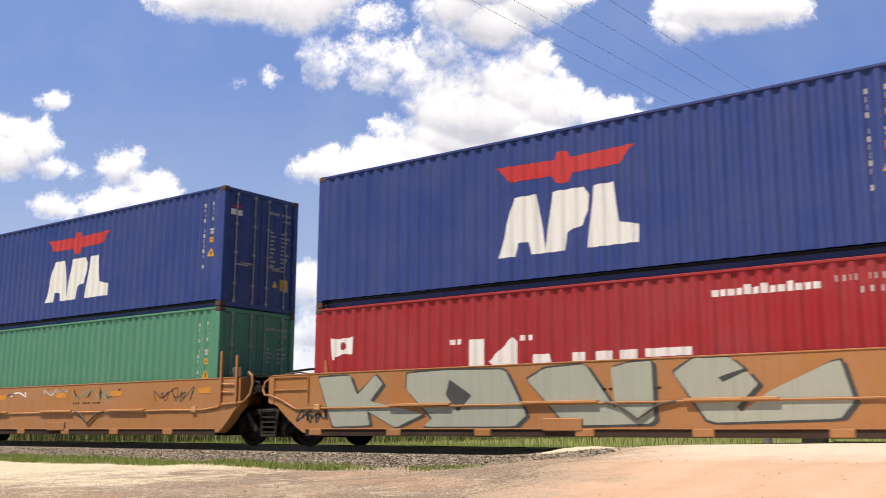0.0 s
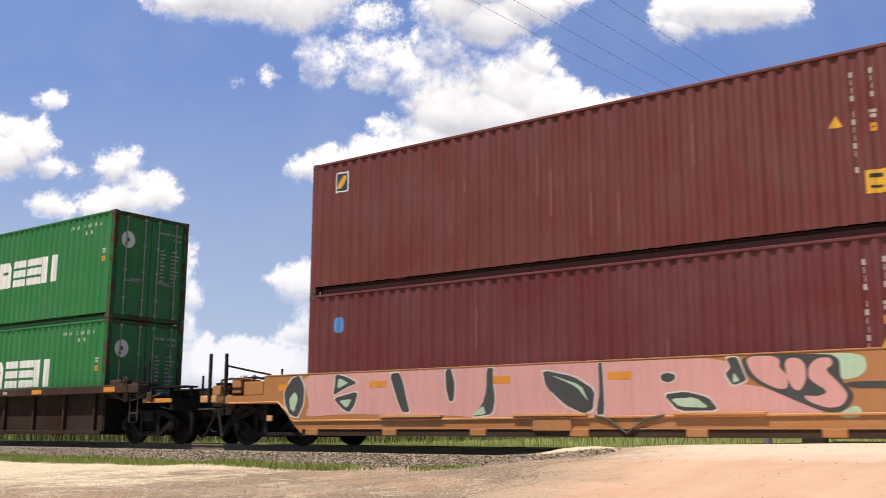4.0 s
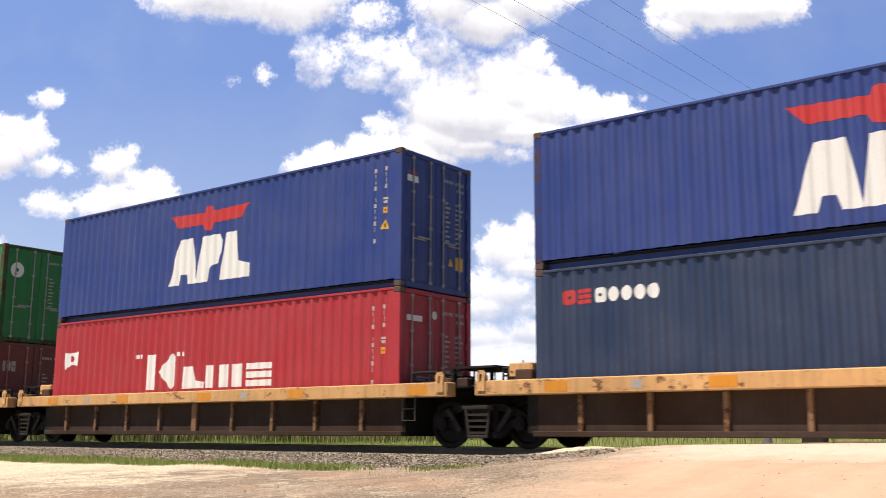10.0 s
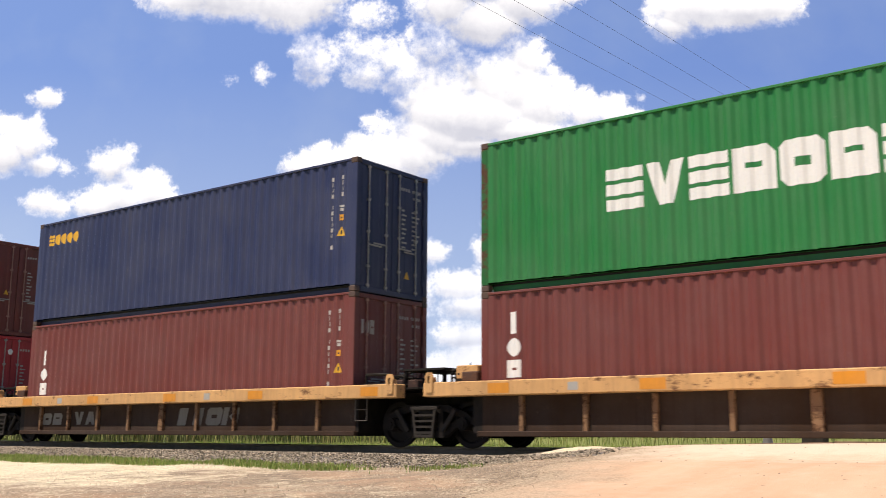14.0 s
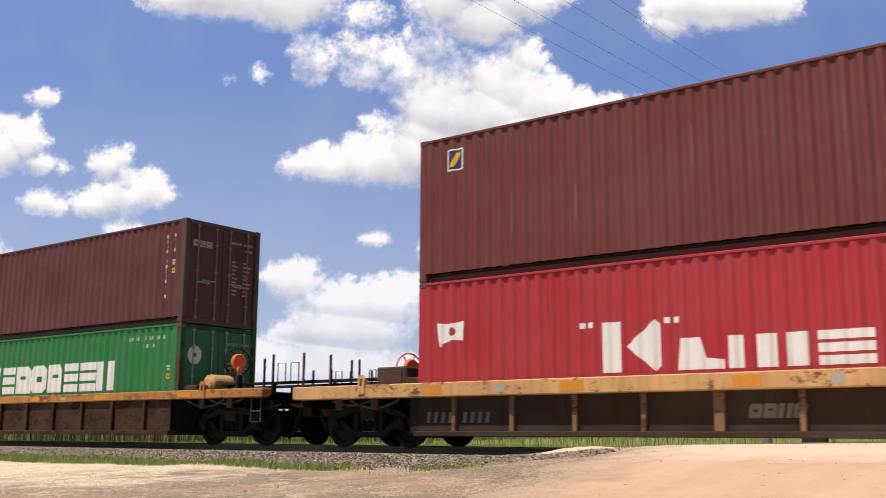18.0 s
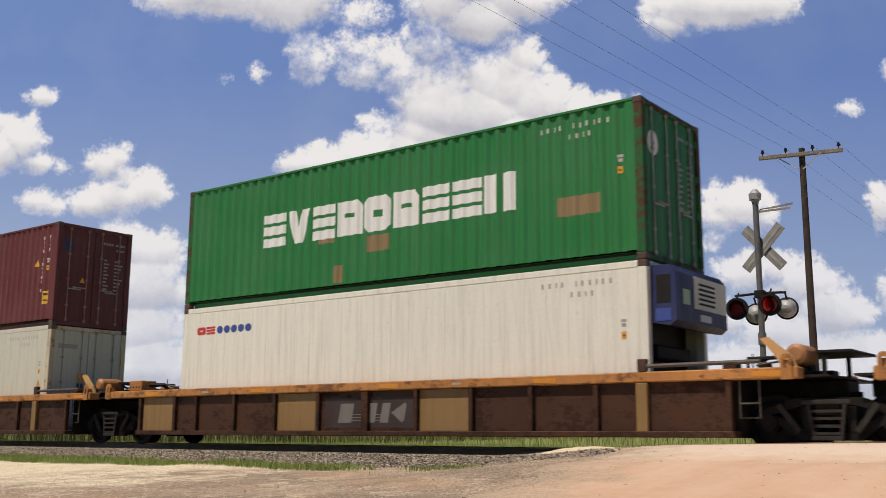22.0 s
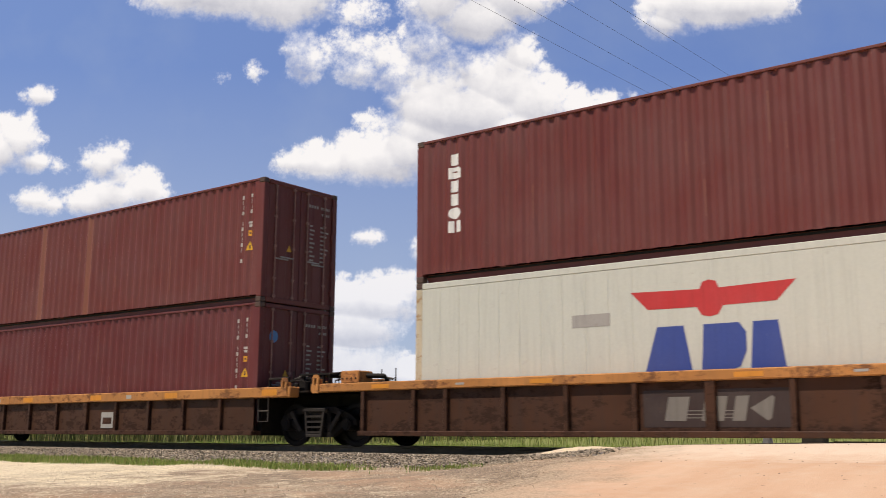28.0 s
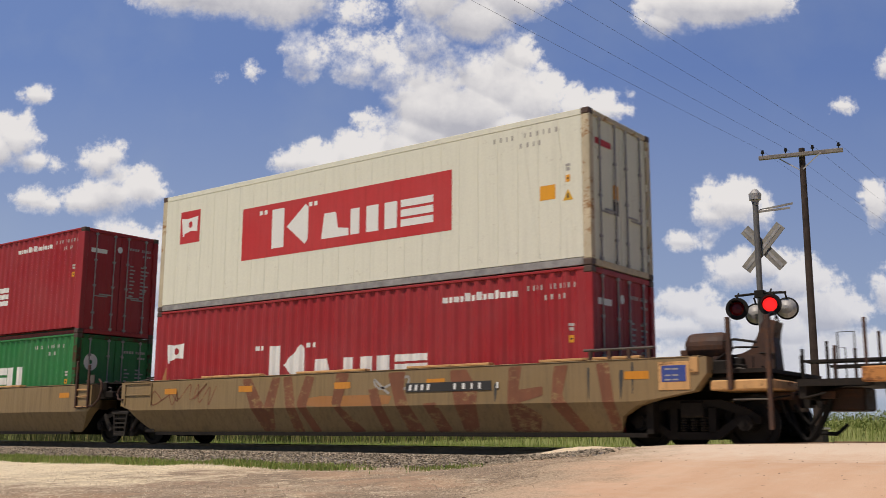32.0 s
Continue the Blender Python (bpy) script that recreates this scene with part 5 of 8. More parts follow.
# ---------------------------------------------------------------- well cars
def coupler(car, x, d):
    b = Build().box(min(x, x + 0.55 * d), max(x, x + 0.55 * d), -0.09, 0.09, 0.72, 0.95, 0.02)
    b.prism([(x + 0.55 * d, 0.68), (x + 0.86 * d, 0.68), (x + 0.92 * d, 0.75), (x + 0.92 * d, 0.96), (x + 0.84 * d, 1.0), (x + 0.55 * d, 1.0)], -0.15, 0.12)
    part("coupler", b, M["under"], car)
    hose = [(x + 0.25 * d, -0.35, 0.72), (x + 0.42 * d, -0.33, 0.48), (x + 0.62 * d, -0.26, 0.28), (x + 0.85 * d, -0.2, 0.27), (x + 1.0 * d, -0.12, 0.42)]
    part("air_hose", Build().tube(hose, 0.032), M["black"], car)
    part("draft_box", Build().box(min(x - 0.35 * d, x + 0.3 * d), max(x - 0.35 * d, x + 0.3 * d), -0.34, 0.30, 0.62, 0.98, 0.03), M["tank"], car, "dusty brown draft gear box")
    slack = [(x + 0.05 * d, -0.55, 0.90), (x + 0.22 * d, -0.56, 0.52), (x + 0.44 * d, -0.50, 0.20), (x + 0.52 * d, -0.48, 0.16), (x + 0.62 * d, -0.44, 0.24), (x + 0.78 * d, -0.38, 0.60), (x + 0.86 * d, -0.36, 0.78)]
    part("air_hose", Build().tube(slack, 0.036), M["black"], car, "slack rubber brake hose hanging in a loop")
    part("hose_bracket", Build().box(min(x, x + 0.34 * d), max(x, x + 0.34 * d), -0.60, -0.50, 0.80, 0.92, 0.012), M["tank"], car)
    part("cut_lever", Build().tube([(x - 0.05 * d, -1.3, 0.86), (x + 0.25 * d, -1.28, 0.80), (x + 0.30 * d, -0.2, 0.90)], 0.016), M["under"], car)


def handwheel(car, x, y, z, tone, d=1, turn=0.0, rim_tone="black"):
    """A spoked brake wheel before its round gear housing; turn swings it about its stand."""
    a = radians(turn)
    side, out = Vector((math.sin(a), math.cos(a), 0)), Vector((math.cos(a), -math.sin(a), 0)) * -d
    hub, up = Vector((x, y, z)), Vector((0, 0, 1))
    rim = [hub + 0.31 * (math.cos(2 * math.pi * i / 24) * side + math.sin(2 * math.pi * i / 24) * up) for i in range(24)]
    b = Build().tube(rim + rim[:2], 0.018, 6)
    for i in range(6):
        c = 2 * math.pi * i / 6
        b.tube([hub + 0.03 * out, hub + 0.16 * (math.cos(c) * side + math.sin(c) * up) + 0.015 * out, hub + 0.31 * (math.cos(c) * side + math.sin(c) * up)], 0.013, 6)
    b.cyl(hub - 0.03 * out, hub + 0.04 * out, 0.05, 12)
    w = part("brake_wheel", b, M[rim_tone], car)
    part("gear_housing", Build().cyl(hub + 0.03 * out, hub + 0.09 * out, 0.12, 22, 0.19).cyl(hub + 0.09 * out, hub + 0.17 * out, 0.19, 22, 0.16).cyl(hub + 0.17 * out - 0.12 * up, hub + 0.17 * out - 0.30 * up, 0.07, 12), M[tone], w, "rounded brake gear housing")
    q = hub + 0.17 * out
    part("stand", Build().box(q.x - 0.05, q.x + 0.05, q.y - 0.06, q.y + 0.06, 1.05, z - 0.15, 0.01), M["under"], w)
    part("chain_rod", Build().tube([(q.x, q.y - 0.08, z - 0.2), (q.x, q.y - 0.09, 1.12)], 0.012, 6), M["ladder_dark"], w)


def stanchions(car, x, d, tone="black", posts=((-0.55, -1.0, 0.80), (0, -1.25, 0.85), (0.35, 0.9, 0.85), (0.75, -0.2, 0.55), (0.8, 1.1, 0.6))):
    for dx, y, h in posts:
        part("stanchion", Build().box(x + dx * d - 0.022, x + dx * d + 0.022, y - 0.022, y + 0.022, 1.1, 1.1 + h, 0.004), M[tone], car)


def grab_loop(car, x, y, z, h=0.5, w=0.24, d=1):
    part("grab_iron", Build().tube([(x, y, z), (x, y, z + h), (x + w * d, y, z + h), (x + w * d, y, z + 0.08)], 0.013, 6), M["black"], car)


def bracket_plate(car, x, d, tone, top):
    """A slotted lifting plate standing on the sill's end."""
    pts = [(x - 0.085, top - 0.19), (x + 0.085, top - 0.19), (x + 0.09, top + 0.12), (x + 0.05, top + 0.19), (x - 0.05, top + 0.19), (x - 0.09, top + 0.12)]
    b = slabs([pts, rect(x - 0.03, x + 0.03, top - 0.03, top + 0.12)], [], lambda v: -1.585)
    n = len(b.v)
    b.v += [(a, -1.55, c) for a, _, c in b.v]
    b.f += [tuple(n + i for i in f[::-1]) for f in b.f]
    part("lift_bracket", b, M[tone], car, "upright plate with a slotted eye")
    part("bracket_web", Build().prism([(x - 0.08, top), (x + 0.08, top), (x + 0.06, top + 0.10), (x - 0.06, top + 0.10)], -1.55, -1.44), M[tone], car)


def brake_frame(bog):
    """Trapezoid of bars hung before the side frame of a shared bogie."""
    y = -1.16
    b = Build().box(-0.35, 0.35, y - 0.03, y + 0.04, 0.70, 0.765, 0.01)
    for s in (-1, 1):
        b.beam((s * 0.27, y, 0.71), (s * 0.20, y, 0.22), 0.05, 0.05)
    for z, w in ((0.60, 0.25), (0.49, 0.235), (0.38, 0.22), (0.27, 0.205)):
        b.box(-w, w, y - 0.02, y + 0.02, z - 0.022, z + 0.022)
    b.box(-0.23, 0.23, y - 0.03, y + 0.03, 0.17, 0.23, 0.01)
    part("brake_frame", b, M["brake_grey"], bog, "dusty grey frame of cross bars")
    for s in (-1, 1):
        part("brake_lever", Build().beam((s * 0.72, -1.13, 0.70), (s * 0.42, -1.13, 0.30), 0.05, 0.085), M["brake_grey"], bog)


def deck_gear(car, x, d, seed, tone="sill_tan", high=0.30):
    """Dark pipes, boxes and levers crowded on the deck by a joint."""
    rng = random.Random(seed)
    for k in range(7):
        xx, y, w, hh = x - d * rng.uniform(0.0, 1.25), rng.uniform(-1.2, 0.3), rng.uniform(0.06, 0.2), rng.uniform(0.1, high)
        part("valve", Build().box(xx - w, xx + w, y - w, y + w, 1.13, 1.14 + hh, 0.02), M[tone if k == 3 else ("tank" if k % 3 == 1 else "under")], car)
    for k in range(5):
        xa, xb, y = x - d * rng.uniform(0.0, 0.5), x - d * rng.uniform(0.7, 1.3), rng.uniform(-1.2, -0.2)
        z = 1.2 + rng.uniform(0.05, high)
        part("brake_pipe", Build().tube([(xa, y, 1.12), (xa, y, z), (0.5 * xa + 0.5 * xb, y + 0.1, z + 0.04), (xb, y + 0.15, z - 0.03)], rng.uniform(0.015, 0.03), 7), M["under" if k else "ladder_dark"], car)
    for k in range(4):
        xx, y = x - d * rng.uniform(-0.1, 1.2), rng.uniform(-1.0, 0.6)
        part("pin", Build().cyl((xx, y, 1.12), (xx, y, 1.14 + rng.uniform(0.25, 0.5)), 0.012, 6), M["under"], car)


def end_deck(car, x0, x1, d, tone, kind):
    """From the end of the well to the end of the car; d is +1 at the leading end."""
    lo, hi = min(x0, x1), max(x0, x1)
    part("centre_sill", Build().box(lo, hi, -0.33, 0.33, 0.82, 1.10, 0.02), M["under"], car)
    xb = max(x0, 0.07) if d > 0 else min(x0, -LEN - 0.07)
    # plain dark sheet added to cover the container's end past the well
    if xb != x0:
        part("end_skirt", Build().box(min(x0, xb), max(x0, xb), -1.29, -1.275, 0.26, 1.10), M["under"], car)
    part("end_bulkhead", Build().box(xb - 0.06, xb + 0.06, -1.28, 1.28, 0.26, 1.16), M["under"], car)
    part("deck_plate", Build().box(lo, hi, -1.26, 1.26, 1.105, 1.14), M["under"], car)
    return lo, hi


RIBS = [-6.03 + 1.295 * k for k in range(-4, 5)]
LONG_RIBS = [-13.27, -11.98, *RIBS, -0.03, 1.46]
SINGLE_RIBS = [-6.1 + k for k in (-5.85, -4.52, -3.12, -1.66, 0.0, 1.66, 3.14, 4.58, 5.95)]


def well_car(a, b, pa, pb, front, rear, sill="sill_tan", panel="car_brown", post="sill_tan", ribs=RIBS, top=1.20, ochre=(), label="", deep=0.27, bolt_y=1.56, twin=False, wall=1.295):
    """A well car with a deep top sill and ribbed sides. a..b: sill; pa..pb: well."""
    car = thing("well_car", label=label, category="rail car", group="articulated well cars of the train")
    for s in (-1, 1):
        y0, y1 = sorted((s * bolt_y, s * 1.27))
        part("top_sill", Build().box(a, b, y0, y1, top - deep, top, 0.018), M[sill], car)
        w0, w1 = sorted((s * wall, s * (wall - 0.02)))
        part("side_wall", Build().box(pa, pb, w0, w1, 0.24, top - deep + 0.01), M[panel], car)
        c0, c1 = sorted((s * (wall + 0.105), s * 1.27))
        part("bottom_chord", Build().box(pa - 0.05, pb + 0.05, c0, c1, 0.20, 0.30, 0.012), M[panel], car)
        middle, last = len(ribs) // 2, len(ribs) - 1
        for i, x in enumerate(ribs):
            if twin and i == middle:
                for dx in (-0.13, 0.13):
                    q0, q1 = sorted((s * 1.44, s * 1.29))
                    part("splice_post", Build().box(x + dx - 0.085, x + dx + 0.085, q0, q1, 0.30, top - deep, 0.012).box(x + dx - 0.115, x + dx + 0.115, q0 - 0.02, q1 + 0.02, 0.19, 0.31, 0.012), M[post], car)
                    part("foot_slot", Build().box(x + dx - 0.06, x + dx + 0.06, s * 1.462 - 0.002, s * 1.462 + 0.002, 0.235, 0.265), M["black"], car)
                continue
            wide = 0.085 if i == middle or (last > 10 and i == last - 1) else 0.045
            r0, r1 = sorted((s * (wall + 0.085), s * (wall - 0.005)))
            part("rib", once(("rib", s, wide, top, deep, wall), lambda: Build().box(-wide, wide, r0, r1, 0.29, top - deep - 0.002, 0.01)), M[post], car, at=(x, 0, 0))
        if s < 0:
            for i in ochre:
                x0, x1 = ribs[i] + 0.055, ribs[i + 1] - 0.055
                part("ochre_panel", Build().box(x0, x1, -wall - 0.006, -wall, 0.305, top - deep - 0.01), M["panel_tan"], car, "freshly painted ochre side panel")
            for x in (pa + 0.3, pa + 0.27 * (pb - pa), pa + 0.52 * (pb - pa), pa + 0.76 * (pb - pa), pb + 0.35):
                part("reflector", Build().box(x, x + 0.46, -bolt_y - 0.004, -bolt_y + 0.002, top - deep + 0.04, top - 0.05), M["reflector"], car, "worn orange reflector strip")
            for k in range(2):
                x = pa + (0.16 + 0.48 * k) * (pb - pa)
                part("label_plate", Build().box(x, x + 0.20, -bolt_y - 0.003, -bolt_y + 0.002, top - deep + 0.06, top - 0.07), M["mark_grey"], car)
    part("well_floor", Build().box(pa, pb, -1.28, 1.28, 0.20, 0.275), M["under"], car)
    for d, kind, x0, x1 in ((1, front, pb, b), (-1, rear, pa, a)):
        lo, hi = end_deck(car, x0, x1 + (0.35 * d if kind == "joint" else 0), d, sill, kind)
        if d > 0:
            lx = x0 + 0.10 if kind == "joint" else x1 - 0.48
            part("ladder", Build().tube([(lx, -1.42, top - deep + 0.05), (lx, -1.42, 0.50), (lx + 0.31, -1.42, 0.50), (lx + 0.31, -1.42, top - deep + 0.05)], 0.014, 6).tube([(lx, -1.42, 0.72), (lx + 0.31, -1.42, 0.72)], 0.013, 6), M["ladder_dark"], car, "thin dark steel corner ladder")
        if kind == "joint":
            bracket_plate(car, x1 - 0.16 * d, d, sill, top)
            deck_gear(car, x1, d, int(abs(a * 100)) + d, sill)
            if d < 0:
                part("valve_box", Build().box(x1 + 0.55, x1 + 1.05, -1.25, -0.80, 1.26, 1.52, 0.02), M[sill], car, "tan valve box on the end deck")
                for k in range(4):
                    part("bolt", Build().cyl((x1 + 0.62 + 0.12 * k, -1.255, 1.36), (x1 + 0.62 + 0.12 * k, -1.262, 1.36), 0.022, 8), M["under"], car)
                part("valve_pipe", Build().tube([(x1 + 0.2, -0.9, 1.45), (x1 + 0.55, -0.9, 1.5)], 0.03), M["under"], car)
                part("valve_pipe", Build().tube([(x1 + 1.05, -1.0, 1.42), (x1 + 1.35, -0.8, 1.42), (x1 + 1.4, -0.6, 1.2)], 0.05), M["under"], car)
                part("box_foot", Build().box(x1 + 0.6, x1 + 1.0, -1.2, -0.85, 1.14, 1.26), M["under"], car)
            else:
                part("crossover", Build().box(x1 - 0.55, x1 + 0.55, -0.75, 0.65, 1.50, 1.54).box(x1 - 0.5, x1 - 0.44, -0.72, -0.66, 1.14, 1.5).box(x1 + 0.1, x1 + 0.16, -0.72, -0.66, 1.14, 1.5).box(x1 - 0.5, x1 - 0.44, 0.56, 0.62, 1.14, 1.5).box(x1 + 0.1, x1 + 0.16, 0.56, 0.62, 1.14, 1.5), M["under"], car, "dark crossover grating over the joint")
                part("stop_frame", Build().tube([(x0 + 0.15, -1.15, 1.14), (x0 + 0.15, -1.15, 1.42), (x0 + 0.75, -1.15, 1.42), (x0 + 0.75, -1.15, 1.14)], 0.035).box(x0 + 0.1, x0 + 0.9, -1.22, -0.4, 1.14, 1.24, 0.02), M["under"], car)
        else:
            e = x1 + (1.0 * d if abs(x1 - x0) < 3.3 else 0.15 * d)
            part("end_platform", Build().box(min(x1 - 0.2 * d, e), max(x1 - 0.2 * d, e), -1.30, 1.30, 1.02, 1.07), M["under"], car, "open grating end platform")
            for yb in (-0.95, 0.35):
                part("running_board", Build().box(min(x0 + 0.3 * d, e), max(x0 + 0.3 * d, e), yb, yb + 0.4, 1.34, 1.38), M["under"], car)
            for k in range(4):
                xx = x0 + (0.5 + 0.75 * k) * d
                for yb in (-0.78, 0.5):
                    part("board_support", Build().box(xx - 0.03, xx + 0.03, yb, yb + 0.06, 1.13, 1.34), M["under"], car)
            stanchions(car, e - 1.0 * d, d, "tank" if d < 0 and sill != "car_brown" else "black")
            grab_loop(car, e - 0.85 * d, -1.25, 1.25, 0.5, 0.24, d)
            grab_loop(car, e - 0.1 * d, 0.9, 1.1, 0.6, 0.2, d)
            part("yellow_edge", Build().box(min(x1 - 0.1 * d, e), max(x1 - 0.1 * d, e), -1.33, -1.305, 0.965, 1.065), M["reflector"] if sill == "car_brown" else M["under"], car)
            coupler(car, e - 0.35 * d, d)
            for k, (xa, xb, dip) in enumerate(((0.45, 1.75, 0.16), (1.2, 2.3, 0.10))):
                pts = [(x0 + (xa + (xb - xa) * q / 8) * d, -1.34 + 0.05 * k, top - deep - 0.02 - 4 * dip * (q / 8) * (1 - q / 8)) for q in range(9)]
                part("slung_hose", Build().tube(pts, 0.022, 7), M["ladder_dark"], car, "slack hose slung under the sill")
            for xa in (1.05, 2.0):
                part("hanger", Build().box(x0 + xa * d - 0.09, x0 + xa * d + 0.09, -1.42, -1.36, top - deep - 0.22, top - deep + 0.01, 0.012), M["tank"], car)
            part("end_beam", Build().box(min(e, e - 0.12 * d), max(e, e - 0.12 * d), -1.28, 1.28, 0.78, 1.02, 0.015), M["under"], car)
            xr = (max(x0, 0.2) if d > 0 else x0) + 0.55 * d
            if sill == "sill_rust" and d > 0:
                part("reservoir", Build().lathe([(0.0, 0.0), (0.0, 0.12), (0.05, 0.20), (0.10, 0.215), (0.62, 0.215), (0.67, 0.19), (0.70, 0.12), (0.70, 0.0)], 22).box(-0.06, 0.06, 0.02, 0.10, -0.24, 0.20, 0.01), M["sill_tan"], car, "short pale tan air cylinder with a strap", at=(xr + 0.30 * d, -1.2, top + 0.16))
            elif sill == "car_brown":
                part("cover_plate", Build().box(min(xr - 0.3 * d, xr + 0.7 * d), max(xr - 0.3 * d, xr + 0.7 * d), -1.25, -0.55, top - 0.02, top + 0.07, 0.015).box(xr - 0.12, xr + 0.2, -1.1, -0.8, top + 0.07, top + 0.13, 0.012), M["car_brown"], car, "flat brown cover plate")
            elif sill == "sill_tan" and d < 0:
                part("gear_box", Build().box(xr - 0.62, xr + 0.16, -1.22, -0.72, 1.13, top + 0.36, 0.03).box(xr - 0.52, xr + 0.06, -1.24, -1.22, 1.22, top + 0.28, 0.008), M["tank"], car, "rusty brown gear box")
            elif d > 0:
                part("reservoir", Build().lathe([(0.0, 0.0), (0.0, 0.1), (0.04, 0.17), (0.55, 0.17), (0.6, 0.1), (0.6, 0.0)], 18), M["tank"], car, "rusty air reservoir", at=(xr + 0.15 * d, -1.15, top + 0.14))
            part("valve_box", Build().box(min(xr - 0.55 * d, xr - 0.1 * d), max(xr - 0.55 * d, xr - 0.1 * d), -1.2, -0.8, 1.14, top + 0.14, 0.02), M["tank"], car)
            bracket_plate(car, x0 + 1.25 * d, d, sill, top)
    return car


EDGE = {     # how the lower and upper edges of the plate run at an end: inset, lower, upper
    "joint+": [(0, 0.87, 1.45), (0.2, 0.72, 1.45), (0.38, 0.52, 1.45), (0.57, 0.35, 1.45), (0.72, 0.26, 1.45)],
    "joint-": [(0, 0.89, 1.45), (0.28, 0.82, 1.45), (0.5, 0.63, 1.45), (0.75, 0.45, 1.45), (0.95, 0.33, 1.45), (1.08, 0.26, 1.45)],
    "end+": [(0, 1.20, 1.46), (0.22, 0.93, 1.46), (0.86, 0.82, 1.46), (1.25, 0.71, 1.46), (1.53, 0.55, 1.46), (1.63, 0.26, 1.46)],
    "end-": [(0, 0.90, 1.06), (1.24, 0.87, 1.06), (1.26, 0.87, 1.45), (1.72, 0.86, 1.45), (1.95, 0.66, 1.45), (2.16, 0.45, 1.45), (2.4, 0.26, 1.45)],
}


def smooth_car(a, b, front, rear, tone="tan", slant=False, label="", line=0.72, conduit="tan_sunlit"):
    """A well car with plain deep plate sides; line is the level of the conduit."""
    car = thing("well_car", label=label, category="rail car", group="articulated well cars of the train")
    yo = 1.50

    def out(z):
        return yo if not slant or z > 0.78 else 1.25 + 0.25 * (z - 0.26) / 0.52

    stations = [(a + i, lo, hi) for i, lo, hi in EDGE[rear + "-"]] + [(b - i, lo, hi) for i, lo, hi in EDGE[front + "+"][::-1]]
    for s in (-1, 1):
        vs, n = [], 5
        for x, lo, hi in stations:
            mid = min(max(0.78, lo + 0.001), hi - 0.001)
            vs += [(x, s * 1.235, hi), (x, s * yo, hi), (x, s * out(mid), mid), (x, s * out(lo), lo), (x, s * 1.235, lo)]
        m = len(stations)
        fs = [(k * n + i, k * n + (i + 1) % n, (k + 1) * n + (i + 1) % n, (k + 1) * n + i) for k in range(m - 1) for i in range(n)] + [tuple(range(n)), tuple(range((m - 1) * n, m * n))[::-1]]
        part("side_plate", Build().add(vs, fs), M[tone], car)
        t0, t1 = sorted((s * (yo + 0.012), s * 1.26))
        ta = a + (1.3 if rear == "end" else 0.1)
        part("top_lip", Build().box(ta, b - 0.1, t0, t1, 1.452 if not slant else 1.462, 1.478, 0.006), M[tone], car)
        if not slant:
            yc = s * (yo + 0.02)
            rear_run = [(a + 0.05, yc, 1.05), (a + 0.4, yc, 0.95), (a + 0.85, yc, line + 0.03)] if rear == "joint" else [(a + 0.15, yc, 0.90), (a + 1.72, yc, 0.90), (a + 1.95, yc, 0.74), (a + 2.2, yc, line)]
            part("side_conduit", Build().tube(rear_run + [(b - 1.2, yc, line + 0.05), (b - 0.75, yc, 0.82), (b - 0.55, yc, 0.88)], 0.021, 6), M[conduit], car, "thin conduit along the side")
            d0, d1 = sorted((s * (yo + 0.004), s * (yo - 0.05)))
            ca = a + (1.15 if rear == "joint" else 2.45)
            part("bottom_chord", Build().box(ca, b - 0.8, d0, d1, 0.20, 0.325), M["car_brown"], car)
            part("chord_lip", Build().box(ca, b - 0.8, min(s * (yo + 0.03), s * yo), max(s * (yo + 0.03), s * yo), 0.33, 0.35, 0.004), M[tone], car)
            if s < 0:
                part("drain_pipe", Build().tube([(b - 6.25, -yo - 0.03, line + 0.05), (b - 6.0, -yo - 0.035, line), (b - 5.66, -yo - 0.04, line - 0.23), (b - 5.3, -yo - 0.035, line), (b - 4.98, -yo - 0.03, line + 0.05)], 0.022, 7), M["ladder_dark"], car, "dark pipe bent in a V")
                part("step_box", Build().box(b - 7.47, b - 6.69, -yo - 0.05, -yo + 0.01, 0.30, 0.52, 0.015), M[tone], car)
                for x in (b - 10.97, b - 7.88, b - 4.83):
                    if x > a:
                        # the ledge's lit face is painted with the paler tan
                        part("step_ledge", Build().box(x, x + 1.5, -yo - 0.085, -yo + 0.0, line + 0.05, line + 0.095, 0.006), M["tan_sunlit"], car)
                for k in range(6):
                    x = ca + 0.12 + 2.1 * k
                    if x < b - 1.2:
                        part("foot_block", Build().box(x, x + 0.36, -yo - 0.035, -yo + 0.02, 0.21, 0.335, 0.012), M[tone], car)
                for x in (a + 1.5, b - 1.52):
                    part("pipe_clamp", Build().box(x - 0.08, x + 0.08, -yo - 0.06, -yo, line + 0.0, line + 0.12, 0.01), M["sill_tan"], car)
        elif s < 0:
            for x in (a + 2.97, a + 6.05, a + 9.08, a + 12.1):
                if x + 2 < b - 1.0:
                    part("guide_ledge", Build().box(x, x + 1.95, -yo + 0.02, -1.30, 1.485, 1.53, 0.008), M["sill_tan"], car)
            if front == "end":
                part("top_pipe", Build().tube([(b - 2.2, -1.47, 1.65), (b - 0.9, -1.47, 1.65)], 0.024, 8), M["ladder_dark"], car)
                for k in range(4):
                    part("pipe_clamp", Build().box(b - 2.1 + 0.36 * k, b - 2.04 + 0.36 * k, -1.50, -1.44, 1.47, 1.65), M["tank"], car)
        if s < 0:
            for x in (a + 1.7, a + 4.3, a + 7.2, a + 9.6, b - 1.43):
                part("reflector", Build().box(x, x + 0.44, -yo - 0.005, -yo + 0.002, 1.14, 1.27), M["reflector"], car, "orange reflector strip")
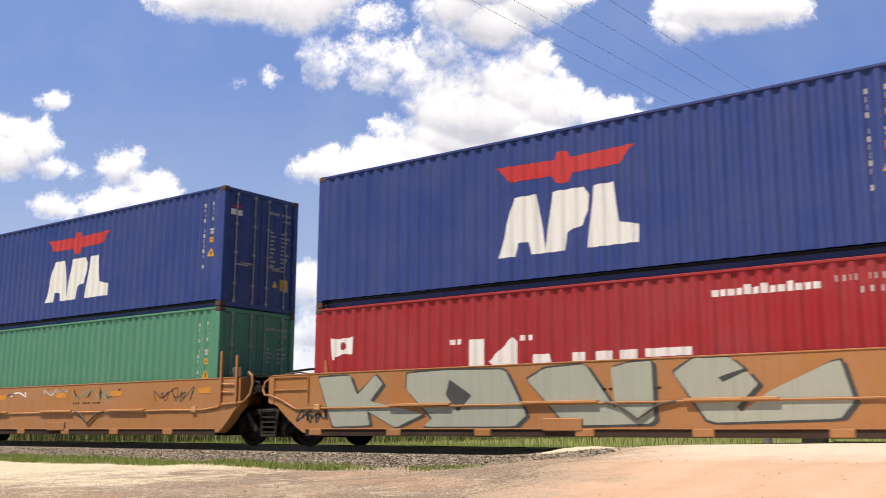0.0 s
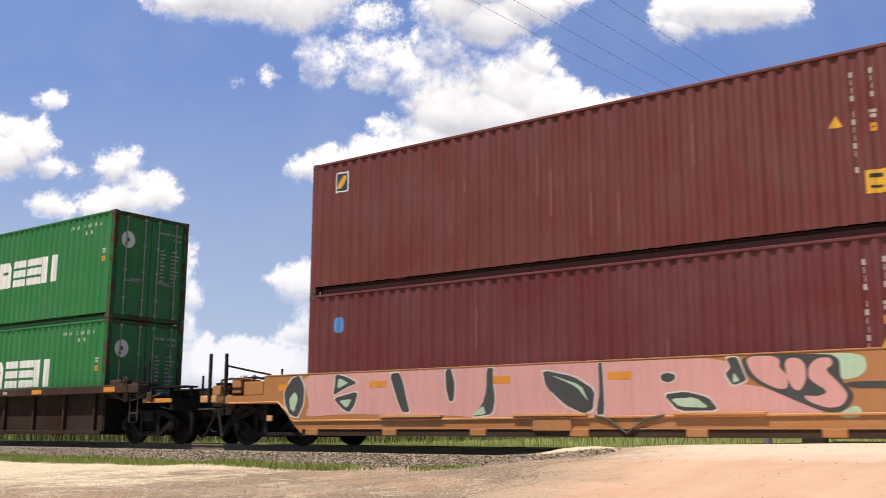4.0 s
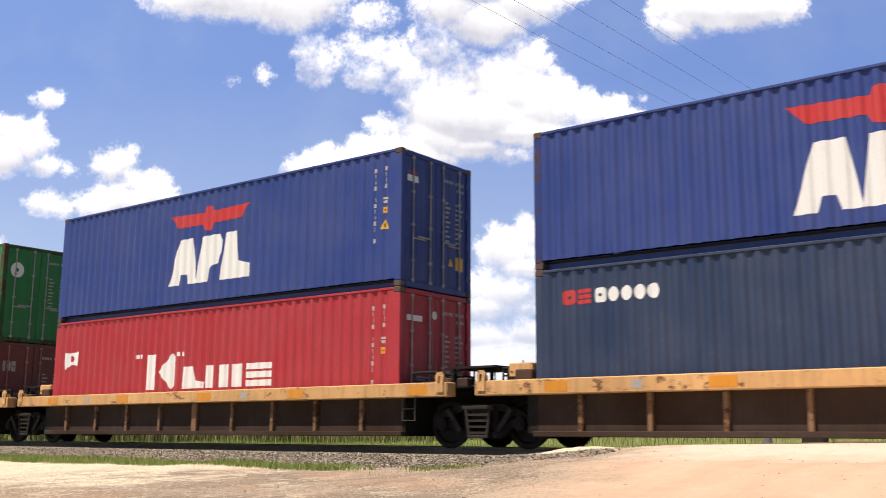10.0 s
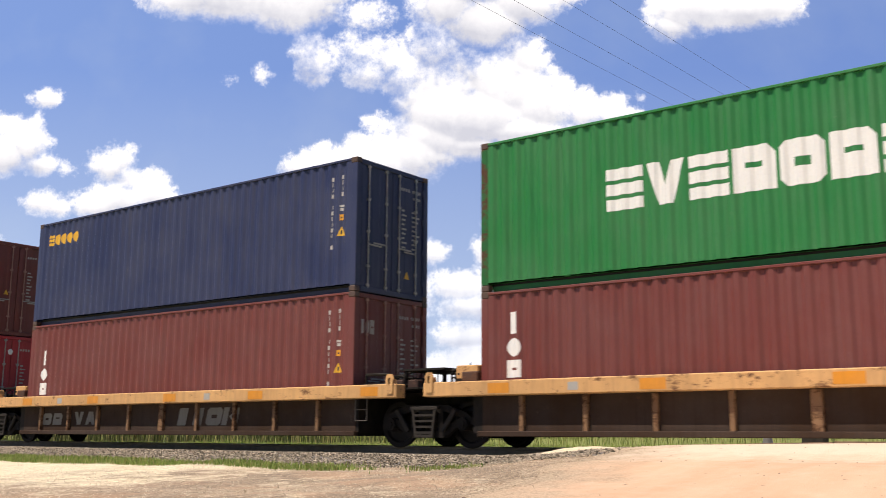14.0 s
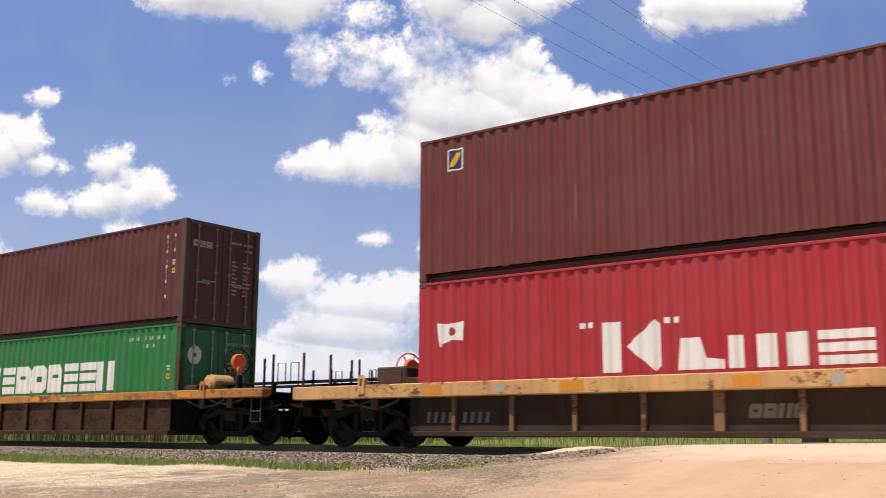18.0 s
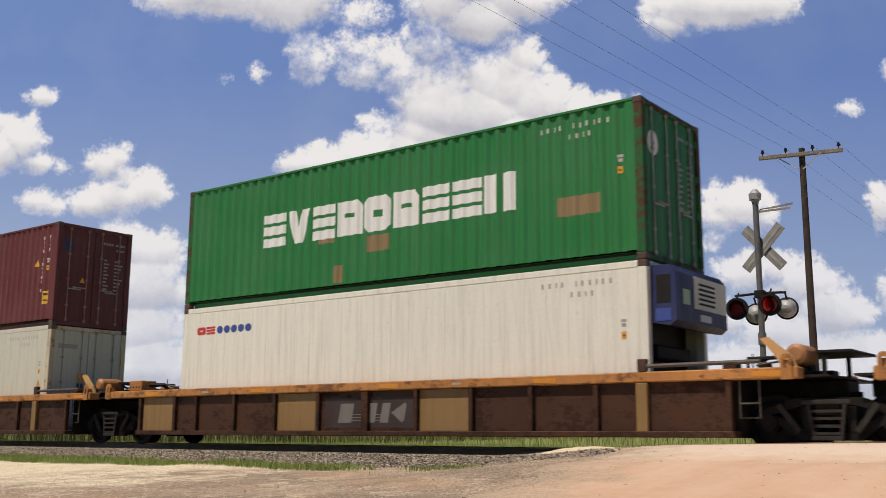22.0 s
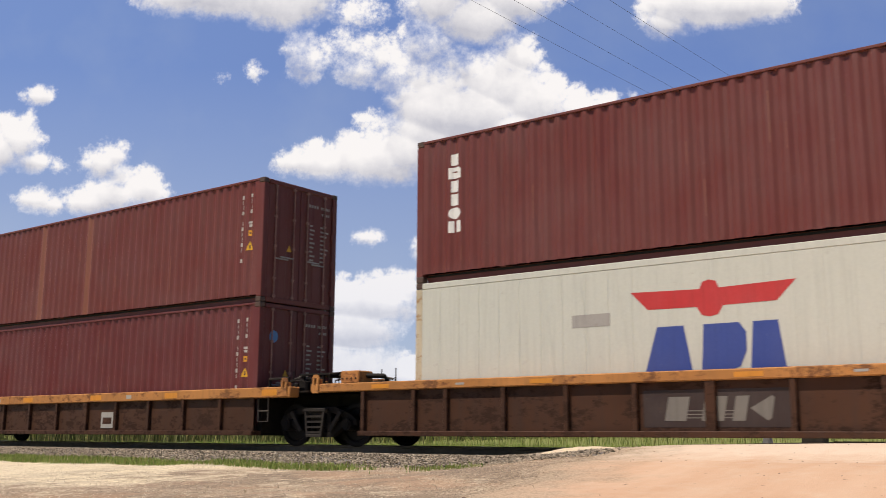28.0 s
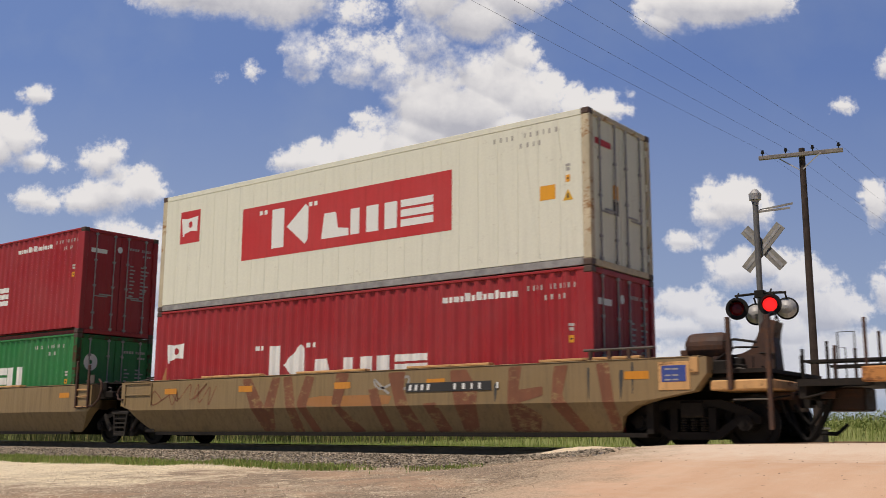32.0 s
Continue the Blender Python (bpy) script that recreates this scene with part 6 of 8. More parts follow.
    part("well_floor", Build().box(a + 1.15, b - 1.15, -1.29, 1.29, 0.20, 0.275), M["under"], car)
    for d, kind, x1 in ((1, front, b), (-1, rear, a)):
        x0 = x1 - 1.1 * d
        end_deck(car, x0, x1 + 0.25 * d, d, tone, kind)
        if kind == "joint":
            part("end_plate", Build().box(x1 - 0.62 * d - 0.04, x1 - 0.62 * d + 0.04, -1.27, 1.27, 0.85, 1.45), M[tone], car)
        if kind == "joint":
            deck_gear(car, x1 + 0.25 * d, d, 77 + d + int(abs(a)), tone, 0.42)
            # slanted cars: posts and pipes take dark steel, the joint's shade painted in
            if d > 0:
                for xx in (x1 - 0.62, x1 - 0.10):
                    part("ladder_post", Build().box(xx - 0.03, xx + 0.03, -1.56, -1.51, 0.86, 1.95 if xx > x1 - 0.3 else 2.06, 0.006), M[tone if not slant else "tank"], car)
                for z in (0.90, 1.16, 1.33):
                    part("rung", Build().cyl((x1 - 0.60, -1.53, z), (x1 - 0.12, -1.53, z), 0.014, 8), M["sill_tan"], car)
                part("label_board", Build().box(x1 - 0.55, x1 - 0.25, -1.28, -1.26, 1.5, 1.72), M["ladder_dark"], car)
                part("air_pipe", Build().tube([(x1 - 0.5, -1.53, 0.87), (x1 + 0.10, -1.5, 0.92), (x1 + 0.26, -1.45, 1.08), (x1 + 0.30, -1.42, 1.30), (x1 + 0.26, -1.40, 1.50), (x1 + 0.10, -1.36, 1.58)], 0.03), M[tone if not slant else "tank"], car)
            else:
                rim = Build()
                for xx in (x1 + 0.17, x1 + 1.20):
                    rim.box(xx - 0.018, xx + 0.018, -1.53, -1.495, 0.90, 1.42, 0.005)
                for z in (1.15, 1.42):
                    rim.box(x1 + 0.18, x1 + 1.19, -1.528, -1.495, z - 0.015, z + 0.015, 0.005)
                part("hatch_frame", rim, M[tone], car, "raised rim round an end panel")
                part("air_pipe", Build().tube([(x1 + 0.10, -1.52, 1.04), (x1 - 0.12, -1.50, 1.06), (x1 - 0.22, -1.46, 1.18), (x1 - 0.20, -1.42, 1.34), (x1 - 0.12, -1.36, 1.42)], 0.024), M[tone if not slant else "tank"], car)
                part("corner_stop", Build().prism([(x1 + 1.15, 1.46), (x1 + 1.45, 1.46), (x1 + 1.40, 1.75), (x1 + 1.30, 1.80)], -1.2, -1.1), M["tan"], car)
            part("crossover", Build().box(min(x1 - 0.9 * d, x1 + 0.3 * d), max(x1 - 0.9 * d, x1 + 0.3 * d), -0.8, 0.7, 1.50, 1.54).box(min(x1 - 0.8 * d, x1 - 0.7 * d), max(x1 - 0.8 * d, x1 - 0.7 * d), -0.7, -0.6, 1.14, 1.5).box(min(x1 - 0.8 * d, x1 - 0.7 * d), max(x1 - 0.8 * d, x1 - 0.7 * d), 0.5, 0.6, 1.14, 1.5), M["under"], car, "dark crossover grating over the joint")
        else:
            e = x1 + 1.0 * d
            part("end_platform", Build().box(min(x1, e), max(x1, e), -1.40, 1.40, 0.93, 1.09, 0.02), M["sill_tan"], car, "tan end platform beam")
            part("machine_deck", Build().box(min(x0, e - 0.1 * d), max(x0, e - 0.1 * d), -1.3, 1.3, 1.20, 1.26), M["under"], car)
            part("deck_support", Build().box(min(x1, e - 0.3 * d), max(x1, e - 0.3 * d), -0.9, 0.9, 1.09, 1.20), M["under"], car)
            if slant:
                xa, xb = x1 - 0.62 * d, x1 - 0.06 * d
                part("reservoir", Build().lathe([(0.0, 0.0), (0.0, 0.13), (0.05, 0.2), (0.12, 0.225), (0.60, 0.225), (0.67, 0.2), (0.72, 0.13), (0.72, 0.0)], 20), M["tank"], car, "rusty brown air reservoir", at=pose(xa, -0.75, 1.68, 0, 0, -90 * d))
                part("saddle", Build().prism([(xa - 0.02, 1.26), (xa + 0.10, 1.26), (xa + 0.06, 1.62), (xa - 0.06, 1.62)], -0.95, -0.55), M["tank"], car)
                part("saddle", Build().prism([(xb - 0.06, 1.26), (xb + 0.04, 1.26), (xb + 0.04, 1.5), (xb - 0.06, 1.5)], -0.95, -0.55), M["tank"], car)
                part("brake_valve", Build().prism([(x1 + 0.05 * d, 1.26), (x1 + 0.78 * d, 1.26), (x1 + 0.74 * d, 1.80), (x1 + 0.80 * d, 2.05), (x1 + 0.62 * d, 2.12), (x1 + 0.50 * d, 1.85), (x1 + 0.36 * d, 1.62), (x1 + 0.12 * d, 1.52)], -0.55, -0.2), M["tank"], car)
                part("valve_pipe", Build().tube([(x1 - 0.1 * d, -0.9, 1.72), (x1 + 0.25 * d, -0.92, 1.76), (x1 + 0.6 * d, -0.9, 1.70)], 0.02), M["under"], car)
                part("valve_pipe", Build().tube([(x1 - 0.1 * d, -1.0, 1.40), (x1 + 0.3 * d, -1.05, 1.62), (x1 + 0.62 * d, -0.9, 1.62)], 0.016), M["under"], car)
            deck_gear(car, e - 0.2 * d, d, 91 + d, tone, 0.35)
            for dx, y, z0, z1 in ((0.36, -1.46, 0.93, 2.06), (0.98, -1.46, 0.32, 2.06)) if slant else ((0.10, -1.42, 0.92, 2.02), (0.64, -1.42, 0.92, 2.04)):
                part("stanchion", Build().box(x1 + dx * d - 0.035, x1 + dx * d + 0.035, y - 0.03, y + 0.03, z0, z1, 0.006), M["tank" if slant else "under"], car)
            part("grab_iron", Build().tube([(x1 + 0.40 * d, -1.46, 0.78), (x1 + 0.95 * d, -1.46, 0.78)], 0.014, 6), M["ladder_dark"], car)
            stanchions(car, e - 0.45 * d, d, "under", ((0.4, 0.2, 0.55), (0.5, 1.2, 0.75)))
            coupler(car, e - 0.3 * d, d)
            if slant:
                part("end_sign", Build().box(x1 - 0.82 * d, x1 - 0.28 * d, -1.512, -1.50, 0.95, 1.40, 0.004), M["sill_tan"], car)
                part("blue_panel", Build().box(x1 - 0.76 * d, x1 - 0.34 * d, -1.517, -1.511, 1.08, 1.34, 0.003), M["mark_blue"], car)
                car_mark(car, "print", [rect(x1 - 0.70 * d + 0.13 * i, x1 - 0.70 * d + 0.13 * i + 0.10, z, z + 0.025) for z in (1.10, 1.17, 1.27) for i in range(3) if x1 - 0.70 * d + 0.13 * i + 0.1 < x1 - 0.36 * d], "mark_grey", -1.519)
                part("shoulder_pad", Build().box(x1 - 0.20 * d - 0.07, x1 - 0.20 * d + 0.07, -1.53, -1.50, 1.22, 1.46, 0.01), M["sill_tan"], car)
            else:
                part("tool_box", Build().box(x1 + 0.60, x1 + 1.22, -1.50, -1.0, 1.062, 1.36, 0.015), M[tone], car, "tan box on the end platform")
                part("tool_box", Build().box(x1 - 0.45, x1 - 0.18, -1.50, -1.2, 1.09, 1.30, 0.012), M[tone], car)
                part("hand_rail", Build().tube([(x1 - 0.1, -1.42, 1.75), (x1 + 0.6, -1.40, 1.62), (x1 + 1.3, -1.36, 1.50)], 0.022, 7), M["under"], car)
    return car


def scrawl(car, x0, x1, z0, z1, mat, seed, y=-1.504, w=0.022, loops=9):
    """Looping handwriting that says nothing, as one ribbon of spray."""
    rng = random.Random(seed)
    knots, cell = [], (x1 - x0) / loops
    for k in range(loops):
        for q in range(4):
            knots.append((x0 + cell * (k + rng.uniform(-0.15, 1.15)), z0 + (z1 - z0) * (rng.uniform(0.0, 0.35) if q % 2 else rng.uniform(0.6, 1.0))))
    pts = []
    for i in range(1, len(knots) - 2):
        a, b_, c, d = knots[i - 1:i + 3]
        for s in range(5):
            t = s / 5
            pts.append(tuple(0.5 * (2 * b_[m] + (c[m] - a[m]) * t + (2 * a[m] - 5 * b_[m] + 4 * c[m] - d[m]) * t * t + (3 * b_[m] - a[m] - 3 * c[m] + d[m]) * t ** 3) for m in (0, 1)))
    b = Build()
    for (ax, az), (bx, bz) in zip(pts, pts[1:]):
        d = Vector((bx - ax, bz - az))
        if d.length < 1e-4:
            continue
        d.normalize()
        nx, nz = -d.y * w / 2, d.x * w / 2
        b.add([(ax - nx, y, az - nz), (bx - nx, y, bz - nz), (bx + nx, y, bz + nz), (ax + nx, y, az + nz)], [(0, 1, 2, 3)])
    part("spray_scrawl", b, M[mat], car)


def car_mark(car, name, polys, mat, y=-1.505):
    for group in pieces(polys):
        part(name, slabs(group, [], lambda x: y), M[mat], car)

# ---------------------------------------------------------------- the train, unit by unit
M["frame_iron"] = plain("dusty_cast_iron", (0.0095, 0.0075, 0.006), 0.75, 0.0, 0.5)
HC, STD = 2.896, 2.591
BASE = 0.28
MOVERS = []         # (thing, distance along the train, height)


def load(off, lower, upper, h_low):
    MOVERS.append((lower, off, BASE))
    MOVERS.append((upper, off, BASE + h_low + 0.006))


def unit(off, car, *bogies, ends=()):
    """bogies are shared at joints; ends carry a car's outer end."""
    MOVERS.append((car, off, 0.0))
    for x in bogies:
        bogie(car, x, off + x, True)
    for x in ends:
        bogie(car, x, off + x, False)


def rounded(P, n=1, k=0.15):
    """An outline with its corners cut, as a spray can leaves it."""
    for _ in range(n):
        P = [q for (ax, az), (bx, bz) in zip(P, P[1:] + P[:1]) for q in ((ax + k * (bx - ax), az + k * (bz - az)), (bx - k * (bx - ax), bz - k * (bz - az)))]
    return P


def swollen(P, k):
    cx, cz = sum(x for x, _ in P) / len(P), sum(z for _, z in P) / len(P)
    return [(x + k * (x - cx) / (abs(x - cx) + 0.05), min(1.445, z + k * (z - cz) / (abs(z - cz) + 0.05))) for x, z in P]


TAG_GREY = []
TAG_GREY.append(rounded([(-11.76, 1.38), (-10.89, 1.40), (-10.68, 1.00), (-10.20, 1.39), (-10.01, 1.21), (-10.34, 0.88), (-8.97, 0.62), (-9.67, 0.36), (-10.41, 0.69), (-10.33, 0.41), (-11.32, 0.38), (-11.58, 0.96)], 1, 0.06))
TAG_GREY.append(rounded([(-9.39, 1.39), (-8.51, 1.42), (-7.12, 1.39), (-6.67, 0.58), (-6.92, 0.38), (-8.97, 0.38), (-8.77, 0.54), (-9.40, 1.08)], 1, 0.06))
TAG_GREY.append(rounded([(-8.37, 1.25), (-7.85, 0.94), (-8.17, 0.64), (-8.45, 0.96)], 1, 0.06))
TAG_GREY.append(rounded([(-6.66, 1.19), (-6.27, 1.38), (-5.48, 1.42), (-4.91, 0.63), (-5.00, 1.34), (-4.68, 1.41), (-4.25, 1.43), (-4.23, 0.42), (-5.84, 0.39)], 1, 0.06))
TAG_GREY.append(rounded([(-3.88, 1.22), (-3.53, 1.44), (-2.93, 1.43), (-2.71, 1.25), (-3.13, 1.13), (-3.06, 1.05), (-2.67, 1.21), (-2.50, 1.01), (-2.85, 0.67), (-2.77, 0.59), (-2.33, 0.90), (-1.43, 1.29), (-1.27, 1.32), (-1.11, 0.73), (-1.32, 0.48), (-3.30, 0.43)], 1, 0.06))
TAG_PINK = []
TAG_PINK.append(rounded([(-12.04, 1.44), (-10.50, 1.45), (-7.23, 1.46), (-4.97, 1.45), (-2.79, 1.43), (-2.58, 1.02), (-2.06, 0.93), (-1.21, 0.51), (-4.81, 0.55), (-7.66, 0.54), (-8.02, 0.58), (-10.87, 0.63), (-11.92, 0.58), (-11.81, 0.86)]))
TAG_DARK = []
TAG_DARK.append(rounded([(-12.56, 1.11), (-12.35, 1.38), (-12.13, 1.45), (-11.97, 1.21), (-11.98, 0.86), (-12.15, 0.57), (-12.38, 0.64), (-12.53, 0.87)]))
TAG_DARK.append(rounded([(-11.08, 1.44), (-10.79, 1.38), (-10.47, 1.25), (-10.78, 1.16), (-11.13, 1.01), (-11.10, 1.22)]))
TAG_DARK.append(rounded([(-11.13, 0.95), (-10.46, 1.08), (-10.53, 0.82), (-10.68, 0.66), (-10.88, 0.74)]))
TAG_DARK.append(rounded([(-9.63, 1.39), (-9.39, 1.42), (-9.28, 1.20), (-9.20, 0.91), (-9.11, 0.65), (-9.31, 0.66), (-9.45, 0.94)]))
TAG_DARK.append(rounded([(-8.26, 1.43), (-8.13, 1.45), (-8.04, 1.18), (-8.06, 0.86), (-8.16, 0.83), (-8.24, 1.07)]))
TAG_DARK.append(rounded([(-7.32, 1.42), (-7.17, 1.43), (-7.18, 1.16), (-7.13, 0.88), (-7.19, 0.60), (-7.66, 0.55), (-7.42, 0.77), (-7.32, 1.05)]))
TAG_DARK.append(rounded([(-6.13, 1.35), (-5.50, 1.22), (-5.10, 0.98), (-5.14, 0.66), (-5.32, 0.59), (-5.68, 0.74), (-6.06, 1.06)]))
TAG_DARK.append(rounded([(-5.03, 1.43), (-4.95, 1.44), (-4.92, 0.58), (-5.08, 0.57), (-5.01, 0.98)]))
TAG_DARK.append(rounded([(-3.90, 1.19), (-3.77, 1.23), (-3.64, 1.19), (-3.65, 1.11), (-3.76, 1.07), (-3.88, 1.10)]))
TAG_DARK.append(rounded([(-3.85, 0.88), (-3.48, 0.92), (-3.09, 0.82), (-2.94, 0.62), (-3.61, 0.62)]))
TAG_DARK.append(rounded([(-2.78, 1.42), (-2.61, 1.43), (-2.53, 1.22), (-2.47, 1.07), (-2.69, 0.99), (-2.81, 1.17), (-2.72, 1.27)]))
TAG_MINT = []
TAG_MINT.append(rounded([(-12.41, 0.96), (-12.24, 1.11), (-12.14, 0.98), (-12.25, 0.68), (-12.36, 0.75)]))
TAG_MINT.append(rounded([(-10.99, 1.36), (-10.71, 1.25), (-11.03, 1.14)]))
TAG_MINT.append(rounded([(-10.97, 0.90), (-10.62, 0.93), (-10.75, 0.74)]))
TAG_MINT.append(rounded([(-7.66, 0.57), (-7.40, 0.76), (-7.33, 0.60)]))
TAG_MINT.append(rounded([(-5.99, 1.27), (-5.36, 1.07), (-5.21, 0.77), (-5.44, 1.04)]))
TAG_MINT.append(rounded([(-3.74, 0.81), (-3.32, 0.83), (-3.08, 0.66), (-3.58, 0.68)]))
TAG_MINT.append(rounded([(-2.68, 1.20), (-2.58, 1.07), (-2.69, 1.03)]))
TAG_BUBBLE = []
TAG_BUBBLE.append(rounded([(-2.49, 1.43), (-2.05, 1.43), (-1.94, 1.35), (-1.97, 1.25), (-1.84, 1.13), (-1.85, 0.93), (-1.99, 0.92), (-2.25, 1.04), (-2.40, 1.19)], 2, 0.22))
TAG_BUBBLE.append(rounded([(-1.88, 1.36), (-1.69, 1.39), (-1.57, 1.29), (-1.57, 1.05), (-1.67, 0.88), (-1.79, 0.93), (-1.86, 1.13)], 2, 0.22))
TAG_BUBBLE.append(rounded([(-1.53, 1.24), (-1.41, 1.36), (-1.21, 1.37), (-1.17, 1.26), (-1.30, 1.19), (-1.12, 1.01), (-0.98, 0.82), (-1.08, 0.66), (-1.28, 0.63), (-1.56, 0.73), (-1.63, 0.83), (-1.42, 0.80), (-1.25, 0.87), (-1.54, 1.05)], 2, 0.22))
TAG_RIM = []
TAG_RIM.append(rounded([(-2.56, 1.46), (-1.59, 1.43), (-1.07, 1.40), (-1.09, 1.04), (-0.88, 0.82), (-1.04, 0.58), (-1.35, 0.58), (-1.70, 0.73), (-2.28, 0.99), (-2.50, 1.17)], 2, 0.22))
TAG_RIM.append(rounded([(-1.06, 1.01), (-0.20, 1.00), (-0.16, 0.82), (-0.29, 0.81), (-0.39, 0.91), (-0.95, 0.91)], 2, 0.22))
TAG_LIME = []
TAG_LIME.append(rounded([(-1.63, 1.43), (-0.76, 1.42), (-0.69, 1.20), (-0.82, 1.06), (-1.12, 1.03), (-1.14, 1.38)], 2, 0.22))
TAG_LIME.append(rounded([(-1.14, 0.56), (-0.88, 0.69), (-0.79, 0.55), (-0.90, 0.49), (-1.12, 0.50)], 2, 0.22))
TAG_WINE = []
TAG_WINE.append(rounded([(-8.64, 1.41), (-8.35, 1.43), (-7.92, 0.81), (-7.68, 1.43), (-7.43, 1.42), (-7.76, 0.31), (-8.11, 0.28)], 1, 0.06))
TAG_WINE.append(rounded([(-7.35, 1.42), (-7.09, 1.44), (-6.87, 0.26), (-7.17, 0.26)], 1, 0.06))
TAG_WINE.append(rounded([(-6.67, 1.44), (-6.42, 1.39), (-6.65, 0.79), (-6.38, 0.29), (-6.62, 0.26), (-6.93, 0.86)], 1, 0.06))
TAG_WINE.append(rounded([(-5.79, 1.47), (-5.44, 1.45), (-5.68, 0.78), (-5.14, 0.29), (-5.51, 0.27), (-5.92, 0.84)], 1, 0.06))
TAG_WINE.append(rounded([(-4.93, 1.10), (-4.68, 1.15), (-4.40, 0.29), (-4.66, 0.27)], 1, 0.06))
TAG_WINE.append(rounded([(-4.42, 1.42), (-3.97, 1.43), (-4.02, 1.08), (-3.63, 0.29), (-4.05, 0.29)], 1, 0.06))
TAG_WINE.append(rounded([(-3.54, 0.81), (-3.23, 0.83), (-2.96, 0.29), (-3.29, 0.27)], 1, 0.06))
TAG_WINE.append(rounded([(-2.90, 1.41), (-2.51, 1.42), (-2.26, 1.04), (-2.36, 0.29), (-2.70, 0.29)], 1, 0.06))
TAG_WINE.append(rounded([(-1.57, 1.43), (-1.30, 1.44), (-1.37, 1.02), (-0.87, 1.07), (-0.87, 0.91), (-1.34, 0.80), (-0.94, 0.57), (-1.05, 0.29), (-1.64, 0.29)], 1, 0.06))
TAG_WINE.append(rounded([(-0.64, 1.41), (-0.35, 1.42), (-0.48, 0.90), (-0.05, 0.31), (-0.32, 0.29), (-0.70, 0.76)], 1, 0.06))
TAG_WINE.append(rounded([(0.19, 1.42), (0.43, 1.43), (0.58, 0.33), (0.38, 0.31)], 1, 0.06))

TAN_LABEL = "tan-orange plate-sided articulated well car"
# unit 1: blue over red in a car sprayed with large grey shapes
red_1 = livery_red(STD, "red", 0.86, web=True, codes="along")
load(-3.12, red_1, livery_blue(HC), STD)
c1 = smooth_car(-13.25, 1.15, "joint", "joint", "tan", label=TAN_LABEL + " sprayed with big grey letters", conduit="tan")
unit(-3.12, c1, 1.75)
shade = [[(x + 0.09, z - 0.035) for x, z in P] for P in TAG_GREY]
for P, Q in zip(TAG_GREY, shade):
    if P is not TAG_GREY[2]:
        car_mark(c1, "spray_rim", [swollen(P, 0.035)], "spray_dark", -1.5025)
        car_mark(c1, "spray_outline", [Q], "spray_dark", -1.504)
        car_mark(c1, "spray_letter", [P] + ([TAG_GREY[2]] if P is TAG_GREY[1] else []), "spray_grey", -1.5065)
# unit 2: blue over sea green
teal = container("dry", "teal", HC, "sea-green corrugated container with a white upright strip", post="teal", doors=True)
side_mark(teal, "white_strip", [rect(-11.50, -11.08, 1.15, 2.62)], "mark_white")
side_mark(teal, "strip_block", [P for i in range(4) for P in block("octo", -11.40, 2.05 - 0.28 * i, 0.22, 0.21)], "mark_black", lift=0.006)
side_codes(teal, HC)
end_notes(teal, HC, "mark_grey", 2)
load(-18.43, teal, livery_blue(HC), HC)
c2 = smooth_car(-13.25, 1.15, "joint", "joint", "tan", label=TAN_LABEL + " with faded chalk marks")
unit(-18.43, c2, 1.75)
four = [(-11.33, 0.86), (-11.27, 0.86), (-11.27, 0.97), (-11.22, 0.97), (-11.22, 1.02), (-11.27, 1.02), (-11.27, 1.20), (-11.34, 1.20), (-11.47, 1.02), (-11.47, 0.97), (-11.33, 0.97)]
nought = [[(-11.10 + 0.085 * math.cos(k * math.pi / 8) * q, 1.03 + 0.17 * math.sin(k * math.pi / 8) * (q if q == 1 else 0.68)) for k in range(16)] for q in (1, 0.35)]
car_mark(c2, "numeral", [four, [(-11.33, 1.02), (-11.33, 1.12), (-11.41, 1.02)]], "spray_dark", -1.504)
car_mark(c2, "numeral", nought, "spray_dark", -1.504)
scrawl(c2, -8.42, -7.58, 1.17, 1.38, "mark_white", 3, w=0.045, loops=2)
scrawl(c2, -9.5, -8.75, 1.08, 1.22, "mark_white", 8, w=0.02, loops=3)
scrawl(c2, -6.6, -5.6, 1.2, 1.4, "mark_white", 9, w=0.018, loops=3)
scrawl(c2, -1.9, -0.45, 0.95, 1.32, "spray_dark", 4, w=0.024, loops=5)
scrawl(c1, -12.35, -11.4, 0.45, 0.75, "spray_dark", 5, w=0.04, loops=5)
scrawl(c2, -5.2, -3.3, 1.05, 1.36, "spray_teal", 6, w=0.05, loops=5)
for c in (c1, c2):
    car_mark(c, "print", [rect(-6.4 + 0.13 * i, -6.4 + 0.13 * i + 0.09, 1.28, 1.34) for i in range(7) if i != 3], "mark_grey", -1.504)
    car_mark(c, "print", [rect(-5.26 + 0.11 * i, -5.26 + 0.11 * i + 0.07, 0.97, 1.01) for i in range(11) if i % 4 != 3], "car_brown", -1.504)
# unit 3: two brown boxes in a car sprayed pink
low3 = livery_brown(HC, "maroon", logo=False, yellow=False, label="maroon corrugated container with a round light-blue badge")
side_mark(low3, "round_badge", block("disc", -11.47, 2.04, 0.30, 0.34), "sky_badge")
end_mark(low3, "round_badge", block("disc", -0.86, 2.05, 0.26, 0.28), "sky_badge")
load(-33.67, low3, livery_brown(HC, "brown"), HC)
c3 = smooth_car(-14.45, 1.15, "joint", "end", "tan", label=TAN_LABEL + " sprayed with pink and mint letters", line=0.50)
unit(-33.67, c3, 1.75, ends=(-13.55,))
car_mark(c3, "spray_field", TAG_PINK, "spray_pink", -1.503)
for P in TAG_LIME:
    car_mark(c3, "spray_field", [P], "spray_mint", -1.5035)
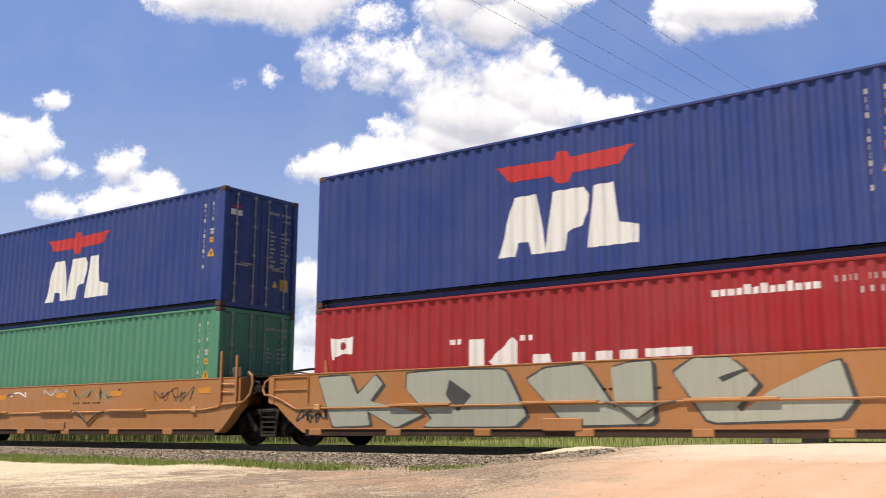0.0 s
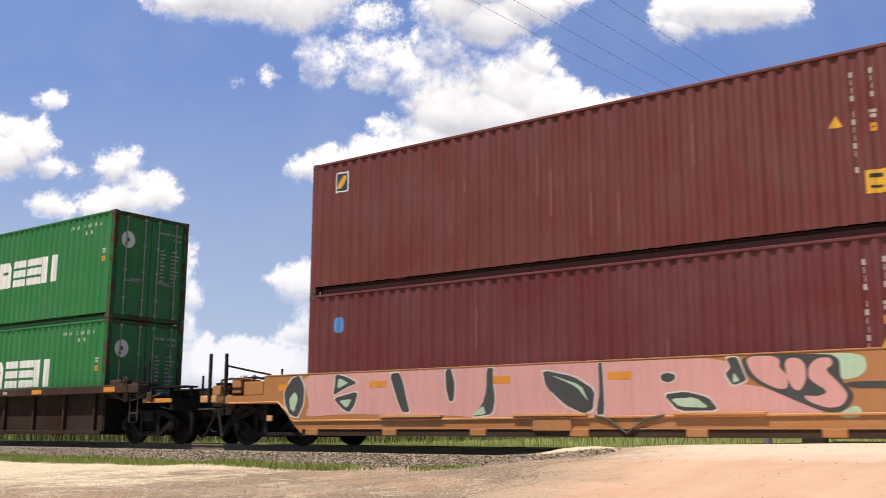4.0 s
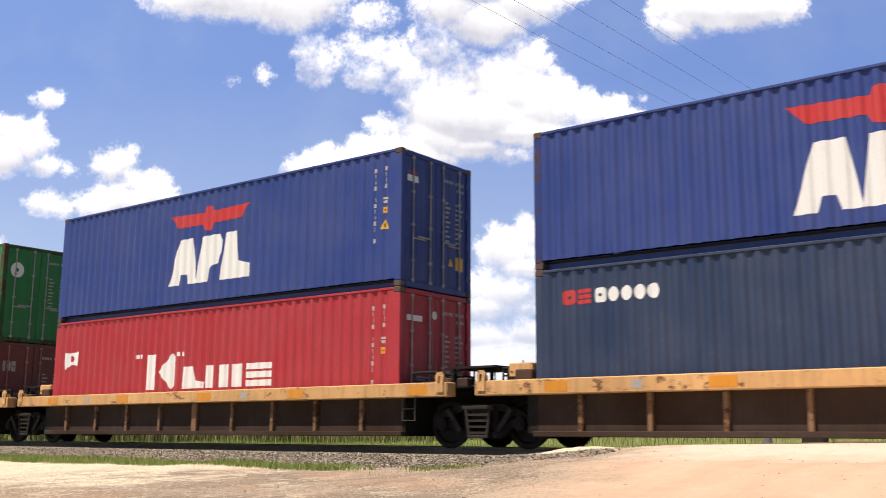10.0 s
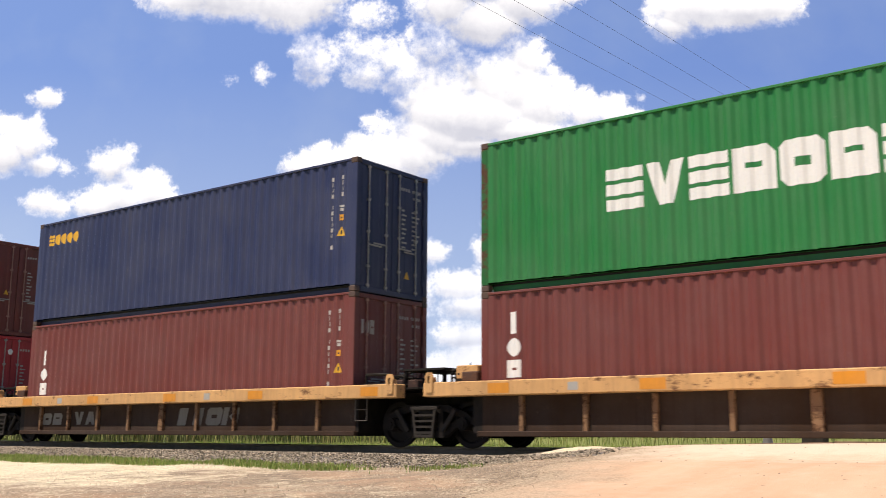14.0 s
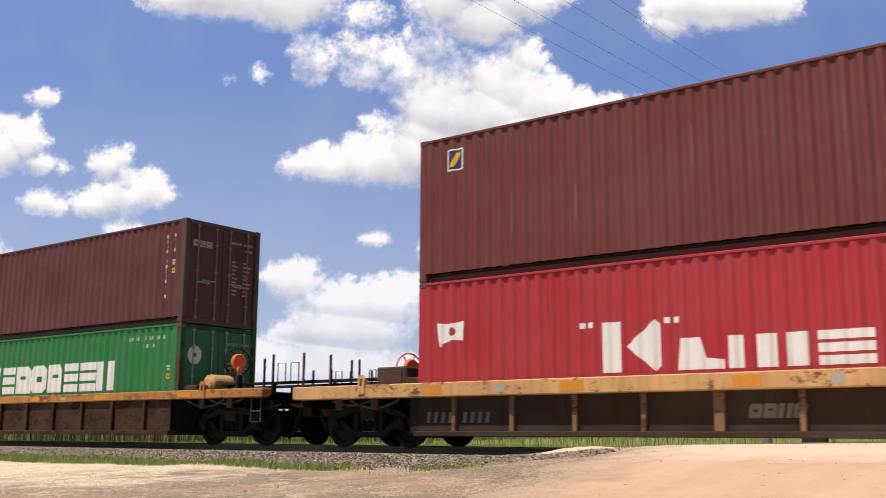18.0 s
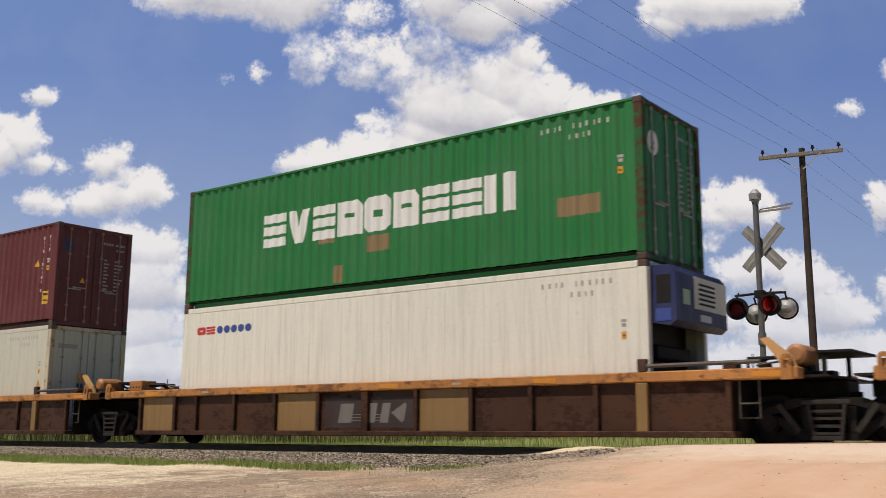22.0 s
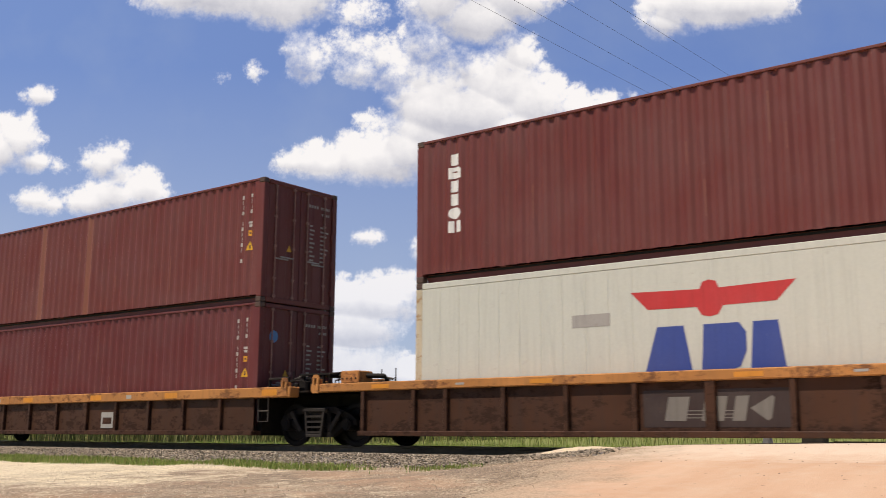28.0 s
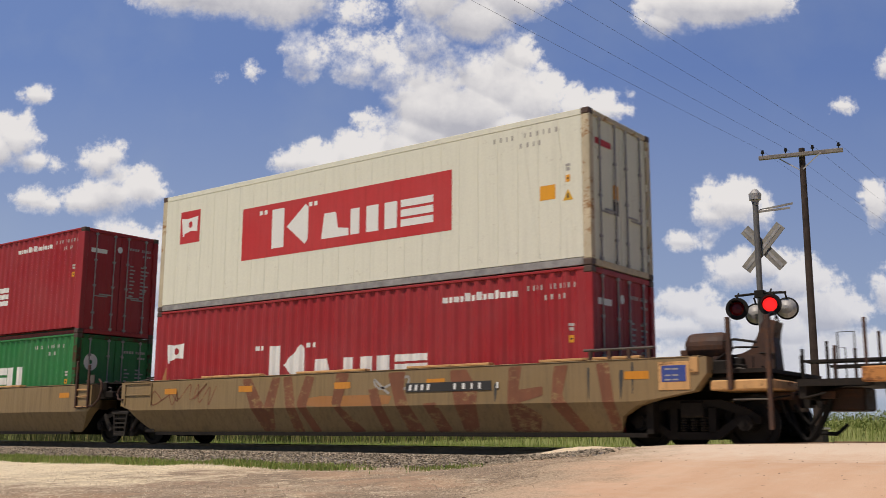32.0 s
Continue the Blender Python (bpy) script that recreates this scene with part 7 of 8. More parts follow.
for P in TAG_DARK:
    car_mark(c3, "spray_halo", [swollen(P, 0.035)], "spray_pale", -1.5045)
    car_mark(c3, "spray_letter", [P], "spray_dark", -1.506)
for P in TAG_MINT:
    car_mark(c3, "spray_fill", [P], "spray_mint", -1.5075)
for P in TAG_RIM:
    car_mark(c3, "spray_outline", [P], "spray_dark", -1.5055)
for P in TAG_BUBBLE:
    car_mark(c3, "spray_letter", [P], "spray_pink", -1.508)
handwheel(c3, -12.50, -0.35, 1.84, "tank", -1)
# unit 4: two bright green boxes in a dark brown single car
load(-53.15, livery_green(HC), livery_green(HC), HC)
c4 = well_car(-13.75, 1.9, -12.0, 0.15, "end", "end", sill="car_brown", panel="car_dark", post="car_dark", ribs=SINGLE_RIBS, top=1.42, deep=0.21, twin=True, label="dark brown ribbed single well car with yellow reflectors")
unit(-53.15, c4, ends=(1.77, -13.57))
handwheel(c4, -13.80, 0.2, 1.78, "under", -1, 20)
# units 5 to 9: one five-unit car with worn tan sills
OLD = "worn dark brown well car with chipped tan sill"
load(-72.60, container("dry", "slate", HC, "slate-blue corrugated container with red and white print", post="slate"), livery_blue(STD, low=1, post="blue_post"), HC)
sl = MOVERS[-2][0]
side_mark(sl, "red_block", word("octo three", -11.62, -11.05, 2.22, 2.48, 0.1), "mark_red")
side_mark(sl, "white_block", word("octo disc disc disc disc", -10.98, -9.75, 2.22, 2.48, 0.12), "mark_white")
side_mark(sl, "print", [rect(-0.98, -0.32, 2.42, 2.52), rect(-0.98, -0.74, 2.29, 2.39), rect(-0.98, -0.76, 2.16, 2.26), rect(-0.95, -0.82, 2.05, 2.13)], "pale_print")
side_mark(sl, "orange_patch", [rect(-0.42, -0.32, 1.42, 1.60)], "mark_orange")
side_mark(sl, "patch_print", [rect(-0.39, -0.35, 1.48, 1.54)], "mark_black", lift=0.006)
warning_sign(sl, -0.48, 1.02, 0.24)
end_notes(sl, HC, "mark_grey", 5)
c5 = well_car(-13.3, 3.25, -12.1, 0.12, "end", "joint", post="rib_tan", label=OLD + " with orange handwheel")
unit(-72.60, c5, -13.5, ends=(1.70,))
handwheel(c5, 1.80, -0.95, 1.78, "brake_orange", -1, 20)
load(-87.98, livery_red(HC, "pinkred", 1.0), livery_blue(HC), HC)
unit(-87.98, well_car(-13.3, 1.45, -12.1, 0.17, "joint", "joint", post="rib_tan", label=OLD), -13.55)
load(-103.25, livery_tex(STD), livery_green(HC, tri=True), STD)
unit(-103.25, well_car(-13.3, 1.45, -12.1, 0.17, "joint", "joint", post="rib_tan", label=OLD), -13.58)
nv = container("dry", "navy", HC, "dark navy corrugated container with small yellow print", post="navy")
side_mark(nv, "yellow_block", word("three disc disc disc disc", -11.68, -10.27, 2.22, 2.52, 0.12), "mark_yellow")
side_codes(nv, HC)
end_notes(nv, HC)
end_mark(nv, "warning_triangle", triangle(0.42, 0.45, 0.18), "mark_yellow")
load(-118.66, livery_tex(HC, True), nv, HC)
c8 = well_car(-13.3, 1.45, -12.1, 0.17, "joint", "joint", post="rib_tan", label=OLD + " with chalked shapes")
unit(-118.66, c8, -13.56)
car_mark(c8, "grey_block", word("bar bar octo bow", -5.6, -3.4, 0.42, 0.82, 0.06, 0.25), "chalk", -1.303)
car_mark(c8, "chalk_scrawl", word("octo clip", -11.2, -10.3, 0.45, 0.75, 0.2, 0.2) + word("wedge peak", -9.7, -8.8, 0.45, 0.78, 0.2), "chalk", -1.303)
load(-133.97, livery_red(HC, "pinkred", 1.0, codes="along"), livery_brown(HC, "brown"), HC)
c9 = well_car(-15.3, 1.45, -12.1, 0.17, "joint", "end", post="rib_tan", label=OLD + " with scratched scrawls")
unit(-133.97, c9, ends=(-13.6,))
handwheel(c9, -13.75, 0.4, 1.66, "brake_orange", -1, 20, "brake_orange")
car_mark(c9, "number_bar", number_bars(-11.9, 0.45, 9, 0.14, 0.2), "chalk", -1.303)
car_mark(c9, "chalk_scrawl", word("octo clip twin octo", -5.6, -4.7, 0.5, 0.72, 0.1, 0.2) + word("octo three disc", -3.1, -2.2, 0.5, 0.78, 0.1), "chalk", -1.303)
# units 10 to 14: the second five-unit car, with brown and ochre panels
RUSTY = "rusty brown well car with ribbed sides"
um = container("dry", "umber", STD, "dark red-brown corrugated container with three upright white blocks", post="casting")
for z, k in ((1.90, "octo"), (1.16, "three"), (0.37, "clip")):
    side_mark(um, "white_block", block(k, -11.58, z, 0.32, 0.50, 0.25), "mark_white")
side_codes(um, STD, warn=False)
end_mark(um, "white_block", word("octo three clip", -0.95, -0.35, STD - 0.66, STD - 0.50), "mark_grey")
end_notes(um, STD)
load(-153.51, livery_green(STD), um, STD)
c10 = well_car(-13.05, 3.3, -12.2, 0.08, "end", "joint", sill="sill_rust", panel="panel_brown", post="panel_brown", wall=1.46, top=1.22, deep=0.20, ochre=(1,), label=RUSTY + " and orange handwheel")
unit(-153.51, c10, -13.85, ends=(1.78,))
handwheel(c10, 1.77, -0.95, 1.86, "brake_orange", -1, 20)
car_mark(c10, "number_bar", number_bars(-11.85, 0.40, 9, 0.13, 0.19), "mark_grey", -1.468)
rf = reefer("white", HC, "clean white refrigerated container with a blue generator set", genset=True)
side_mark(rf, "red_block", word("octo three", -11.66, -11.02, 2.24, 2.42, 0.1), "mark_red", True)
side_mark(rf, "blue_block", word("disc disc disc disc disc", -10.96, -9.78, 2.24, 2.42, 0.14), "mark_blue", True)
load(-170.17, rf, livery_green(HC, worn=True), HC)
c11 = well_car(-14.7, 2.55, -13.32, 1.5, "joint", "joint", sill="sill_rust", panel="panel_brown", post="panel_brown", wall=1.46, ribs=LONG_RIBS, top=1.25, deep=0.17, ochre=(0, 4, 7), label=RUSTY + " and ochre patches")
unit(-170.17, c11, -14.98)
rf2 = reefer("ivory", HC, "yellowed white refrigerated container with stained doors", plate="mark_grey")
side_mark(rf2, "plate_outline", [rect(-9.35, -8.85, 1.72, 1.95), rect(-9.31, -8.89, 1.76, 1.91)], "mark_grey", True)
load(-188.06, rf2, livery_brown(HC, "maroon"), HC)
c12 = well_car(-14.7, 2.55, -13.32, 1.5, "joint", "joint", sill="sill_rust", panel="panel_brown", post="panel_brown", wall=1.46, ribs=LONG_RIBS, top=1.25, deep=0.17, label=RUSTY)
unit(-188.06, c12, -15.1)
rf3 = reefer("pale_grey", HC, "white refrigerated container with red wings and blue blocks", genset=True)
side_mark(rf3, "wing_emblem", spread_wings(-7.5, -4.7, 1.84, 2.44), "mark_red", True)
side_mark(rf3, "emblem_block", block("peak", -7.38, 0.60, 1.02, 1.12) + block("banner", -6.30, 0.60, 0.78, 1.12) + block("boot", -5.50, 0.60, 0.95, 1.12), "mark_blue", True)
side_mark(rf3, "grey_plate", [rect(-8.65, -7.9, 1.80, 2.02)], "mark_grey", True)
tr = livery_brown(HC, "rust_brown", logo=False, yellow=False, label="rust-red corrugated container with six upright white blocks")
side_mark(tr, "white_block", [P for i, k in enumerate(("bar", "clip", "bar", "bar", "disc", "twin")) for P in block(k, -11.40, 2.28 - 0.27 * i, 0.30, 0.23)], "mark_white")
end_mark(tr, "yellow_patch", [rect(0.62, 0.92, 0.55, 0.85)], "mark_yellow")
load(-205.78, rf3, tr, HC)
c13 = well_car(-14.7, 2.55, -13.32, 1.5, "joint", "joint", sill="sill_rust", panel="panel_brown", post="panel_brown", wall=1.46, ribs=LONG_RIBS, top=1.25, deep=0.17, label=RUSTY)
unit(-205.78, c13, -14.95)
for c in (c11, c12, c13):
    part("deck_pipe", Build().tube([(0.02, -1.52, 1.34), (1.98, -1.52, 1.35)], 0.034, 8), M["ladder_dark"], c, "long dark pipe along the sill")
    part("pipe_stop", Build().box(-0.06, 0.10, -1.56, -1.46, 1.25, 1.46, 0.01), M["tank"], c)
    part("corner_bracket", Build().prism([(1.95, 1.70), (2.08, 1.72), (2.42, 1.42), (2.50, 1.252), (2.28, 1.252), (2.16, 1.45)], -1.42, -1.36), M["sill_tan"], c)
    part("reservoir", Build().lathe([(0.0, 0.0), (0.0, 0.1), (0.05, 0.16), (0.6, 0.16), (0.65, 0.1), (0.65, 0.0)], 18), M["tan"], c, "short tan air cylinder", at=(2.42, -1.25, 1.46))
    part("ochre_post", Build().box(-0.10, 0.10, -1.555, -1.46, 0.29, 1.075, 0.01), M["panel_tan"], c, "wide ochre post")
for c, x in ((c11, -7.02), (c12, -8.3), (c13, -7.05)):
    car_mark(c, "dark_field", [rect(x - 0.15, x + 2.25, 0.36, 0.95)], "dark_panel", -1.464)
    car_mark(c, "grey_block", word("bar bar bow", x + 0.1, x + 1.95, 0.46, 0.84, 0.02, 0.2), "chalk", -1.4675)
    car_mark(c, "grey_stripe", [rect(x + 0.25 + 0.02 * i, x + 1.35 + 0.02 * i, 0.50 + 0.055 * i, 0.515 + 0.055 * i) for i in range(3)], "chalk", -1.4665)
low14 = livery_brown(HC, "maroon", logo=False, yellow=False, label="maroon corrugated container with a round light-blue badge")
side_mark(low14, "round_badge", block("disc", -11.49, 2.09, 0.30, 0.34), "sky_badge")
end_mark(low14, "round_badge", block("disc", -0.86, 2.0, 0.26, 0.28), "sky_badge")
top14 = livery_brown(HC, "rust_brown", logo=False, yellow=False, label="faded red-brown container with pale replaced panels")
for x0 in (-9.18, -6.95):
    side_mark(top14, "pale_panel", [rect(x0, x0 + 0.24, 0.16, HC - 0.08)], "pale_brown", lift=0.002)
side_mark(top14, "orange_patch", [rect(-11.9, -11.7, 0.32, 0.55)], "mark_orange")
load(-222.49, low14, top14, HC)
c14 = well_car(-15.2, 1.4, -12.25, 0.2, "joint", "end", sill="sill_rust", panel="panel_brown", post="panel_brown", wall=1.46, top=1.22, deep=0.22, label=RUSTY)
unit(-222.49, c14, ends=(-13.72,))
handwheel(c14, -13.50, 0.3, 1.58, "brake_orange", -1, 20, "brake_orange")
part("gear_box", Build().box(-13.12, -12.50, -1.15, -0.65, 1.14, 1.56, 0.03), M["panel_tan"], c14, "ochre box beside the handwheel")
car_mark(c14, "number_bar", number_bars(-12.1, 0.42, 10, 0.135, 0.2), "mark_grey", -1.468)
car_mark(c14, "data_plate", [rect(-5.4, -4.9, 0.36, 0.75), rect(-5.33, -4.97, 0.46, 0.62)], "mark_grey", -1.468)
# units 15 and 16: olive-stained plate-sided car
rf4 = reefer("cream", HC, "aged white refrigerated container with a red name panel", genset=False)
side_mark(rf4, "red_panel", [rect(-9.18, -3.08, 0.98, 2.20)], "mark_red", True)
side_mark(rf4, "white_block", block("bow", -8.18, 1.16, 1.15, 0.90) + block("boot", -6.62, 1.20, 0.80, 0.56) + block("bar", -5.85, 1.20, 0.42, 0.56) + block("twin", -5.32, 1.20, 0.84, 0.56) + block("three", -4.38, 1.20, 0.84, 0.56) + [rect(x, x + 0.1, 1.98, 2.08) for x in (-8.6, -8.44, -7.02, -6.86)], "mark_white", True, lift=0.006)
side_mark(rf4, "red_square", [rect(-11.46, -10.72, 1.62, 2.42)], "mark_red", True)
side_mark(rf4, "flag_emblem", waving_flag(-11.42, 1.80, 0.62, 0.46), "mark_white", True, lift=0.006)
side_mark(rf4, "orange_plate", [rect(-1.05, -0.72, 1.28, 1.55)], "mark_orange", True)
load(-242.18, livery_red(HC, "red", 1.0, web=True, codes="along"), rf4, HC)
c15 = smooth_car(-13.05, 2.15, "end", "joint", "olive", True, "olive-tan plate-sided well car with faded wine-red graffiti")
unit(-242.18, c15, -13.5, ends=(1.70,))
def clip_below(P, z0, keep):
    """The part of an outline above (keep 1) or below (keep -1) a level."""
    out = []
    for (ax, az), (bx, bz) in zip(P, P[1:] + P[:1]):
        ia, ib = (az - z0) * keep >= 0, (bz - z0) * keep >= 0
        if ia:
            out.append((ax, az))
        if ia != ib:
            t = (z0 - az) / (bz - az)
            out.append((ax + t * (bx - ax), z0))
    return out


for P in TAG_WINE:
    for keep in (1, -1):
        Q = clip_below(P, 0.78, keep)
        if len(Q) > 2:
            b = slabs([Q], [], lambda x: 0.0)
            b.v = [(x, -1.504 + (0.25 * (0.78 - z) / 0.52 if keep < 0 else 0.0), z) for x, _, z in b.v]
            part("spray_stroke", b, M["spray_wine"], c15)
part("number_plate", Build().box(-3.95, -1.95, -1.512, -1.502, 1.03, 1.20), M["mark_black"], c15, "black plate with unreadable pale print")
car_mark(c15, "number_bar", number_bars(-3.88, 1.06, 4, 0.12, 0.11) + digits_along(-2.80, 1.06, 6, 0.09, 0.11), "mark_white", -1.5155)
car_mark(c15, "tan_patch", [rounded([(-6.65, 0.79), (-4.4, 0.79), (-4.3, 1.0), (-6.6, 1.0)])], "tan", -1.5025)
scrawl(c15, -4.7, -3.8, 1.0, 1.4, "mark_grey", 12, y=-1.5035, w=0.05, loops=2)
scrawl(c15, -11.8, -9.4, 0.85, 1.4, "spray_wine", 13, y=-1.5035, w=0.03, loops=5)
for k, (x, z0, z1) in enumerate(((0.02, 0.84, 1.36), (0.30, 0.80, 1.20), (0.62, 0.82, 1.30), (0.84, 0.90, 1.42), (-0.55, 0.80, 1.05), (-1.9, 0.82, 1.15))):
    car_mark(c15, "drip", [rounded([(x, z1), (x + 0.05 + 0.02 * (k % 3), z1), (x + 0.03, z0), (x + 0.015, z0)], 1, 0.2)], "spray_dark", -1.5035)
handwheel(c15, 2.75, -0.1, 1.95, "under", 1)
load(-257.75, livery_green(STD), livery_red(HC, "red", 1.0, web=True, codes="along"), STD)
c16 = smooth_car(-13.2, 1.25, "joint", "joint", "olive", True, "olive-tan plate-sided well car in articulated pair")
unit(-257.75, c16)

# ---------------------------------------------------------------- level-crossing signal
FLASHERS = []


def roundel_mesh():
    """A lens plate that glows on its one face and is dark on the other."""
    b = Build().lathe([(0.008, 0.148), (0.024, 0.10), (0.030, 0.0)], 20)
    n = len(b.f)
    b.lathe([(-0.008, 0.148), (-0.024, 0.10), (-0.030, 0.0)], 20).lathe([(-0.008, 0.148), (0.008, 0.148)], 20)
    me = b.mesh("roundel")
    for m in (M["lens_lit"], M["lens_dark"]):
        me.materials.append(m)
    me.polygons.foreach_set("material_index", [0 if i < n else 1 for i in range(len(me.polygons))])
    return recalc(me)


def lamp_head(sig, x, y, z, turn):
    """A round shield, hood and lens plate, and a domed casing behind."""
    shield = part("lamp_shield", Build().lathe([(0.0, 0.238), (0.012, 0.238), (0.012, 0.149), (-0.02, 0.149), (0.0, 0.238)], 28), M["black"], sig, "black round background disc", at=pose(x, y, z, 0, 0, turn))
    part("casing", Build().lathe([(0.0, 0.205), (-0.08, 0.19), (-0.16, 0.13), (-0.19, 0.05), (-0.19, 0.0)], 24).cyl((0, -0.19, 0), (0, -0.25, 0), 0.035, 10), M["alu"], shield, "silver domed lamp casing")
    hood, n = Build(), 14
    for k in range(n):
        a0, a1 = math.pi * (-0.08 + 1.16 * k / n), math.pi * (-0.08 + 1.16 * (k + 1) / n)
        q = []
        for a in (a0, a1):
            q += [(0.165 * math.cos(a), 0.01, 0.165 * math.sin(a)), (0.165 * math.cos(a), 0.22 * (0.45 + 0.55 * math.sin(max(0, min(math.pi, a)))), 0.165 * math.sin(a))]
        hood.add([q[0], q[2], q[3], q[1]], [(0, 1, 2, 3)])
    part("hood", hood, M["black"], shield)
    ob = new("roundel", once(("roundel",), roundel_mesh))
    ob.parent = shield
    tagged(ob, "red roundel lens")
    return ob


signal = thing("crossing_signal", pose(-7.63, 4.3, -0.22), "silver level-crossing signal mast with crossbuck and red flashers", "crossing signal")
mast = part("mast", Build().cyl((0, 0, 0), (0, 0, 5.35), 0.062, 18).cyl((0, 0, 2.35), (0, 0, 2.6), 0.085, 16), M["mast"], signal)
part("base", Build().box(-0.25, 0.25, -0.25, 0.25, -0.1, 0.12, 0.03).cyl((0, 0, 0.12), (0, 0, 0.45), 0.15, 16, 0.08), M["mast"], signal)
part("bell", Build().cyl((0, 0, 5.35), (0, 0, 5.47), 0.06, 16, 0.09).cyl((0, 0, 5.47), (0, 0, 5.60), 0.125, 20, 0.135).cyl((0, 0, 5.60), (0, 0, 5.70), 0.135, 20, 0.05), M["alu"], signal, "grey crossing bell on the mast top")
for ang in (48, -48):
    bl = part("crossbuck_blade", Build().box(-0.6, 0.6, -0.012, 0.012, -0.115, 0.115, 0.004), M["sign_back"], signal, "weathered grey back of a crossbuck blade", at=pose(0.09, 0.085 + (0.03 if ang > 0 else 0), 4.43, 0, ang, 0))
    part("blade_edge", Build().box(-0.58, 0.58, -0.018, -0.013, -0.03, 0.03), M["alu"], bl)
part("sign_arm", Build().tube([(0, 0, 5.22), (0.35, 0.1, 5.24)], 0.02), M["alu"], signal)
for dy, dz, rz in ((0.0, 0.0, 0), (0.10, 0.13, 14)):
    part("sign_strip", Build().box(0.05, 0.74, -0.008, 0.008, -0.022, 0.022), M["sign_back"], signal, "thin pale sign strip seen edge on", at=pose(0, dy, 5.20 + dz * 0.4, 0, -8 if dz else 0, rz))
arm = part("lamp_arm", Build().tube([(-0.55, 0.0, 3.42), (-0.05, 0, 3.44), (0.05, 0, 3.44), (0.55, 0, 3.42)], 0.028, 10).box(-0.10, 0.10, -0.09, 0.09, 3.34, 3.5, 0.01).cyl((-0.5, 0, 3.42), (-0.5, 0, 3.30), 0.025, 8).cyl((0.26, 0, 3.42), (0.26, 0, 3.30), 0.025, 8), M["under"], signal)
for x, y, z, f in ((-0.44, -0.20, 3.12, -1), (0.27, -0.20, 3.16, -1), (-0.16, 0.16, 3.02, 1), (0.50, 0.16, 3.10, 1)):
    s_ = lamp_head(signal, x, y, z, (180 if f < 0 else 0) + 14)
    part("drop_bracket", Build().tube([(x, y * 0.4, z + 0.34), (x, y, z + 0.22)], 0.02), M["under"], signal)
    FLASHERS.append((s_, x < 0 if f < 0 else x > 0))

# ---------------------------------------------------------------- utility pole and wires
pole = thing("utility_pole", pose(-9.56, 13.8, -0.3), "brown timber utility pole with one crossarm", "utility pole", "poles of the wire line")
b = Build()
b.cyl((0, 0, 0), (0, 0, 9.25), 0.125, 20, 0.09)
part("pole_shaft", b, M["wood"], pole)
part("crossarm", Build().box(-1.22, 1.22, -0.06, 0.06, 8.97, 9.09, 0.012), M["arm_wood"], pole, at=pose(0, -0.16, 0, 0, 0, 13))
for s in (-1, 1):
    part("arm_brace", Build().beam((s * 0.62, -0.2, 8.97), (s * 0.05, -0.16, 8.55), 0.012, 0.035), M["alu"], pole)
INSULATORS = []
for x in (-1.10, -0.42, 0.36, 1.10):
    p = pose(0, -0.16, 0, 0, 0, 13) @ Vector((x, 0, 9.09))
    part("insulator", Build().cyl(p, p + Vector((0, 0, 0.08)), 0.018, 8).cyl(p + Vector((0, 0, 0.08)), p + Vector((0, 0, 0.13)), 0.055, 12, 0.05).cyl(p + Vector((0, 0, 0.13)), p + Vector((0, 0, 0.18)), 0.032, 12, 0.04), M["black"], pole)
    INSULATORS.append(Vector((-9.56, 13.8, -0.3)) + p + Vector((0, 0, 0.18)))
wire_mat = plain("weathered_wire", (0.06, 0.06, 0.07), 0.6)
for p in INSULATORS:
    for far, sag in ((Vector((p.x - 1.5, -36, 9.0)), 0.3), (Vector((p.x + 0.3, 66, 8.9)), 0.6)):
        pts = [p.lerp(far, t / 24) - Vector((0, 0, 4 * sag * (t / 24) * (1 - t / 24))) for t in range(25)]
        w = new("overhead_wire", recalc(Build().tube(pts, 0.003, 5).mesh("overhead_wire")))
        w.data.materials.append(wire_mat)
        tagged(w, "thin dark overhead wire strung from the pole", "wire", "wires on the pole line")
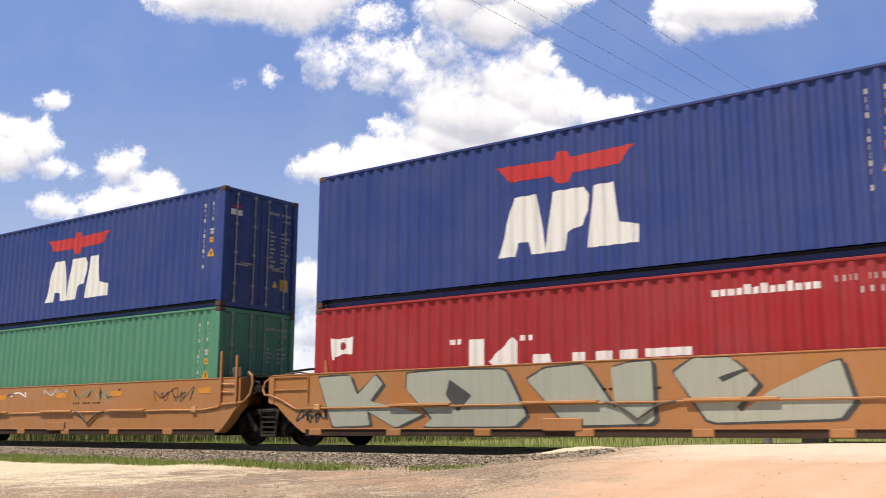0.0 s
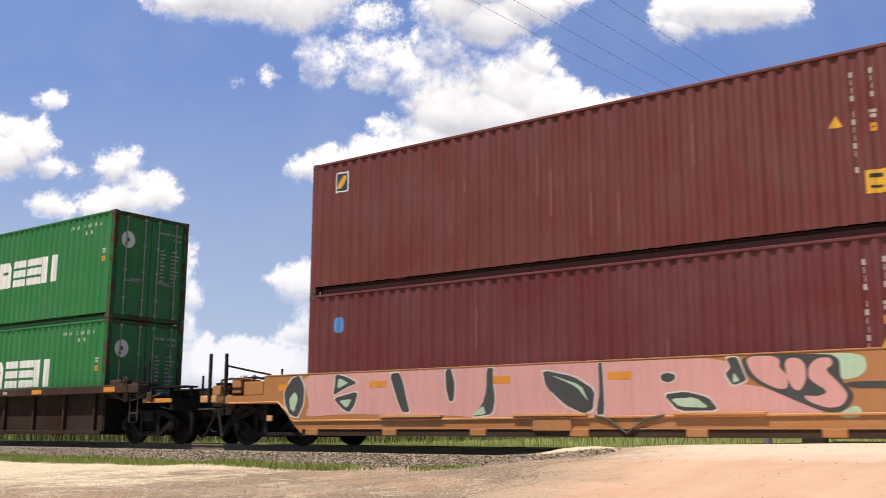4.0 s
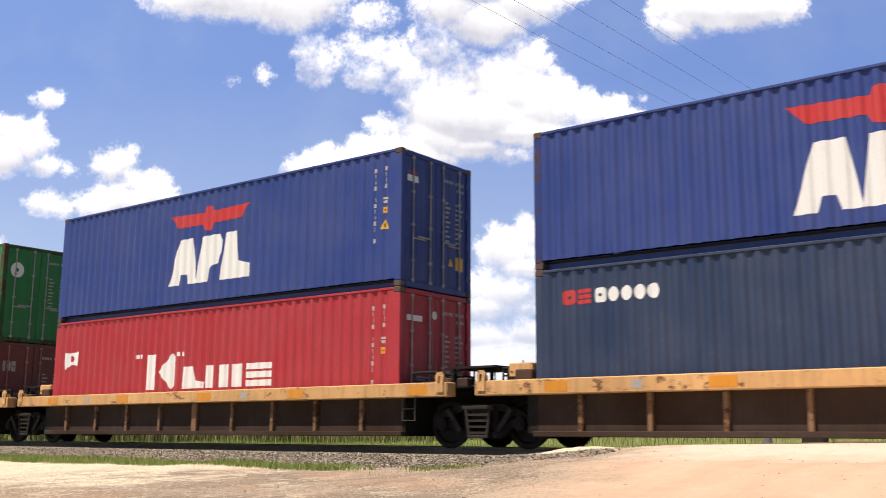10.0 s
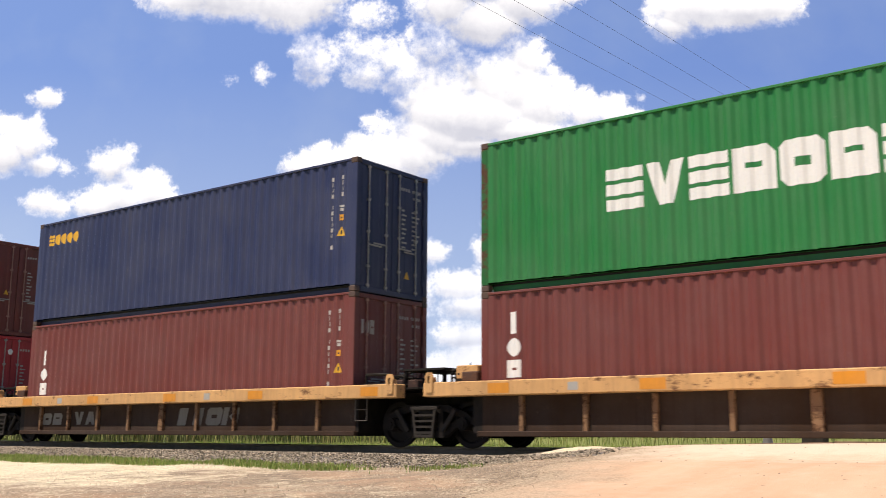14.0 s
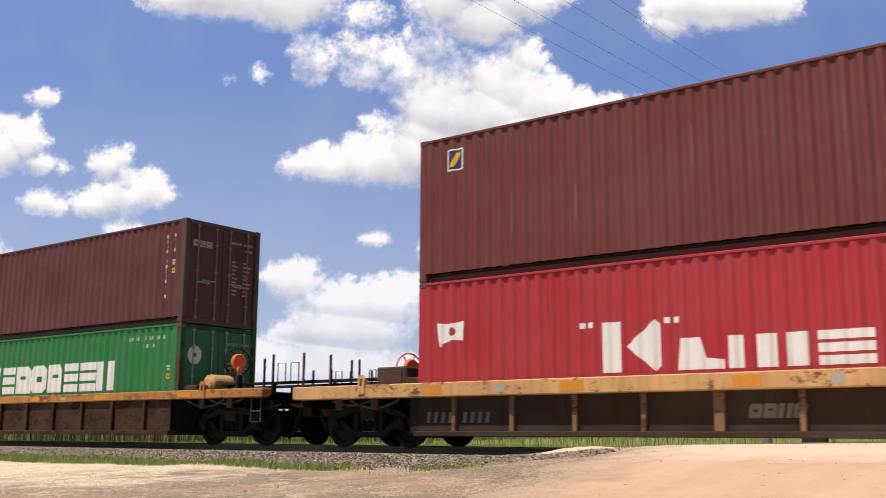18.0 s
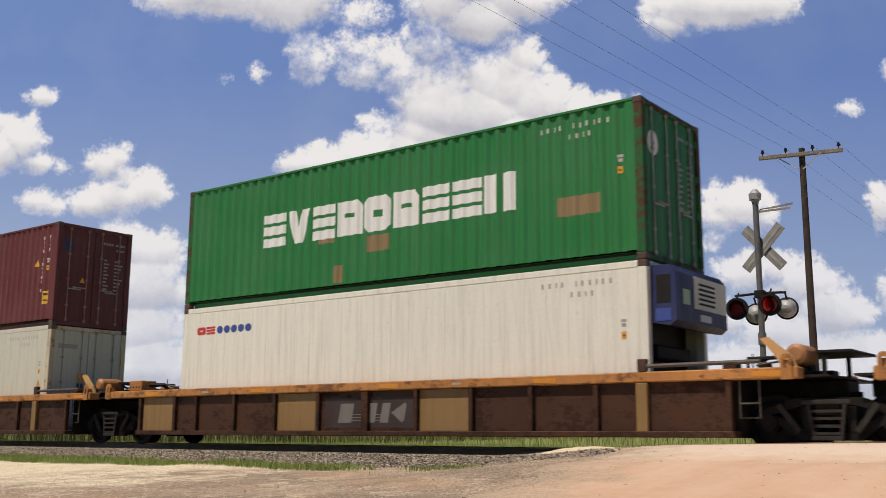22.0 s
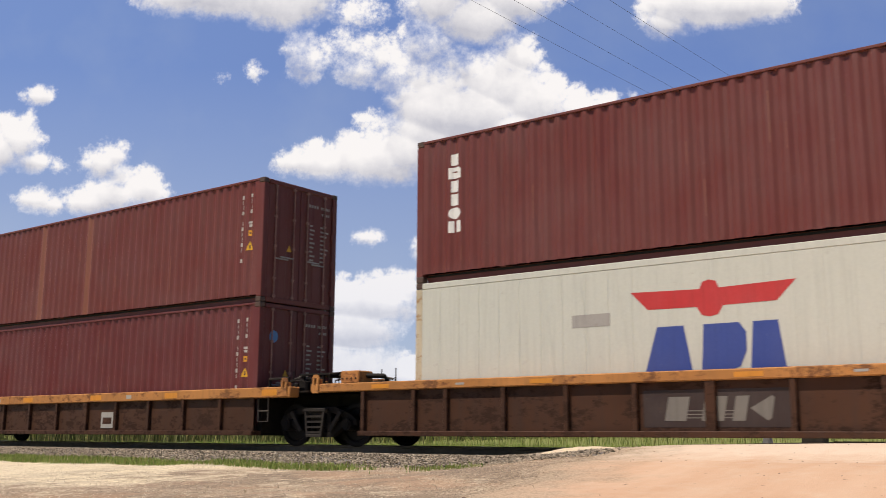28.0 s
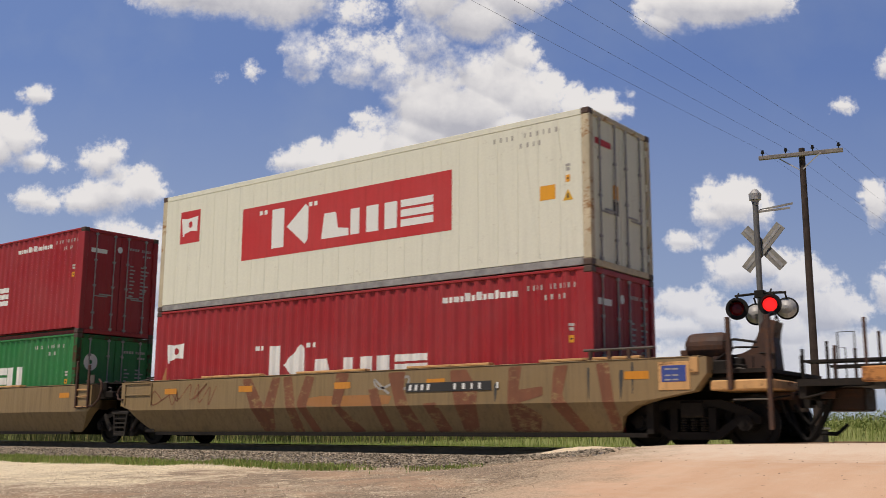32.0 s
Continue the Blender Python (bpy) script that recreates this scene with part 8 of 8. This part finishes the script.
for y in (-36, 66):
    copy_thing(pole, pose(-9.6, y, -0.5))
box = thing("equipment_cabinet", pose(-9.3, 12.6, -0.22), "small dark grey trackside equipment cabinet", "cabinet")
part("cabinet_body", Build().box(-0.30, 0.30, -0.25, 0.25, 0.0, 0.66, 0.02), M["brake_grey"], box)
part("cabinet_lid", Build().box(-0.36, 0.36, -0.3, 0.3, 0.66, 0.72, 0.02), M["alu"], box)


def train_at(t):
    u = t / 32.0
    return 245.612 * u - 27.217 * u ** 2 + 41.8 * u ** 3 - 41.048 * u ** 4 + 14.448 * u ** 5


def motions():
    times = [0.5 * i for i in range(65)]
    for ob, off, z in MOVERS:
        walk(ob, [(t, pose(off + train_at(t), 0, z)) for t in times])
    # wheels roll while they are near; further off they rest
    for w, off, dx in WHEELSETS:
        rows, angle, last = [], 0.0, None
        t_in = t_out = None
        for i in range(481):
            t = i / 15.0
            x = off + train_at(t)
            near = -52 < x < 12
            if last is not None and near:
                angle += (train_at(t) - train_at(last)) / WHEEL_R
            if near or i in (0, 480):
                rows.append((t, Matrix.Translation((dx, 0, WHEEL_R)) @ Matrix.Rotation(angle, 4, "Y")))
            last = t
        walk(w, rows)
    # the two lamps of each pair show their glowing faces in turn
    for ob, first in FLASHERS:
        rows, angle = [], 0.0 if first else 180.0
        rows.append((0.0, pose(0, 0, 0, 0, 0, angle)))
        t = 5.87 - 0.5965 * 9
        while t < 31.9:
            late = 0.05 if angle % 360 > 90 else -0.05       # a lamp fades before the other kindles
            for k in range(4):
                rows.append((t + late + (k - 1.5) / FPS, pose(0, 0, 0, 0, 0, angle + 60 * k)))
            angle += 180.0
            t += 0.5965
        rows.append((32.0, pose(0, 0, 0, 0, 0, angle)))
        walk(ob, rows)
    # clouds drift to the left and a little up
    for_rows = []
    for t, du, dw in ((0, 14, -5), (16, 0, 0), (32, -14, 5)):
        p = CLOUD_AT + du * RIGHTWARD
        for_rows.append((t, pose(p.x, p.y, dw, 0, 0, 37.55)))
    walk(clouds, for_rows)


motions()
